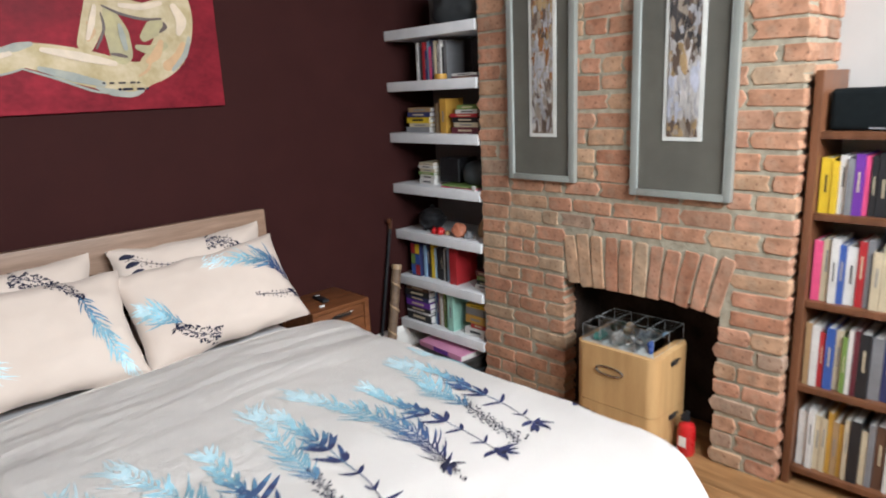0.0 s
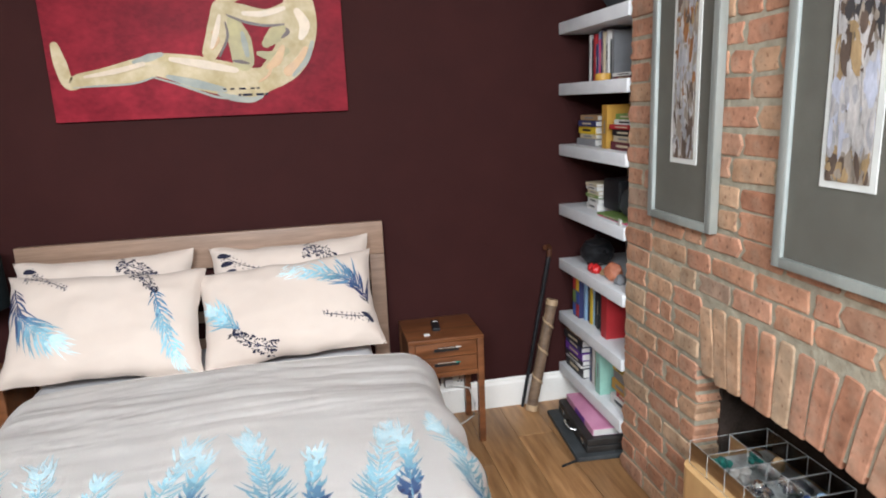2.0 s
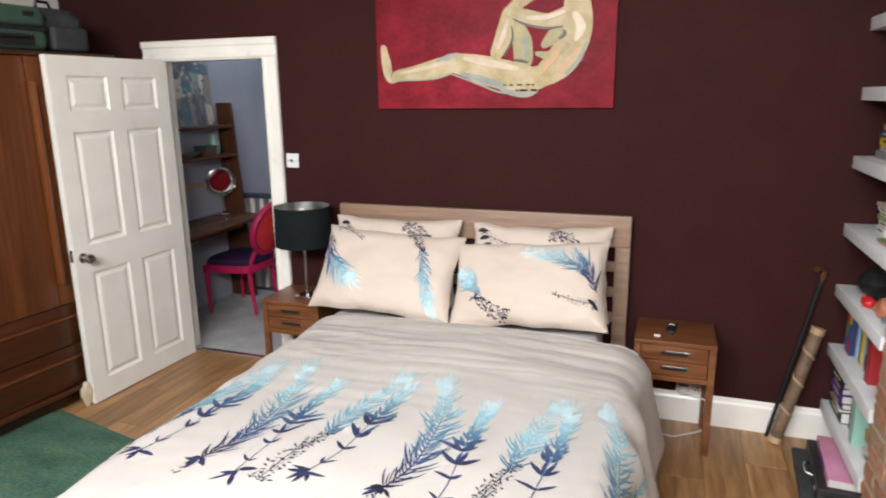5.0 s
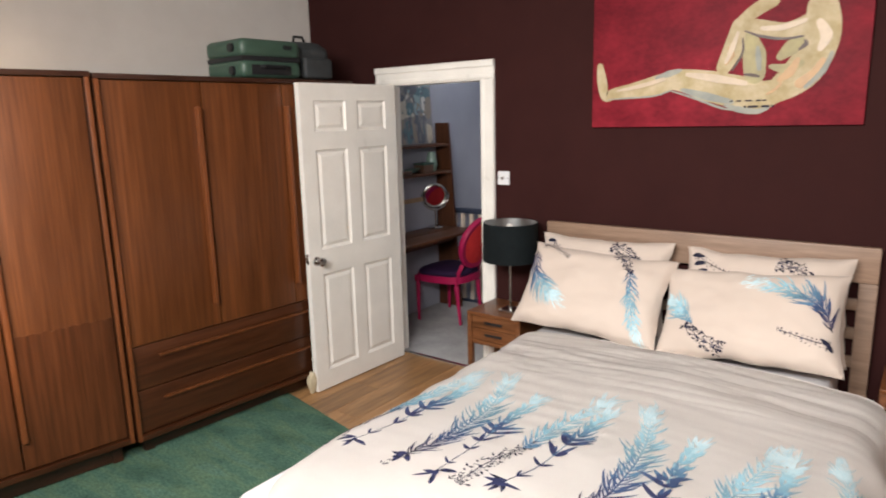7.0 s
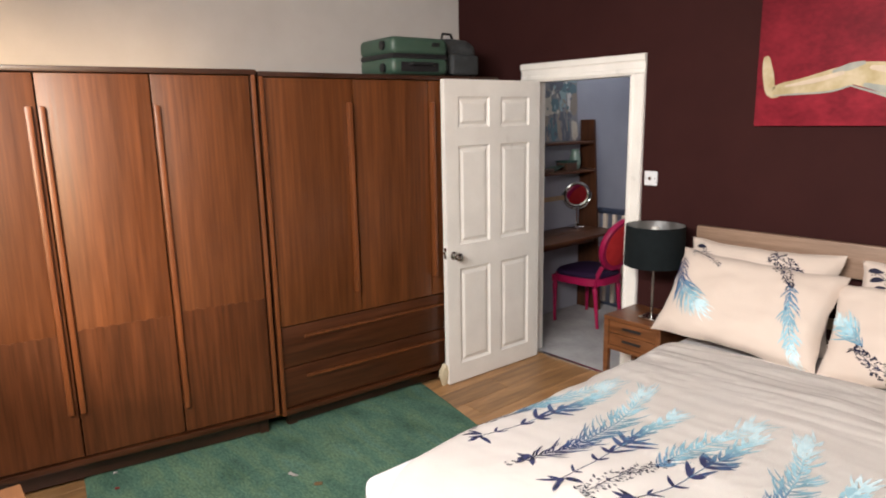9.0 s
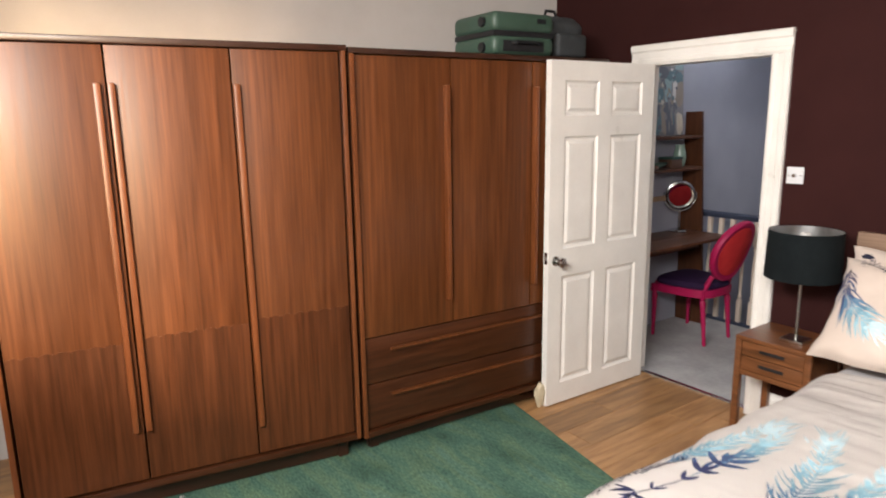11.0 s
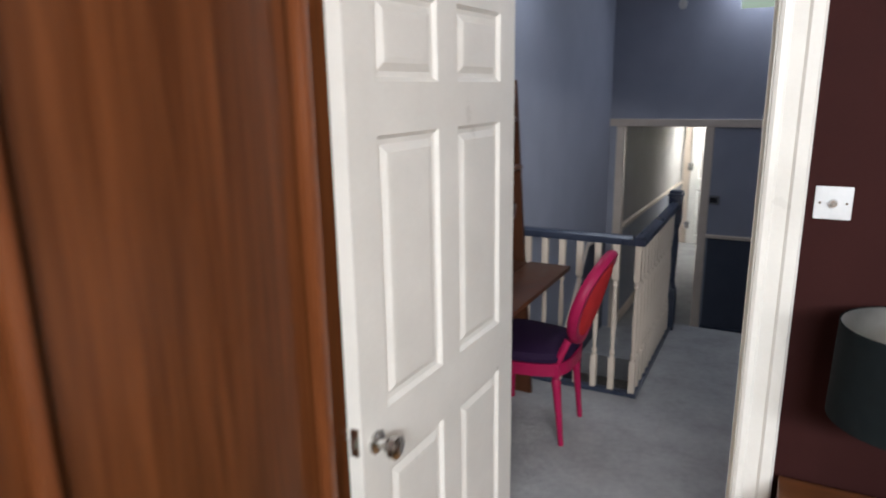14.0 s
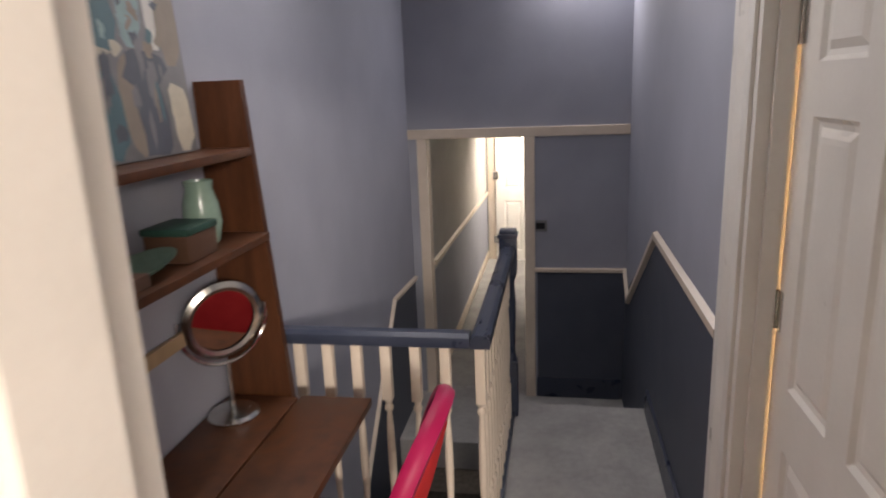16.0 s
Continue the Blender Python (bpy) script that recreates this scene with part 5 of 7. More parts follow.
def framed(y0, y1, z0, z1, iy0, iy1, iz0, seed, bands, label):
    f = thing("framed_picture", (BX - 0.012, (y0 + y1) / 2, z0), label, "picture", group="pictures on the chimney breast")
    o = Vector((BX - 0.012, (y0 + y1) / 2, z0))
    x0, x1, w = BX - 0.034, BX - 0.004, 0.030
    for a in ((y0, y0 + w, z0, z1), (y1 - w, y1, z0, z1), (y0 + w, y1 - w, z0, z0 + w), (y0 + w, y1 - w, z1 - w, z1)):
        part("moulding", shifted(B(bmn(), x0, x1, a[0], a[1], a[2], a[3], 0.003), o), FRAME_GREY, f)
    part("mount", shifted(B(bmn(), x1 - 0.016, x1 - 0.010, y0 + w, y1 - w, z0 + w, z1 - w), o), MOUNT, f, smooth=False)
    # thin pale strips added where light catches the moulding's inner sides
    for a in ((y0 + w, y0 + w + 0.004, z0 + w, z1 - w), (y1 - w - 0.005, y1 - w, z0 + w, z1 - w)):
        part("slip", shifted(B(bmn(), x0 + 0.001, x1 - 0.0165, a[0], a[1], a[2], a[3], 0.001), o), LIT_INNER, f, "inner face of the moulding, paled as if lit")
    iz1 = z1 - (iz0 - z0)
    part("paper", shifted(B(bmn(), x1 - 0.020, x1 - 0.0165, iy0, iy1, iz0, iz1), o), PAPER, f, smooth=False)
    r = random.Random(seed)
    bm = bmn()
    c = 0.018
    B(bm, x1 - 0.0212, x1 - 0.0203, iy0 + c, iy1 - c, iz0 + c, iz1 - c, mi=0)
    # bands of paint, from the foot of the strip upwards: share of the height and the colours used there
    for k in range(420):
        z = r.uniform(0, 1)
        pick = next(q for e, q in bands if z <= e)
        zz, yy = iz0 + c + z * (iz1 - iz0 - 2 * c), r.uniform(iy0 + c, iy1 - c)
        hh, ww = r.uniform(0.012, 0.10) * (1 - 0.4 * (k > 200)), r.uniform(0.003, 0.020)
        d = x1 - 0.0215 - k * 0.000008
        a0 = r.uniform(-0.35, 0.35)
        vs = []
        for q in range(9):
            a = q * math.tau / 9
            rad = r.uniform(0.6, 1.1)
            u, v = math.cos(a) * ww * rad, math.sin(a) * hh * rad
            vs.append(bm.verts.new((d, min(iy1 - c, max(iy0 + c, yy + u * math.cos(a0) + v * math.sin(a0) * 0.6)), min(iz1 - c, max(iz0 + c, zz + v)))))
        bm.faces.new(vs).material_index = r.choice(pick)
    part("print", shifted(bm, o), PAINTS, f, "abstract painted strip in brown, grey and white", smooth=False)
    pane = bmn()
    pane.faces.new([pane.verts.new(q) for q in ((x0 + 0.008, y0 + w, z0 + w), (x0 + 0.008, y0 + w, z1 - w), (x0 + 0.008, y1 - w, z1 - w), (x0 + 0.008, y1 - w, z0 + w))])
    g = part("glazing", shifted(pane, o), PANE, f, smooth=False)
    g.visible_shadow = False


framed(1.879, 2.290, 1.236, 2.52, 1.99, 2.153, 1.456, 1, ((0.30, (0, 2, 3, 1, 0)), (0.52, (1, 2, 0, 4)), (1.0, (4, 0, 3, 2, 7))), "tall grey-framed abstract picture in an olive mount")
framed(1.124, 1.580, 1.204, 2.50, 1.259, 1.433, 1.450, 2, ((0.10, (7, 7, 3, 0)), (0.34, (1, 1, 5, 1, 2)), (0.50, (1, 3, 7, 1)), (1.0, (6, 3, 6, 2, 0))), "tall silver-framed abstract picture in an olive mount")


# ---- bedside tables ----
def bedside(m, label):
    t = thing("bedside_table", m, label, "bedside table", group="bedside tables")
    w, d, h = 0.378, 0.335, 0.580
    part("tabletop", B(bmn(), 0.0, w, 0.0, d, h - 0.022, h, 0.004), ACACIA, t)
    for x in (0.0, w - 0.034):
        for y in (0.0, d - 0.034):
            bm = bmn()
            B(bm, x + 0.001, x + 0.033, y + 0.001, y + 0.033, 0, h - 0.0225, 0.003)
            part("leg", bm, ACACIA, t)
    bm = bmn()
    B(bm, 0.034, w - 0.034, d - 0.024, d - 0.008, 0.375, h - 0.023)
    B(bm, 0.006, 0.022, 0.034, d - 0.034, 0.375, h - 0.023)
    B(bm, w - 0.022, w - 0.006, 0.034, d - 0.034, 0.375, h - 0.023)
    B(bm, 0.034, w - 0.034, 0.004, 0.022, 0.375, 0.402)
    B(bm, 0.022, w - 0.022, 0.022, d - 0.024, 0.375, 0.385)
    part("carcass", bm, ACACIA, t)
    for z in (0.404, 0.481):
        dr = part("drawer", B(bmn(), 0.036, w - 0.036, 0.006, 0.020, z, z + 0.073, 0.002), ACACIA, t)
        bm = bmn()
        B(bm, w / 2 - 0.062, w / 2 + 0.062, 0.001, 0.0058, z + 0.030, z + 0.046, 0.002)
        part("grip", bm, BLACK, dr, "dark slotted pull")
    return t


ns = bedside(pose(1.536, 2.918, 0), "small two-drawer hardwood bedside table on slim legs")
copy_thing(ns, pose(-0.605, 2.915, 0))["label"] = "two-drawer hardwood bedside table by the doorway, holding a lamp"


def pen(x, z, label, mi):
    p = thing("pen", (1.536 + x, 2.911, z), label, "pen", group="pens on the drawer pulls")
    bm = bmn()
    C(bm, (-0.055, 0, 0), (0.035, 0, 0), 0.0048, n=10)
    part("barrel", bm, CHROME, p)
    bm = bmn()
    C(bm, (0.0352, 0, 0), (0.062, 0, 0), 0.0048, 0.0015, n=10)
    part("tip", bm, mi, p)


pen(0.20, 0.533, "silver pen lying in a drawer pull", PAL["white"])
pen(0.195, 0.455, "silver and green pen lying in a drawer pull", PAL["teal"])
rc = thing("remote_control", pose(1.705, 3.09, 0.580, 0, 0, -6), "small black remote control on the bedside table", "remote control")
part("case", B(bmn(), -0.020, 0.020, -0.065, 0.065, 0, 0.018, 0.006), BLACK, rc)
bm = bmn()
B(bm, -0.012, 0.012, 0.030, 0.048, 0.0182, 0.0195, 0.001)
part("button", bm, PAL["white"], rc)
bm = bmn()
B(bm, 1.625, 1.655, 2.972, 2.990, 0.580, 0.590, 0.003)
solid("earplug_case", bm, PAL["white"], "tiny white plastic case on the bedside table", "case")

# table lamp
tl = thing("table_lamp", (-0.365, 3.04, 0.580), "table lamp with a black drum shade on a steel stem", "lamp")
part("foot", B(bmn(), -0.055, 0.055, -0.055, 0.055, 0, 0.018, 0.003), CHROME, tl)
part("stem", C(bmn(), (0, 0, 0.018), (0, 0, 0.44), 0.007), CHROME, tl)
bm = bmn()
lathe(bm, [(0.168, 0.325), (0.163, 0.555), (0.160, 0.555), (0.165, 0.325), (0.168, 0.325)], 48, closed=False)
sh = part("shade", bm, FABRIC_BLACK, tl)
bm = bmn()
lathe(bm, [(0.1645, 0.327), (0.1595, 0.553)], 48, closed=False)
part("foil_lining", bm, SILVER, sh, "silver foil lining")
bm = bmn()
for a in range(3):
    C(bm, (0, 0, 0.44), (0.16 * math.cos(a * 2.094), 0.16 * math.sin(a * 2.094), 0.44), 0.0025, n=6)
part("spider", bm, CHROME, tl)
bm = bmn()
lathe(bm, [(0.012, 0.44), (0.014, 0.47), (0.028, 0.50), (0.030, 0.52), (0.018, 0.545)], 16)
part("bulb", bm, PAL["white"], tl)

# light switch and socket
sw = thing("light_switch", (-0.556, YN, 1.370), "brushed steel dimmer switch on the maroon wall", "switch")
part("plate", B(bmn(), -0.043, 0.043, -0.007, 0, -0.043, 0.043, 0.003), SHELF_PAINT, sw)
bm = bmn()
C(bm, (0, -0.007, 0), (0, -0.022, 0), 0.011, 0.009, 20)
part("dial", bm, CHROME, sw)
for x in (-0.03, 0.03):
    part("screw", C(bmn(), (x, -0.007, 0), (x, -0.0085, 0), 0.0035, n=8), CHROME, sw)
so = thing("wall_socket", (1.828, YN - 0.0005, 0.203), "white double socket above the skirting with a plug in it", "socket")
part("plate", B(bmn(), -0.073, 0.073, -0.010, 0, -0.043, 0.043, 0.004), WHITE_GLOSS, so)
part("switch", B(bmn(), 0.022, 0.036, -0.014, -0.0102, 0.012, 0.032, 0.002), PAL["white"], so)
part("plug", B(bmn(), -0.058, -0.010, -0.050, -0.0102, -0.034, 0.018, 0.010), PAL["white"], so)
for x in (0.024, 0.042):
    part("slot", B(bmn(), x - 0.003, x + 0.003, -0.0108, -0.0098, -0.020, -0.010), BLACK, so, "dark socket hole", smooth=False)
part("slot", B(bmn(), 0.030, 0.036, -0.0108, -0.0098, -0.004, 0.008), BLACK, so, "dark socket hole", smooth=False)
bm = bmn()
sweep(bm, [(1.795, YN - 0.045, 0.175), (1.80, YN - 0.06, 0.19), (1.90, YN - 0.075, 0.17), (1.925, YN - 0.08, 0.08), (1.915, YN - 0.095, 0.012), (1.86, YN - 0.14, 0.008), (1.75, YN - 0.22, 0.008), (1.60, YN - 0.18, 0.008), (1.46, YN - 0.16, 0.008)], 0.004, 8)
solid("power_cable", bm, PAL["white"], "thin white cable looping on the floor", "cable")

# ---- alcove shelves ----
SHX0, SHX1, SHY0, SHY1 = 2.450, XE - 0.004, BY1, YN
SHELF_Z = [2.070, 1.768, 1.458, 1.138, 0.836, 0.530, 0.226]
for z in SHELF_Z:
    bm = bmn()
    B(bm, SHX0, SHX1, SHY0, SHY1, z - 0.058, z, 0.004)
    solid("floating_shelf", bm, SHELF_PAINT, "thick white painted floating shelf in the alcove", "shelf", group="alcove shelves")


def book(x, y, z, th, dep, hgt, col, tilt=0.0, flat=False, label="", group="books in the alcove", blank=False):
    """A book with its spine towards -x; y is its lower edge along the shelf. flat: it lies, hgt along y."""
    b = thing("book", (x, y, z), label or "upright book", "book", group=group)
    if flat:
        b.matrix_basis = Matrix.Translation((x, y, z)) @ pose(0, 0, 0, 0, 0, tilt)
        c = bmn()
        B(c, 0, dep, 0, hgt, 0, 0.003)
        B(c, 0, dep, 0, hgt, th - 0.003, th)
        B(c, 0, 0.004, 0, hgt, 0.003, th - 0.003)
        p = B(bmn(), 0.004, dep - 0.004, 0.004, hgt - 0.004, 0.003, th - 0.003)
        t = None if blank else B(bmn(), -0.0008, 0.0004, hgt * 0.25, hgt * 0.75, th * 0.35, th * 0.65)
    else:
        b.matrix_basis = Matrix.Translation((x, y, z)) @ pose(0, 0, 0, tilt)
        c = bmn()
        B(c, 0, dep, 0, 0.003, 0, hgt)
        B(c, 0, dep, th - 0.003, th, 0, hgt)
        B(c, 0, 0.004, 0.003, th - 0.003, 0, hgt)
        p = B(bmn(), 0.004, dep - 0.004, 0.003, th - 0.003, 0.003, hgt - 0.005)
        k = (y * 731.0 + hgt * 517.0) % 1.0
        t = None if blank or k < 0.35 else B(bmn(), -0.0008, 0.0004, th * (0.43 - 0.05 * k), th * (0.56 + 0.05 * k), hgt * (0.20 + 0.3 * k), hgt * (0.46 + 0.40 * k))
    part("cover", c, PAL[col], b, smooth=False)
    part("page_block", p, PAPER, b, smooth=False)
    if t is not None:
        part("spine_lettering", t, PAL["cream" if col in ("black", "navy", "blue", "red", "maroon", "purple", "brown", "teal", "green") else "black" if col in ("yellow", "lime", "white") else "grey"], b, smooth=False)
    return b


NAMES = dict(black="black", white="white", cream="cream", yellow="yellow", red="red", maroon="dark red", navy="navy", blue="blue", sky="pale blue", teal="teal", mint="mint green", green="olive green", lime="lime green",
             purple="purple", pink="bright pink", grey="grey", tan="tan", ochre="ochre", orange="orange", brown="brown")


def row(y, z, x, cols, rng, h=(0.17, 0.23), th=(0.014, 0.032), dep=0.15, group="books in the alcove", where="on a white shelf", down=True):
    """Upright books side by side, from y downwards."""
    for c in cols:
        t = rng.uniform(*th)
        y -= t + 0.001
        book(x + rng.uniform(0, 0.014), y, z, t, dep, rng.uniform(*h), c, label="upright " + NAMES[c] + " book " + where, group=group)
    return y


def stack(x, y, z, items, rng, group="books in the alcove", where="lying in a pile on a shelf"):
    for c, th, hgt in items:
        book(x + rng.uniform(0, 0.012), y + rng.uniform(-0.006, 0.006), z, th, 0.14, hgt, c, tilt=rng.uniform(-3, 3), flat=True, label=NAMES[c] + " book " + where, group=group)
        z += th + 0.001


rng = random.Random(21)
# top shelf: a slumped dark bag
bm = bmn()
bmesh.ops.create_icosphere(bm, subdivisions=4, radius=1.0)
for v in bm.verts:
    k = 1 + 0.18 * noise.noise(v.co * 2.2)
    v.co = Vector((v.co.x * 0.13 * k, v.co.y * 0.22 * k, max(-0.10, v.co.z * 0.15 * k)))
solid("black_bag", bm, PACK_GREY, "slumped black cloth bag on the top shelf", "bag", m=pose(2.62, 2.76, SHELF_Z[0] + 0.10))
z = SHELF_Z[1]
y = row(3.10, z, 2.53, ["black", "white", "grey", "black", "red", "navy", "sky", "pink", "navy", "cream", "black", "white", "white", "black", "grey"], rng, (0.17, 0.235), (0.010, 0.024))
stack(2.50, 2.565, z, [("maroon", 0.012, 0.20), ("white", 0.014, 0.19)], rng)
bm = bmn()
lathe(bm, [(0.034, 0), (0.036, 0.004), (0.036, 0.028), (0.034, 0.032)], 28)
solid("round_tin", bm, PAL["ochre"], "small round gold tin on a shelf", "tin", m=pose(2.49, 2.84, z))
bm = bmn()
B(bm, 2.60, 2.80, 2.57, 2.70, z + 0.03, z + 0.225, 0.02, seg=3)
solid("black_case", bm, BLACK, "black padded case standing on a shelf", "case")
z = SHELF_Z[2]
stack(2.52, 2.985, z, [("grey", 0.034, 0.20), ("cream", 0.022, 0.19), ("yellow", 0.036, 0.205), ("navy", 0.028, 0.195), ("tan", 0.026, 0.20)], rng)
row(2.965, z, 2.54, ["tan", "cream", "tan"], rng, (0.17, 0.18), (0.012, 0.018))
book(2.505, 2.825, z, 0.050, 0.15, 0.20, "ochre", label="thick tan illustrated book on a white shelf")
stack(2.50, 2.575, z, [("maroon", 0.036, 0.215), ("cream", 0.026, 0.20), ("black", 0.028, 0.205), ("red", 0.020, 0.21), ("white", 0.022, 0.17), ("green", 0.024, 0.16)], rng)
z = SHELF_Z[3]
stack(2.53, 2.985, z, [("white", 0.030, 0.135), ("white", 0.026, 0.14), ("green", 0.016, 0.14), ("cream", 0.022, 0.135), ("white", 0.020, 0.14), ("cream", 0.016, 0.12)], rng, where="in a small pile on a shelf")
stack(2.475, 2.58, z, [("pink", 0.010, 0.29), ("green", 0.008, 0.27)], rng, where="lying flat on a shelf")
bm = bmn()
B(bm, 2.55, 2.72, 2.78, 2.95, z + 0.02, z + 0.17, 0.015, seg=3)
solid("camera_box", bm, BLACK, "glossy black box on a shelf", "box")
bm = bmn()
bmesh.ops.create_icosphere(bm, subdivisions=3, radius=1.0)
for v in bm.verts:
    k = 1 + 0.10 * noise.noise(v.co * 2.0)
    v.co = Vector((v.co.x * 0.09 * k, v.co.y * 0.11 * k, max(-0.06, v.co.z * 0.085 * k)))
solid("black_pouch", bm, PACK_GREY, "rounded black pouch on a shelf", "pouch", m=pose(2.60, 2.66, z + 0.081))
bm = bmn()
B(bm, 2.452, 2.456, 2.56, 2.59, z + 0.002, z + 0.032, 0.001)
solid("paper_tag", bm, PAL["white"], "tiny white tag on the shelf's edge", "tag")
# fifth shelf: ornaments
z = SHELF_Z[4]
pot = thing("black_pot", (2.57, 3.05, z), "round glossy black pot with a lid and stubby feet", "pot")
bm = bmn()
lathe(bm, [(0.02, 0.018), (0.06, 0.025), (0.085, 0.055), (0.088, 0.085), (0.070, 0.115), (0.060, 0.120)], 32)
part("bowl", bm, BLACK, pot)
bm = bmn()
lathe(bm, [(0.064, 0.120), (0.064, 0.126), (0.040, 0.140), (0.012, 0.146), (0.014, 0.160), (0.008, 0.166)], 24)
part("lid", bm, BLACK, pot)
for k in range(3):
    bm = bmn()
    C(bm, (0.05 * math.cos(k * 2.1), 0.05 * math.sin(k * 2.1), 0), (0.05 * math.cos(k * 2.1), 0.05 * math.sin(k * 2.1), 0.03), 0.010, 0.013, 10)
    part("foot", bm, BLACK, pot)
for s in (-1, 1):
    bm = bmn()
    C(bm, (0, s * 0.084, 0.09), (0, s * 0.12, 0.10), 0.010, n=10)
    part("lug", bm, BLACK, pot)


def ornament(x, y, z, r, m, label, seed, sx=1.0, sy=1.0, sz=1.0):
    bm = bmn()
    bmesh.ops.create_icosphere(bm, subdivisions=3, radius=r)
    for v in bm.verts:
        k = 1 + 0.35 * noise.noise(v.co / r * 1.4 + Vector((seed, 0, 0)))
        v.co = Vector((v.co.x * sx * k, v.co.y * sy * k, max(-r * 0.8, v.co.z * sz * k)))
    solid("ornament", bm, m, label, "ornament", group="shelf ornaments", m=pose(x, y, z + r * 0.8))


ornament(2.50, 2.96, z, 0.022, RED_PAINT, "small glossy red ornament on the shelf", 1)
ornament(2.50, 2.91, z, 0.026, RED_PAINT, "rounded glossy red ornament on the shelf", 4)
ornament(2.52, 2.865, z, 0.018, PAL["tan"], "little tan stone on the shelf", 2)
ornament(2.53, 2.78, z, 0.046, TERRA, "rounded terracotta ornament on the shelf", 6, 0.9, 1.1, 1.0)
ornament(2.52, 2.69, z, 0.026, PAL["grey"], "small grey stone ornament on the shelf", 8)
ornament(2.60, 2.62, z, 0.07, PAL["tan"], "tall brown stone ornament on the shelf", 12, 0.6, 0.7, 1.0)
# sixth shelf
z = SHELF_Z[5]
bx = thing("patterned_box", (2.50, 3.115, z), "slim box file patterned in red, blue, green and yellow squares", "box file")
part("shell", B(bmn(), 0, 0.17, 0, 0.085, 0, 0.225, 0.003), PAL["navy"], bx)
for i in range(2):
    for j in range(3):
        part("coloured_square", B(bmn(), -0.0015, 0.0005, 0.004 + i * 0.040, 0.041 + i * 0.040, 0.010 + j * 0.070, 0.075 + j * 0.070), PAL[["red", "blue", "yellow", "blue", "green", "red"][i * 3 + j]], bx, smooth=False)
y = row(3.10, z, 2.52, ["sky", "navy", "black", "yellow", "sky", "black", "black", "black", "white", "black", "sky", "grey"], rng, (0.20, 0.245), (0.014, 0.024))
book(2.50, y - 0.062, z, 0.058, 0.19, 0.235, "red", label="wide red ring binder on a white shelf")
stack(2.52, 2.545, z, [("white", 0.030, 0.11), ("black", 0.02, 0.10), ("green", 0.03, 0.10), ("maroon", 0.03, 0.10)], rng)
# seventh shelf
z = SHELF_Z[6]
stack(2.47, 3.02, z, [("black", 0.055, 0.23), ("white", 0.012, 0.22), ("black", 0.030, 0.225), ("purple", 0.040, 0.23), ("navy", 0.030, 0.22), ("black", 0.040, 0.22), ("brown", 0.030, 0.21)], rng)
y = row(3.005, z, 2.50, ["sky", "navy", "red", "cream", "white", "tan", "green", "mint", "mint"], rng, (0.20, 0.245), (0.010, 0.020))
book(2.48, y - 0.055, z, 0.050, 0.18, 0.235, "mint", label="wide mint green box file on a white shelf")
stack(2.50, 2.565, z, [("white", 0.05, 0.17), ("red", 0.03, 0.12), ("ochre", 0.05, 0.16), ("grey", 0.05, 0.16), ("yellow", 0.02, 0.15)], rng)
# below the shelves
bm = bmn()
B(bm, 0, 0.50, 0, 0.51, 0.001, 0.028, 0.010)
solid("portfolio_case", bm, PACK_GREY, "flat black portfolio case lying on the floor", "case", m=pose(2.272, 2.600, 0, 0, 0, -4.4))
bc = thing("briefcase", pose(2.330, 2.622, 0.029, 0, 0, -4.4), "dark charcoal briefcase lying under the shelves", "briefcase")
part("lower_shell", B(bmn(), 0, 0.42, 0, 0.455, 0, 0.034, 0.008, seg=3), CASE_BLACK, bc)
part("lid", B(bmn(), 0.001, 0.419, 0.001, 0.454, 0.0365, 0.069, 0.008, seg=3), CASE_BLACK, bc)
part("seam", B(bmn(), 0.003, 0.417, 0.003, 0.452, 0.033, 0.0375), BLACK, bc, smooth=False)
bm = bmn()
sweep(bm, [(0.002, 0.165, 0.036), (-0.022, 0.175, 0.040), (-0.027, 0.22, 0.041), (-0.022, 0.265, 0.040), (0.002, 0.275, 0.036)], 0.0065, 8)
part("handle", bm, CHROME, bc, "worn metal handle")
for y in (0.07, 0.37):
    part("catch", B(bmn(), -0.004, 0.004, y - 0.018, y + 0.018, 0.022, 0.050, 0.002), CHROME, bc, "small steel catch")
gb = thing("board_game_box", pose(2.372, 2.650, 0.0985, 0, 0, -4.4), "pink and white game box under the shelves", "game box")
part("box", B(bmn(), 0, 0.27, 0, 0.405, 0, 0.036, 0.003), PINK, gb)
part("end_label", B(bmn(), 0.004, 0.266, -0.0012, 0.0006, 0.003, 0.033), PAL["white"], gb, "white end label", smooth=False)
part("side_label", B(bmn(), -0.0012, 0.0006, 0.12, 0.26, 0.004, 0.032), PAL["purple"], gb, "purple printed panel", smooth=False)
bm = bmn()
sweep(bm, [(2.31, 2.605, 0.02), (2.25, 2.602, 0.009), (2.19, 2.585, 0.007)], 0.006, 8)
solid("strap", bm, BLACK, "loose black strap on the floor", "strap")

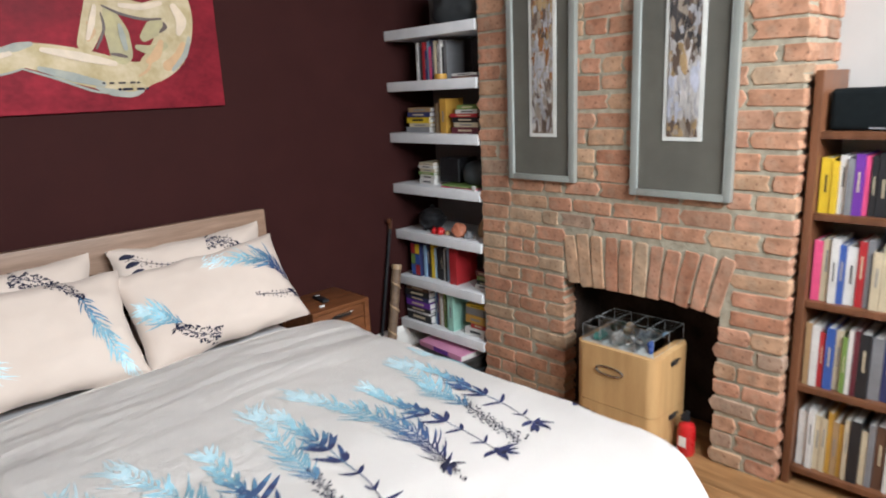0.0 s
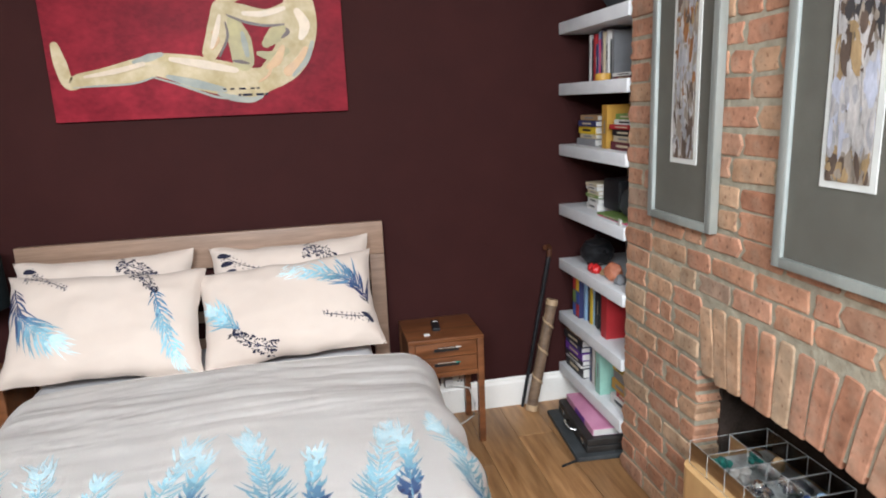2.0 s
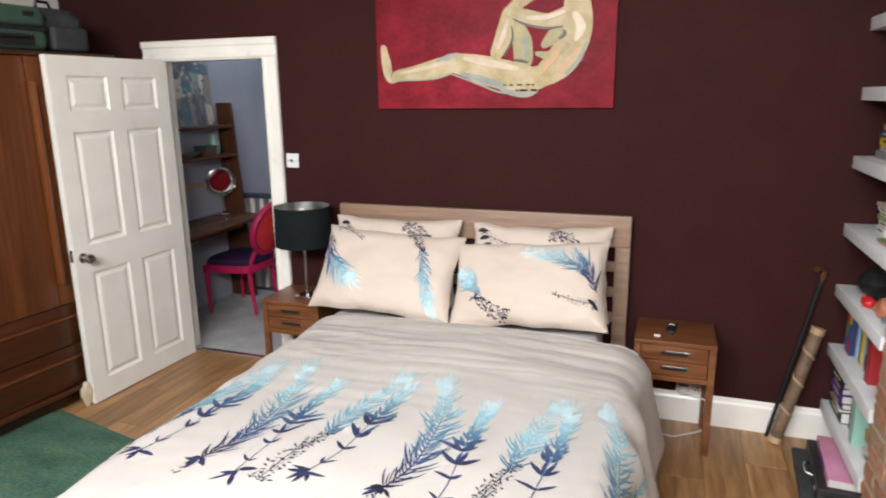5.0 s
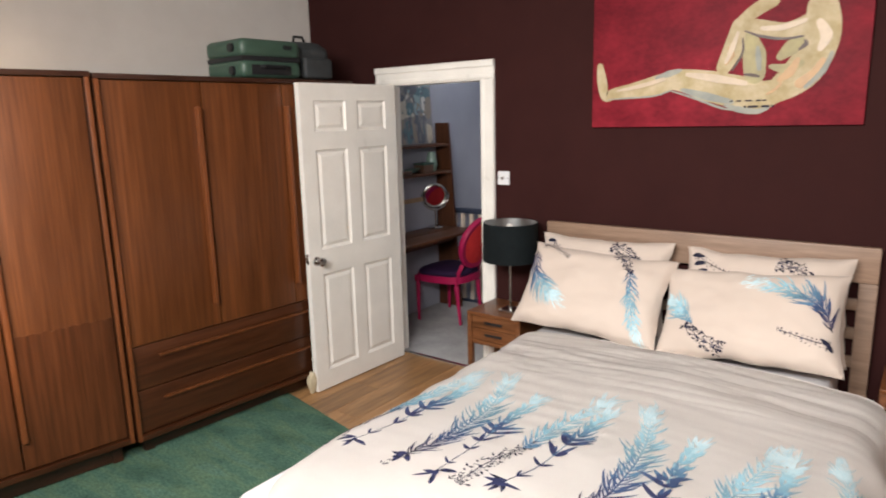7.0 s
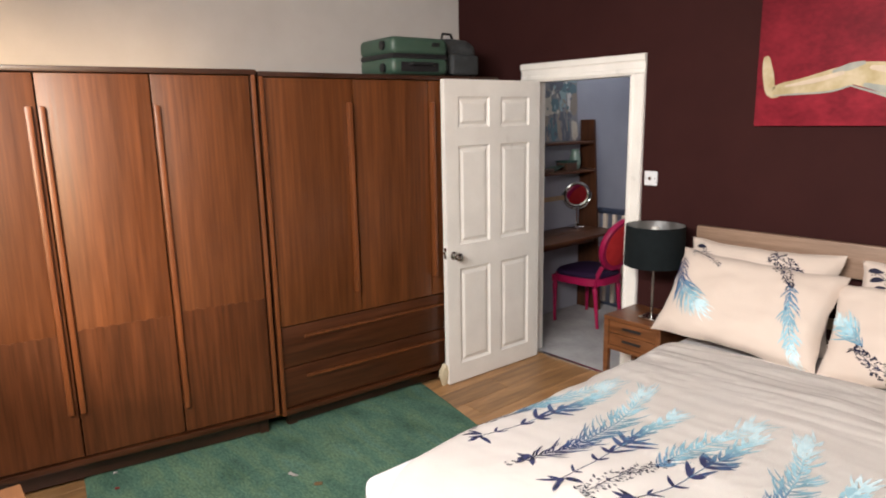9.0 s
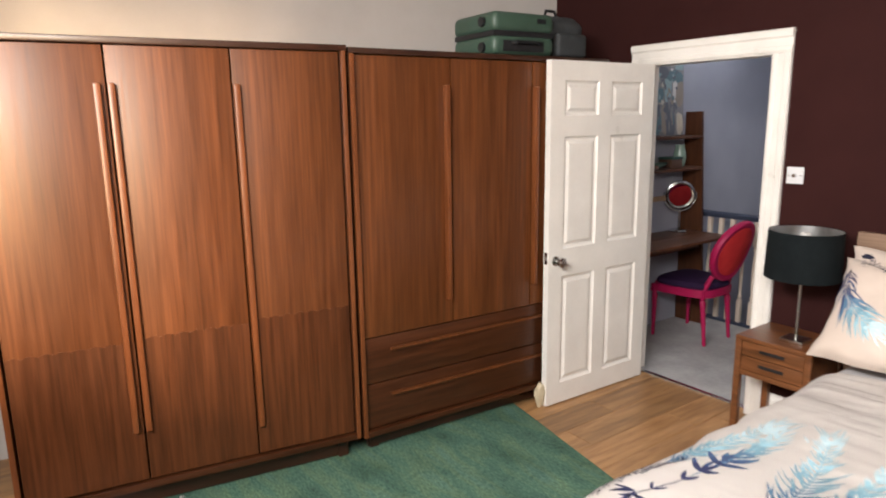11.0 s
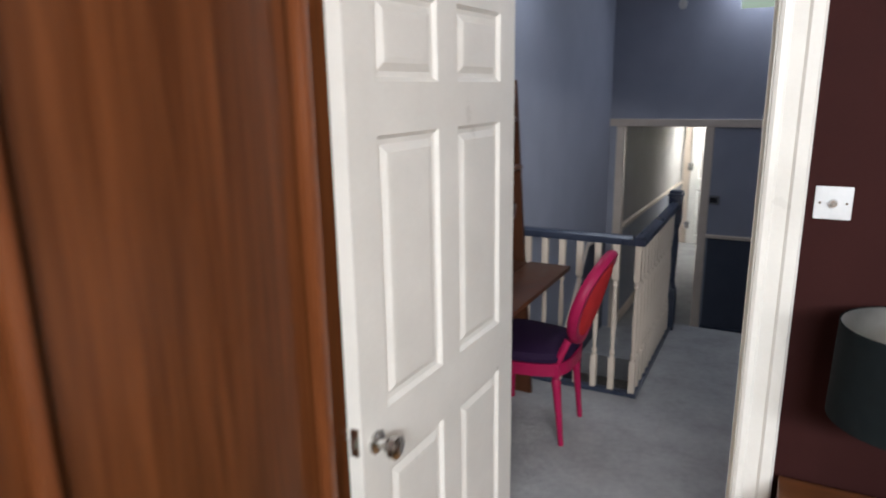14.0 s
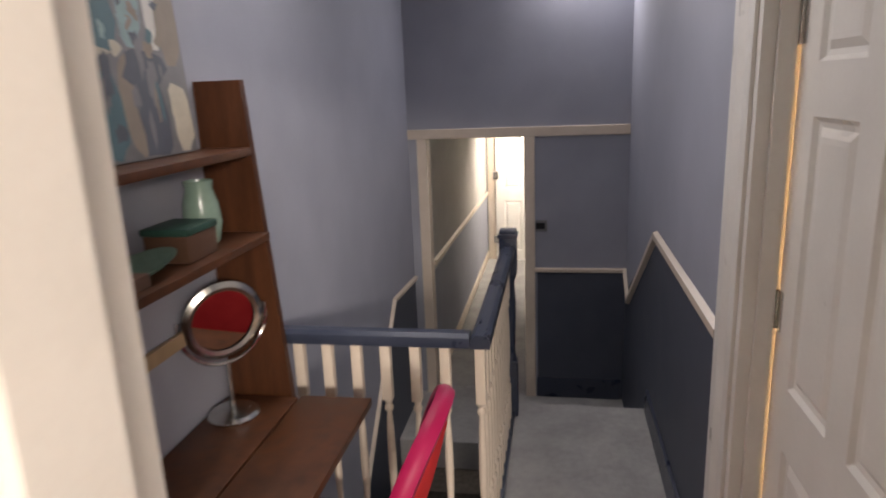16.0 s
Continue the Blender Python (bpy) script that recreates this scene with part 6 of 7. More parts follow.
# rain stick and walking pole leaning in the corner
rs = thing("rain_stick", (2.238, 3.16, 0), "bamboo rain stick leaning in the corner", "rain stick")
a, b = Vector((0, 0, 0.012)), Vector((0.148, 0.055, 0.622))
part("tube", C(bmn(), a + (b - a) * 0.05, a + (b - a) * 0.95, 0.030, n=20), BARK, rs)
for s, e in ((0.0, 0.05), (0.95, 1.0)):
    part("cap", C(bmn(), a + (b - a) * s, a + (b - a) * e, 0.033, n=20), BAMBOO, rs, "pale wooden cap")
for t0 in (0.22, 0.48, 0.72):
    # carved marks winding round the tube
    axis = (b - a).normalized()
    side = axis.cross(Vector((0, 0, 1))).normalized()
    up = side.cross(axis)
    path = [a + (b - a) * (t0 + 0.12 * q) + 0.0300 * (math.cos(5 * q - 2.2) * side + math.sin(5 * q - 2.2) * up) for q in steps(0, 1, 14)]
    part("carved_mark", sweep(bmn(), path, [0.002 + 0.005 * math.sin(math.pi * q) for q in steps(0, 1, 14)], 6), BAMBOO, rs, "pale carved mark")
wp = thing("walking_pole", (2.212, 3.235, 0), "thin black walking pole leaning on the wall", "walking pole")
part("shaft", C(bmn(), (0, 0, 0), (0.170, 0.020, 0.86), 0.009, 0.012, 12), BLACK, wp)
part("handle", sweep(bmn(), [(0.170, 0.020, 0.855), (0.175, 0.021, 0.90), (0.165, 0.010, 0.915), (0.135, -0.015, 0.915)], 0.014, 10), DESK_WOOD, wp, "dark red wooden grip")

# ---- fireplace contents ----
cb = thing("wooden_bin", (2.44, 1.555, 0.0), "rounded pale plywood storage bin with slot handles", "storage bin")
bm = bmn()
r, hx, hy = 0.055, 0.165, 0.215
poly = []
for cx, cy, a0 in ((hx - r, hy - r, 0), (-hx + r, hy - r, 90), (-hx + r, -hy + r, 180), (hx - r, -hy + r, 270)):
    for k in range(9):
        ang = radians(a0 + k * 11.25)
        poly.append((cx + r * math.cos(ang), cy + r * math.sin(ang)))
extrude(bm, poly, 2, 0.0, 0.205)
part("lower_box", bm, PLY, cb)
bm = bmn()
extrude(bm, poly, 2, 0.208, 0.495)
bin_top = part("upper_box", bm, PLY, cb)
for z in (0.385, 0.11):
    bm = bmn()
    pts = [(-hx - 0.004, 0.052 * math.cos(q) + 0.02, z + 0.020 * math.sin(q)) for q in steps(0, 2 * math.pi, 24)]
    pts = [(p[0], p[1] * 1.0 + (0.018 if p[1] > 0.02 else -0.018), p[2]) for p in pts]
    sweep(bm, pts, 0.006, 8)
    part("handle", bm, CHROME, cb, "oval steel handle ring")
for z in (0.44, 0.17):
    bm = bmn()
    B(bm, -0.03, 0.03, -hy - 0.008, -hy + 0.002, z - 0.012, z + 0.012, 0.004)
    C(bm, (-0.02, -hy - 0.006, z), (0.03, -hy - 0.014, z + 0.014), 0.005, n=8)
    part("catch", bm, BLACK, cb, "dark metal catch")
tr = thing("acrylic_tray", (2.445, 1.555, 0.4955), "clear acrylic divided tray holding small trinkets", "tray")
T = 0.003
w, d, h = 0.145, 0.185, 0.082


def quad(pts):
    q = bmn()
    q.faces.new([q.verts.new(p) for p in pts])
    return q


for x in (-w, w):
    part("side", quad([(x, -d, 0), (x, d, 0), (x, d, h), (x, -d, h)]), ACRYLIC, tr, smooth=False)
for y in (-d, d):
    part("side", quad([(-w, y, 0), (w, y, 0), (w, y, h), (-w, y, h)]), ACRYLIC, tr, smooth=False)
for y in (-0.09, 0.0, 0.09):
    part("divider", quad([(-w, y, 0), (w, y, 0), (w, y, h), (-w, y, h)]), ACRYLIC, tr, smooth=False)
part("divider", quad([(0, -d, 0), (0, d, 0), (0, d, h), (0, -d, h)]), ACRYLIC, tr, smooth=False)
part("base", B(bmn(), -w, w, -d, d, 0.0002, 0.0025), TRAY_BASE, tr, "clouded acrylic base", smooth=False)
FROST = mat("polished_acrylic_edge", (0.34, 0.355, 0.345), (0.46, 0.48, 0.47), 30, 0.25, 0.0)
for x in (-w, 0, w):
    part("edge", B(bmn(), x - 0.0006, x + 0.0006, -d, d, h, h + 0.0012), FROST, tr, smooth=False)
for y in (-d, -0.09, 0.0, 0.09, d):
    part("edge", B(bmn(), -w, w, y - 0.0006, y + 0.0006, h + 0.0001, h + 0.0013), FROST, tr, smooth=False)
    for x in (-w, 0, w):
        part("edge", B(bmn(), x - 0.0007, x + 0.0007, y - 0.0007, y + 0.0007, 0.0, h), FROST, tr, smooth=False)
for k in range(40):
    i, j = k % 2, k // 2 % 4
    x, y = (-0.07 if i else 0.07) + rng.uniform(-0.04, 0.04), -0.137 + j * 0.09 + rng.uniform(-0.025, 0.025)
    bm = bmn()
    rr = rng.uniform(0.010, 0.024)
    bmesh.ops.create_icosphere(bm, subdivisions=2, radius=rr)
    for v in bm.verts:
        v.co *= 1 + 0.4 * noise.noise(v.co / rr + Vector((k, 0, 0)))
    solid("trinket", bm, [PAL["sky"], PAL["blue"], PAL["grey"], CHROME, PAL["tan"], PAL["white"], PAL["brown"], PAL["teal"]][k % 8], "small trinket in the acrylic tray", "trinket", group="trinkets in the tray", m=pose(2.445 + x, 1.555 + y, 0.4955 + T + rr * 0.9))
fe = thing("fire_extinguisher", (2.45, 1.27, 0), "small red fire extinguisher beside the bin", "fire extinguisher")
bm = bmn()
lathe(bm, [(0.038, 0), (0.041, 0.006), (0.041, 0.125), (0.034, 0.148), (0.018, 0.158), (0.016, 0.165)], 28)
part("cylinder", bm, RED_PAINT, fe)
bm = bmn()
C(bm, (0, 0, 0.165), (0, 0, 0.185), 0.014, n=14)
B(bm, -0.05, 0.012, -0.009, 0.009, 0.185, 0.195, 0.003)
B(bm, -0.055, 0.010, -0.008, 0.008, 0.205, 0.214, 0.003)
C(bm, (0.010, 0, 0.185), (0.010, 0, 0.21), 0.008, n=10)
part("valve", bm, BLACK, fe, "black valve and lever")
part("label", B(bmn(), -0.0425, -0.0395, -0.018, 0.018, 0.05, 0.10), PAPER, fe, "white instruction label", smooth=False)

# ---- bookcase beside the chimney breast ----
KX0, KX1, KY0, KY1 = 2.50, 2.82, 0.02, 0.868
kc = thing("bookcase", (2.66, 0.44, 0), "dark brown wooden bookcase full of books", "bookcase")
KO = (2.66, 0.44, 0)
for y in (KY0, KY1 - 0.030):
    part("side_panel", shifted(B(bmn(), KX0, KX1, y, y + 0.030, 0, 1.715, 0.003), KO), BOOKCASE_WOOD, kc)
KZ = [1.490, 1.178, 0.822, 0.458, 0.085]
for z in KZ:
    part("shelf", shifted(B(bmn(), KX0 + 0.012, KX1, KY0 + 0.0305, KY1 - 0.0305, z - 0.028, z, 0.003), KO), BOOKCASE_WOOD, kc)
G = "books in the bookcase"
rows4 = [["yellow", "yellow", "white", "grey", "purple", "pink", "black", "black", "black", "lime", "white", "sky", "pink", "white", "navy", "cream", "red", "tan", "blue", "white", "ochre", "black"],
         ["pink", "cream", "white", "blue", "white", "red", "grey", "cream", "cream", "sky", "ochre", "grey", "black", "white", "tan", "red", "blue", "cream", "white"],
         ["tan", "white", "red", "blue", "cream", "green", "white", "maroon", "black", "grey", "navy", "cream", "red", "orange", "white", "teal"],
         ["white", "white", "cream", "cream", "ochre", "tan", "ochre", "cream", "black", "cream", "grey", "brown", "white", "navy", "cream", "tan"]]
for z, cols, hh in zip(KZ[1:], rows4, ((0.20, 0.235), (0.225, 0.265), (0.23, 0.275), (0.23, 0.28))):
    y = KY1 - 0.036
    for c in cols:
        t = rng.choice([0.018, 0.022, 0.026, 0.030, 0.038])
        if y - t < KY0 + 0.04:
            break
        y -= t + 0.0015
        book(KX0 + 0.03 + rng.uniform(0, 0.02), y, z, t, 0.19, rng.uniform(*hh), c, label="upright " + NAMES[c] + " book in the dark bookcase", group=G)
spk = thing("speaker", (2.62, 0.56, KZ[0]), "long black fabric speaker on top of the bookcase", "speaker")
part("cabinet", B(bmn(), -0.07, 0.10, -0.27, 0.265, 0, 0.155, 0.022, seg=4), FABRIC_BLACK, spk)
part("badge", B(bmn(), -0.0715, -0.0695, 0.08, 0.13, 0.008, 0.014), PAL["grey"], spk, smooth=False)

# ---- on the wardrobe ----
WT = 2.0
sc = thing("suitcase", pose(-1.80, 2.375, WT, 0, 0, -4), "sage green hard-shell suitcase lying on the wardrobe", "suitcase")
for z0, z1 in ((0.012, 0.118), (0.128, 0.236)):
    part("shell", B(bmn(), -0.20, 0.20, -0.210, 0.210, z0, z1, 0.045, seg=5), CASE_GREEN, sc)
part("zip_band", B(bmn(), -0.193, 0.193, -0.203, 0.203, 0.108, 0.138, 0.006), BLACK, sc)
bm = bmn()
sweep(bm, [(0.198, -0.09, 0.075), (0.222, -0.075, 0.078), (0.222, 0.075, 0.078), (0.198, 0.09, 0.075)], 0.010, 8)
part("handle", bm, BLACK, sc)
part("lock", B(bmn(), 0.195, 0.203, 0.08, 0.14, 0.180, 0.206, 0.003), BLACK, sc)
for y in (-0.214, 0.214):
    for z in (0.055, 0.185):
        bm = bmn()
        C(bm, (0.10, y - 0.012, z), (0.10, y + 0.012, z), 0.026, n=16)
        part("wheel", bm, BLACK, sc)
part("recess", B(bmn(), 0.190, 0.2025, -0.150, 0.130, 0.030, 0.088, 0.006), BLACK, sc, "dark handle recess")
bp = thing("backpack", (-1.82, 2.745, WT), "dark grey backpack standing on the wardrobe", "backpack")
bm = bmn()
bmesh.ops.create_icosphere(bm, subdivisions=4, radius=1.0)
for v in bm.verts:
    c = v.co.copy()
    k = 1 + 0.06 * noise.noise(c * 2.5)
    v.co = Vector((math.copysign(abs(c.x) ** 0.6, c.x) * 0.17 * k, math.copysign(abs(c.y) ** 0.6, c.y) * 0.17 * k, 0.13 + math.copysign(abs(c.z) ** 0.6, c.z) * 0.13 * k))
part("body", bm, PACK_GREY, bp)
part("front_pocket", B(bmn(), 0.15, 0.205, -0.12, 0.12, 0.02, 0.15, 0.025, seg=4), PACK_GREY, bp)
part("grab_loop", sweep(bmn(), [(0.02, -0.05, 0.255), (0.02, -0.04, 0.295), (0.02, 0.03, 0.295), (0.02, 0.05, 0.255)], 0.009, 8), BLACK, bp)

# pale cloth toy hanging behind the door's edge
bm = bmn()
bmesh.ops.create_icosphere(bm, subdivisions=3, radius=1.0)
for v in bm.verts:
    k = 1 + 0.3 * noise.noise(v.co * 1.8)
    v.co = Vector((v.co.x * 0.030 * k, v.co.y * 0.035 * k, v.co.z * 0.075 * k + 0.075))
solid("cloth_doorstop", bm, PAL["cream"], "pale patterned cloth doorstop by the wardrobe", "doorstop", m=pose(-1.49, 2.405, 0.0))
# low wooden chest near the window
ch = thing("blanket_chest", (-0.49, -0.42, 0), "low orange-brown wooden chest on the bedroom floor", "chest")
part("box", B(bmn(), -0.275, 0.275, -0.37, 0.37, 0.0, 0.575, 0.005), CHEST_WOOD, ch)
part("lid", B(bmn(), -0.285, 0.285, -0.38, 0.38, 0.576, 0.60, 0.006), CHEST_WOOD, ch)

# ---- landing: balustrade ----
bal = thing("balustrade", (RX, RY, 0), "navy handrail on turned cream balusters round the stairwell", "balustrade")
HR = 0.905
prof = [(-0.030, 0.0), (-0.034, 0.016), (-0.030, 0.034), (-0.016, 0.046), (0.016, 0.046), (0.030, 0.034), (0.034, 0.016), (0.030, 0.0)]
bm = bmn()
extrude(bm, [(p[0], HR - 0.04 + p[1]) for p in prof], 1, -0.034, 1.16)
part("handrail", bm, RAIL_PAINT, bal)
bm = bmn()
extrude(bm, [(p[0], HR - 0.04 + p[1]) for p in prof], 0, -0.78, -0.0345)
part("handrail", bm, RAIL_PAINT, bal)
for q in ((-0.035, 0.025, -0.02, 1.14), (-0.78, -0.036, -0.02, 0.025)):
    part("base_rail", B(bmn(), q[0], q[1], q[2], q[3], 0.004, 0.030, 0.004), RAIL_PAINT, bal)
bm = bmn()
B(bm, -0.042, 0.042, 1.14, 1.224, -0.5, 0.30, 0.005)
lathe(bm, [(0.040, 0.30), (0.034, 0.32), (0.028, 0.36), (0.033, 0.50), (0.036, 0.62), (0.028, 0.72), (0.036, 0.74), (0.040, 0.76)], 20, (0, 1.182, 0))
B(bm, -0.042, 0.042, 1.14, 1.224, 0.76, 0.945, 0.005)
B(bm, -0.048, 0.048, 1.134, 1.230, 0.945, 0.965, 0.005)
B(bm, -0.040, 0.040, 1.142, 1.222, 0.965, 0.985, 0.008)
part("newel_post", bm, RAIL_PAINT, bal)
bm = bmn()
s = 0.0165
B(bm, -s, s, -s, s, 0.030, 0.215, 0.002)
B(bm, -s, s, -s, s, 0.665, HR - 0.038, 0.002)
lathe(bm, [(s, 0.215), (0.010, 0.228), (0.0155, 0.243), (0.0155, 0.250), (0.009, 0.262), (0.0135, 0.36), (0.0145, 0.44), (0.0120, 0.56), (0.0085, 0.618), (0.0155, 0.630), (0.0155, 0.638), (0.0095, 0.650), (s, 0.665)], 12)
bme = mesh_of("baluster", bm, CREAM_TRIM)
for k in range(12):
    o = new("baluster", bme)
    o.parent, o.location = bal, (-0.004, 0.0 + k * 0.0975, 0)
for k in range(7):
    o = new("baluster", bme)
    o.parent, o.location = bal, (-0.118 - k * 0.099, 0.002, 0)

# ---- landing: ladder desk ----
dk = thing("ladder_desk", (-1.85, 4.03, 0), "dark walnut ladder desk with two shelves against the wall", "desk")
DO = (-1.85, 4.03, 0)
for y in (3.515, 4.532):
    bm = bmn()
    extrude(bm, [(-2.064, 0.004), (-1.812, 0.004), (-1.866, 0.77), (-1.925, 1.708), (-2.064, 1.708)], 1, y, y + 0.026)
    # prism given in x and z
    part("side_plank", shifted(bm, DO), DESK_WOOD, dk)
part("desktop", shifted(B(bmn(), -2.062, -1.840, 3.5415, 4.5195, 0.742, 0.767, 0.003), DO), DESK_WOOD, dk)
part("desk_flap", shifted(B(bmn(), -1.834, -1.612, 3.500, 4.535, 0.743, 0.767, 0.003), DO), DESK_WOOD, dk)
part("shelf", shifted(B(bmn(), -2.062, -1.905, 3.5415, 4.5195, 1.503, 1.525, 0.003), DO), DESK_WOOD, dk)
part("shelf", shifted(B(bmn(), -2.062, -1.875, 3.5415, 4.5195, 1.262, 1.284, 0.003), DO), DESK_WOOD, dk)
part("rear_batten", shifted(B(bmn(), -2.066, -2.050, 3.5415, 4.5195, 1.015, 1.055, 0.003), DO), BAMBOO, dk, "pale wooden batten")
part("drawer_box", shifted(B(bmn(), -2.07, -1.86, 3.56, 4.50, 0.64, 0.7415, 0.003), DO), DESK_WOOD, dk)

ca = thing("canvas_picture", (-2.03, 4.18, 1.526), "unframed canvas of grey, teal and cream brush strokes", "painting")
cm = Matrix.Translation((-2.03, 4.18, 1.526)) @ pose(0, 0, 0, 0, -3, 0)
ca.matrix_basis = cm
part("canvas", B(bmn(), -0.012, 0.012, -0.30, 0.262, 0, 0.62, 0.003), PAL["grey"], ca)
r = random.Random(8)
bm = bmn()


def daub(y, z, w, h, mi, k, turn=0.0, rough=0.25):
    """One ragged patch of paint; later ones lie over earlier ones."""
    vs = []
    for q in range(13):
        a = q * math.tau / 13
        rad = r.uniform(1 - rough, 1 + rough * 0.3)
        u, v = w * rad * math.copysign(abs(math.cos(a)) ** 0.7, math.cos(a)), h * rad * math.copysign(abs(math.sin(a)) ** 0.7, math.sin(a))
        vs.append(bm.verts.new((0.0124 + k * 0.00002, min(0.258, max(-0.296, y + u * math.cos(turn) - v * math.sin(turn))), min(0.616, max(0.004, z + u * math.sin(turn) + v * math.cos(turn))))))
    bm.faces.new(vs).material_index = mi


# grey columns below, a tangle of cream and teal above
for k, (y, z, w, h, mi) in enumerate((
        (-0.16, 0.11, 0.06, 0.13, 6), (-0.07, 0.11, 0.06, 0.12, 2), (0.02, 0.12, 0.04, 0.13, 6), (0.09, 0.09, 0.06, 0.11, 4), (0.09, 0.21, 0.09, 0.05, 4),
        (0.21, 0.09, 0.05, 0.09, 0), (-0.15, 0.31, 0.09, 0.10, 0), (-0.10, 0.27, 0.08, 0.05, 0), (-0.04, 0.31, 0.055, 0.06, 2), (-0.15, 0.40, 0.05, 0.04, 4),
        (0.06, 0.36, 0.05, 0.11, 5), (0.15, 0.34, 0.035, 0.09, 3), (0.21, 0.32, 0.05, 0.10, 6), (0.14, 0.45, 0.10, 0.05, 2), (-0.02, 0.47, 0.09, 0.05, 4), (0.20, 0.55, 0.06, 0.06, 5))):
    daub(y, z, w, h, mi, k)
for k in range(70):
    y, z = r.uniform(-0.28, 0.24), r.uniform(0.02, 0.60)
    up = z > 0.24
    daub(y, z, r.uniform(0.006, 0.022), r.uniform(0.010, 0.030) if up else r.uniform(0.02, 0.07), r.choice([0, 0, 3, 2, 4, 5, 6] if up else [1, 1, 2, 6, 4]), 20 + k, r.uniform(-0.9, 0.9) if up else r.uniform(-0.1, 0.1), 0.45)
tagged(part("brush_stroke", bm, [colour("pale_cream_paint", (0.50, 0.455, 0.375)), PAL["grey"], colour("dusty_teal_paint", (0.09, 0.17, 0.20)), PAL["white"], colour("slate_paint", (0.10, 0.11, 0.14)), colour("pale_teal_paint", (0.25, 0.36, 0.38)), colour("taupe_paint", (0.27, 0.225, 0.185))], ca, "layered grey and teal strokes", smooth=False), kind="stuff")

vs = thing("vase", (-1.985, 4.36, 1.284), "sage green glazed jug-shaped vase on the shelf", "vase")
bm = bmn()
lathe(bm, [(0.030, 0), (0.040, 0.01), (0.050, 0.06), (0.046, 0.11), (0.034, 0.15), (0.038, 0.172), (0.033, 0.172), (0.029, 0.15), (0.040, 0.10), (0.03, 0.02)], 28)
part("body", bm, SAGE_CER, vs)
bm = bmn()
B(bm, -2.03, -1.915, 4.165, 4.300, 1.2845, 1.350, 0.004)
jb = solid("trinket_box", bm, PAL["brown"], "small dark wooden box with a green lid", "box")
part("lid", B(bmn(), -2.034, -1.911, 4.161, 4.304, 1.3505, 1.368, 0.004), colour("dark_green_lacquer", (0.022, 0.070, 0.055)), jb, "dark green lid")
bm = bmn()
rings = [[bm.verts.new((-1.955 + 0.062 * q * math.cos(a) , 4.04 + 0.105 * q * math.sin(a), 1.290 + 0.030 * q * q + 0.012 * math.sin(a) * q)) for a in steps(0, 2 * math.pi, 24)[:-1]] for q in (0.05, 0.4, 0.7, 1.0)]
for p, q in zip(rings, rings[1:]):
    for i in range(24):
        bm.faces.new((p[i], p[(i + 1) % 24], q[(i + 1) % 24], q[i]))
bm.faces.new(rings[0])
bmesh.ops.solidify(bm, geom=bm.faces[:], thickness=0.004)
solid("leaf_dish", bm, SAGE_CER, "shallow sage green leaf-shaped dish on the shelf", "dish")
bm = bmn()
B(bm, -2.03, -1.90, 3.86, 3.99, 1.2845, 1.315, 0.004)
solid("wooden_tray", bm, PAL["brown"], "small dark wooden tray on the shelf", "tray")

mr = thing("vanity_mirror", pose(-1.985, 4.395, 0.767, 0, 0, -39), "round chrome vanity mirror on a stand", "mirror")
bm = bmn()
lathe(bm, [(0.072, 0), (0.074, 0.006), (0.066, 0.016), (0.024, 0.024), (0.010, 0.032)], 32)
part("base", bm, CHROME, mr)
part("stem", C(bmn(), (0, 0, 0.03), (0, 0, 0.166), 0.007, n=12), CHROME, mr)
bm = bmn()
pts = [(0.0, 0.128 * math.sin(q), 0.292 - 0.128 * math.cos(q)) for q in steps(-1.75, 1.75, 20)]
sweep(bm, pts, 0.006, 8)
part("yoke", bm, CHROME, mr)
bm = bmn()
ringm = Matrix.Translation((0.0, 0, 0.292)) @ pose(0, 0, 0, 0, 98, 0)
lathe(bm, [(0.090, 0.010), (0.102, 0.014), (0.117, 0.006), (0.117, -0.006), (0.102, -0.014), (0.090, -0.010)], 40, closed=False)
bmesh.ops.transform(bm, matrix=ringm, verts=bm.verts)
part("rim", bm, CHROME, mr)
for z0 in (0.0035, -0.0045):
    bm = bmn()
    lathe(bm, [(0.0935, z0), (0.0935, z0 + 0.001)], 40)
    bmesh.ops.transform(bm, matrix=ringm, verts=bm.verts)
    part("glass", bm, MIRROR, mr, "silvered mirror glass")

# ---- landing: oval-backed chair ----
CO = Vector((-1.69, 4.235, 0))
chair = thing("chair", CO, "magenta oval-backed chair with red and purple velvet", "chair")


def turned_leg(x, y, top, lean_x=0.0):
    bm = bmn()
    lathe(bm, [(0.011, 0.0), (0.014, 0.02), (0.013, 0.05), (0.020, 0.28), (0.023, 0.33), (0.016, 0.345), (0.024, 0.358)], 14)
    B(bm, -0.022, 0.022, -0.022, 0.022, 0.358, top, 0.004)
    for v in bm.verts:
        v.co.x += lean_x * max(0, 0.36 - v.co.z)
    bmesh.ops.translate(bm, vec=(x, y, 0), verts=bm.verts)
    part("leg", bm, MAGENTA, chair)


turned_leg(-0.205, -0.225, 0.415)
turned_leg(-0.205, 0.225, 0.415)
turned_leg(0.160, -0.160, 0.415, 0.10)
turned_leg(0.160, 0.160, 0.415, 0.10)


def seat_outline(k):
    pts = []
    for q in steps(0, 2 * math.pi, 40)[:-1]:
        c, s = math.cos(q), math.sin(q)
        x, y = math.copysign(abs(c) ** 0.55, c) * 0.235, math.copysign(abs(s) ** 0.55, s) * 0.265
        y *= 1 - 0.14 * (x / 0.235 + 1) / 2 * 1.6
        pts.append(((x - 0.02) * k, y * k))
    return pts


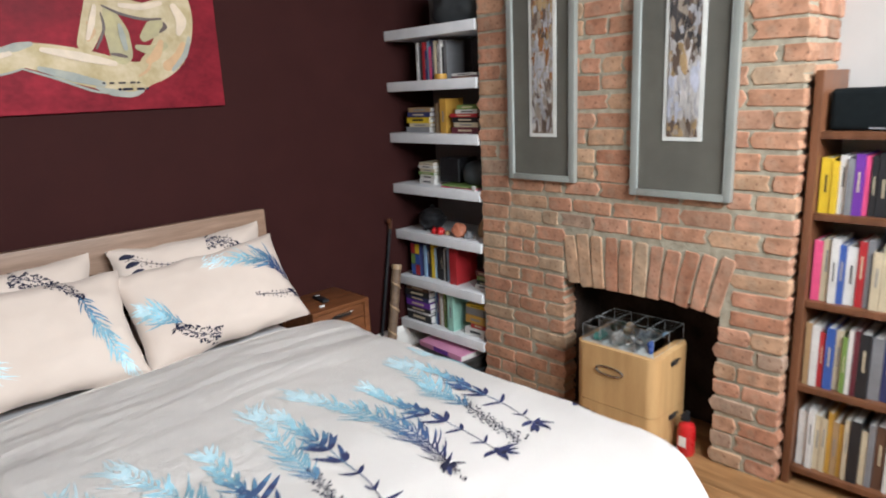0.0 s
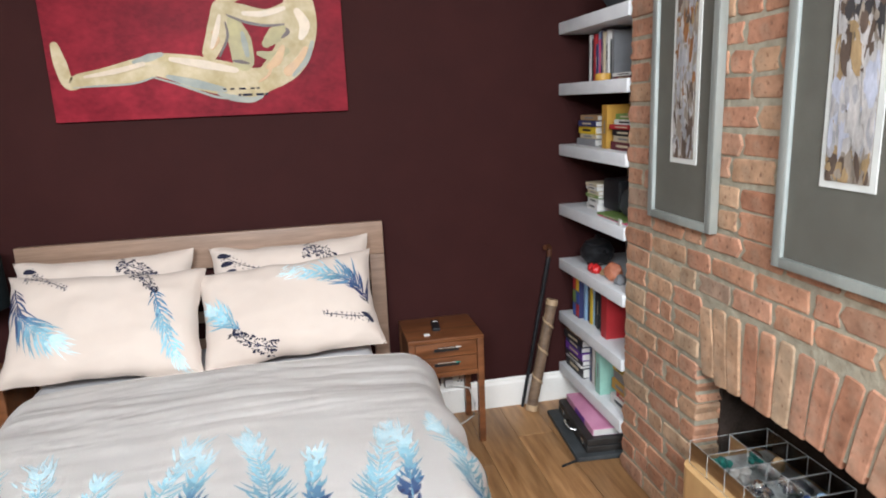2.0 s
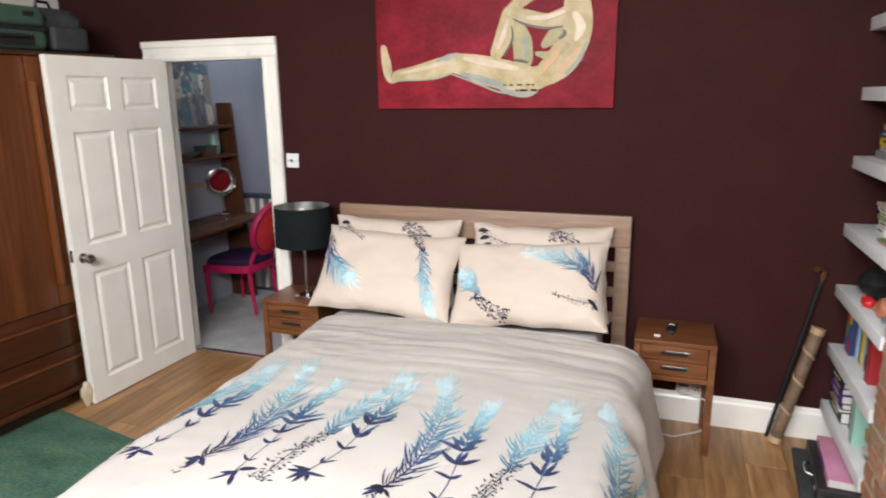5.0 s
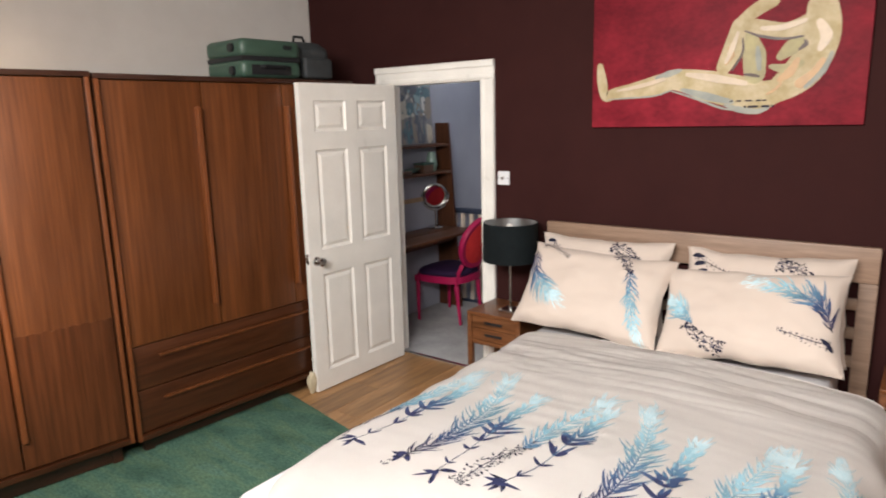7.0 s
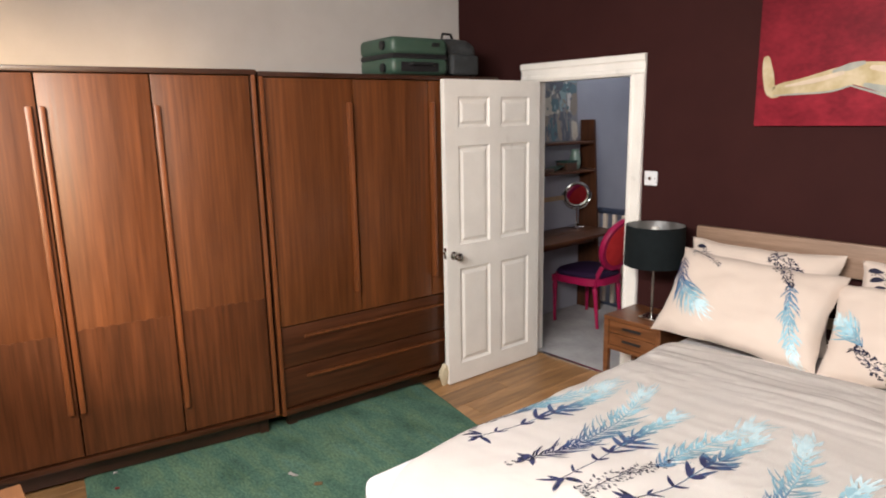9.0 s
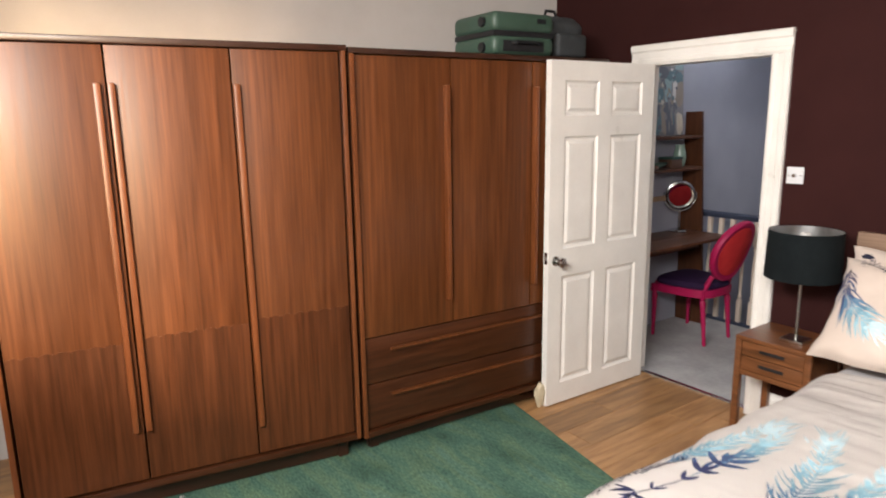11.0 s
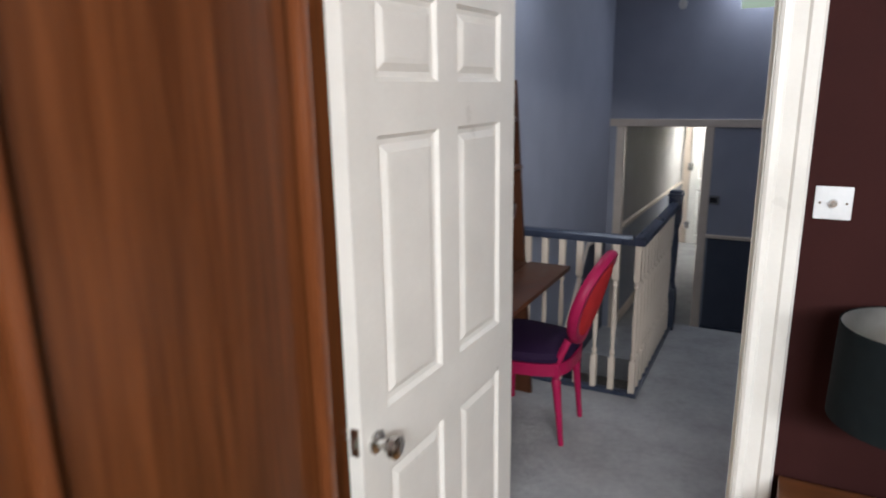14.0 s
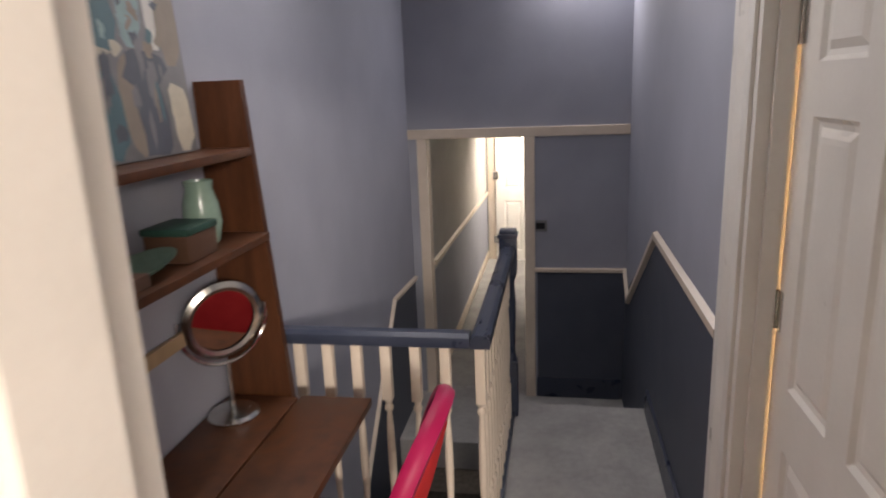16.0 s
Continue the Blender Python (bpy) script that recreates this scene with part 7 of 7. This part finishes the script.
bm = bmn()
extrude(bm, seat_outline(1.0), 2, 0.365, 0.425)
part("seat_frame", bm, MAGENTA, chair)
bm = bmn()
rings = []
for k, z in ((0.955, 0.4255), (0.965, 0.445), (0.90, 0.468), (0.70, 0.482), (0.40, 0.488), (0.05, 0.490)):
    rings.append([bm.verts.new((x, y, z)) for x, y in seat_outline(k)])
for p, q in zip(rings, rings[1:]):
    for i in range(40):
        bm.faces.new((p[i], p[(i + 1) % 40], q[(i + 1) % 40], q[i]))
bm.faces.new(rings[-1])
part("seat", bm, PURPLE, chair, "purple velvet seat pad")
bt = Matrix.Translation((0.262, 0, 0.722)) @ pose(0, 0, 0, 0, 17, 0)


def oval(k, x):
    return [Vector((x + 0.030 * (1 - (k * math.sin(q)) ** 2), 0.228 * k * math.sin(q), 0.238 * k * math.cos(q))) for q in steps(0, 2 * math.pi, 48)[:-1]]


bm = bmn()
rr = []
for k, x in ((0.80, -0.016), (0.86, -0.026), (0.96, -0.024), (1.0, -0.008), (1.0, 0.008), (0.96, 0.022), (0.86, 0.022), (0.80, 0.014)):
    rr.append([bm.verts.new(bt @ p) for p in oval(k, x)])
for a in range(8):
    p, q = rr[a], rr[(a + 1) % 8]
    for i in range(48):
        bm.faces.new((p[i], p[(i + 1) % 48], q[(i + 1) % 48], q[i]))
part("back_frame", bm, MAGENTA, chair)
for s in (-1, 1):
    bm = bmn()
    rr = [[bm.verts.new(bt @ p) for p in oval(k, s * x)] for k, x in ((0.82, 0.004), (0.80, 0.016), (0.62, 0.024), (0.30, 0.028), (0.03, 0.029))]
    for p, q in zip(rr, rr[1:]):
        for i in range(48):
            bm.faces.new((p[i], p[(i + 1) % 48], q[(i + 1) % 48], q[i]))
    bm.faces.new(rr[-1])
    part("back_pad", bm, RED_FABRIC, chair, "red velvet back pad")
for y in (-0.125, 0.125):
    part("back_support", sweep(bmn(), [(0.160, y * 1.2, 0.40), (0.178, y * 1.15, 0.46), (0.205, y, 0.53)], 0.019, 10), MAGENTA, chair)

# passage thermostat plate on the end wall
th = thing("wall_control", (-1.175, HY1, 0.725), "small dark square control plate on the end wall", "control plate")
part("plate", B(bmn(), -0.045, 0.045, -0.012, 0, -0.04, 0.04, 0.004), PAL["grey"], th)
part("screen", B(bmn(), -0.030, 0.030, -0.014, -0.0121, -0.022, 0.022, 0.002), BLACK, th)

# pendant bulb over the stairs
pb = thing("pendant_lamp", (-1.42, 6.45, HH), "small bare white bulb on a thin ceiling flex", "lamp")
part("flex", C(bmn(), (0, 0, 0), (0, 0, -0.36), 0.0035, n=8), PAL["white"], pb)
part("holder", C(bmn(), (0, 0, -0.36), (0, 0, -0.41), 0.016, 0.018, 14), PAL["white"], pb)
bm = bmn()
lathe(bm, [(0.012, -0.41), (0.016, -0.43), (0.029, -0.465), (0.030, -0.48), (0.020, -0.505), (0.006, -0.512)], 18)
part("bulb", bm, PAPER, pb)

# ---- floor planks ----
PW, PL = 0.192, 1.20
cache = {}


def plank_mesh(l):
    key = round(l, 2)
    if key not in cache:
        bm = bmn()
        B(bm, -PW / 2 + 0.0006, PW / 2 - 0.0006, 0.0006, key - 0.0006, -0.012, 0.0, 0.0016, seg=1)
        cache[key] = mesh_of("plank", bm, FLOOR_WOOD, smooth=False)
    return cache[key]


rng = random.Random(5)
x = XE - PW / 2
i = 0
while x > west_x(YS):
    y, first = YS, [1.20, 0.40, 0.80, 0.62][i % 4]
    y_end = YN + 0.05
    while y < y_end - 0.02:
        l = min(first, y_end - y)
        o = new("plank", plank_mesh(l))
        o.parent, o.location = floor, (x, y, 0)
        y += round(l, 2)
        first = PL
    x -= PW
    i += 1

# ---- chimney bricks ----
rng = random.Random(12)


def brick_mesh(l, h, d, seed):
    """A worn brick: an uneven rounded outline with a soft arris and a slightly bulging face towards -x."""
    bm = bmn()
    r = random.Random(seed)
    a, b, c = l / 2, h / 2, min(l, h) * 0.11
    out = []
    for sy, sz in ((1, 1), (-1, 1), (-1, -1), (1, -1)):
        first, last = ((a, b - c), (a - c, b)) if sy * sz > 0 else ((a - c, b), (a, b - c))
        for y, z in (first, last):
            out.append((sy * y + r.uniform(-0.005, 0.003), sz * z + r.uniform(-0.004, 0.003)))
    for k in (7, 3):
        # a nick midway along the long edges
        p, q = out[k], out[(k + 1) % len(out)]
        out.insert(k + 1, ((p[0] + q[0]) / 2 + r.uniform(-0.02, 0.02) * l / 0.2, (p[1] + q[1]) / 2 + r.uniform(-0.004, 0.002)))
    rings = []
    for x, f in ((d / 2, 0.0), (-d / 2 + 0.0055, 0.0), (-d / 2 + 0.0012, 0.0022), (-d / 2, 0.0055)):
        rings.append([bm.verts.new((x + r.uniform(-0.0006, 0.0006), y - math.copysign(min(f, abs(y)), y), z - math.copysign(min(f, abs(z)), z))) for y, z in out])
    n = len(out)
    for p, q in zip(rings, rings[1:]):
        for k in range(n):
            bm.faces.new((p[k], p[(k + 1) % n], q[(k + 1) % n], q[k]))
    top = bm.verts.new((-d / 2 - r.uniform(-0.0008, 0.0012), r.uniform(-0.01, 0.01), r.uniform(-0.006, 0.006)))
    for k in range(n):
        bm.faces.new((rings[-1][k], rings[-1][(k + 1) % n], top))
    return mesh_of("brick", bm, BRICK, smooth=False)


CH, BH = 0.0832, 0.0705
STR = [brick_mesh(0.206, BH, 0.10, k) for k in range(14)]
HEA = [brick_mesh(0.098, BH, 0.10, k + 20) for k in range(10)]
SOL = [brick_mesh(0.066, AZ - FZ - 0.012, 0.10, k + 40) for k in range(8)]
rest = bmn()


def put_brick(meshes, base, x, y, z, l, rz=0.0, rx=0.0, joined=False):
    sx = Matrix.Diagonal((1, l / base, 1 + rng.uniform(-0.10, 0.04), 1))
    m = pose(x + rng.uniform(-0.003, 0.003), y, z, rx + rng.uniform(-1.1, 1.1), 0, rz) @ sx
    me = rng.choice(meshes)
    if joined:
        rest.from_mesh(me)
        rest.verts.ensure_lookup_table()
        bmesh.ops.transform(rest, matrix=m, verts=rest.verts[-len(me.vertices):])
    else:
        o = new("brick", me)
        o.parent, o.matrix_basis = chim, m


def lay(y0, y1, z, start, joined=False, fixed=None):
    """One course of bricks between y0 and y1 on the front."""
    j, y, k = 0.0145, y0, start
    lens = []
    total = 0.0
    while total < (y1 - y0) - 0.05:
        l = rng.uniform(0.185, 0.222) if (k % 3 or rng.random() < 0.30) else rng.uniform(0.090, 0.115)
        if rng.random() < 0.20:
            l = rng.uniform(0.10, 0.16)
        lens.append(l)
        total += l + j
        k += 1
    f = (y1 - y0 + j) / total
    for l in lens:
        l2 = (l + j) * f - j
        if l2 > 0.145:
            put_brick(STR, 0.206, BX + 0.05, y + l2 / 2, z, l2, joined=joined)
        elif l2 > 0.03:
            put_brick(HEA, 0.098, BX + 0.05, y + l2 / 2, z, l2, joined=joined)
        y += l2 + j


c = 0
z = 0.040
while z < H - 0.03:
    far = z > 2.28
    wob = 0.003 * math.sin(c * 2.3)
    if z > AZ + 0.03:
        lay(BY0, BY1 - 0.01, z + wob, c, far)
    elif z > FZ - 0.02:
        lay(BY0, FY0 - 0.055, z + wob, c)
        lay(FY1 + 0.012, BY1 - 0.01, z + wob, c + 1)
    else:
        lay(BY0, FY0, z + wob, c)
        lay(FY1, BY1 - 0.01, z + wob, c + 1)
        put_brick(STR, 0.206, BX + 0.105 + 0.10, FY1 + 0.05, z, 0.19, rz=90)
    # return towards the alcove
    if c % 2:
        put_brick(STR, 0.206, BX + 0.218, BY0 + 0.05, z, 0.205, rz=90, joined=far)
        put_brick(HEA, 0.098, BX + 0.365, BY0 + 0.05, z, 0.065, rz=90, joined=far)
    else:
        put_brick(HEA, 0.098, BX + 0.165, BY0 + 0.05, z, 0.10, rz=90, joined=far)
        put_brick(HEA, 0.098, BX + 0.30, BY0 + 0.05, z, 0.14, rz=90, joined=far)
    z += CH
    c += 1
n = 11
for k in range(n):
    f = (k + 0.5) / n
    y = FY0 - 0.045 + f * (FY1 + 0.045 - FY0)
    put_brick(SOL, 0.066, BX + 0.048, y, (FZ + AZ) / 2 + 0.012 * math.sin(math.pi * f) - 0.012 * (1 - f), 0.064, rx=(0.6 - f) * 25)
upper = part("brick_course", rest, BRICK, chim, smooth=False)
tagged(upper, kind="stuff")
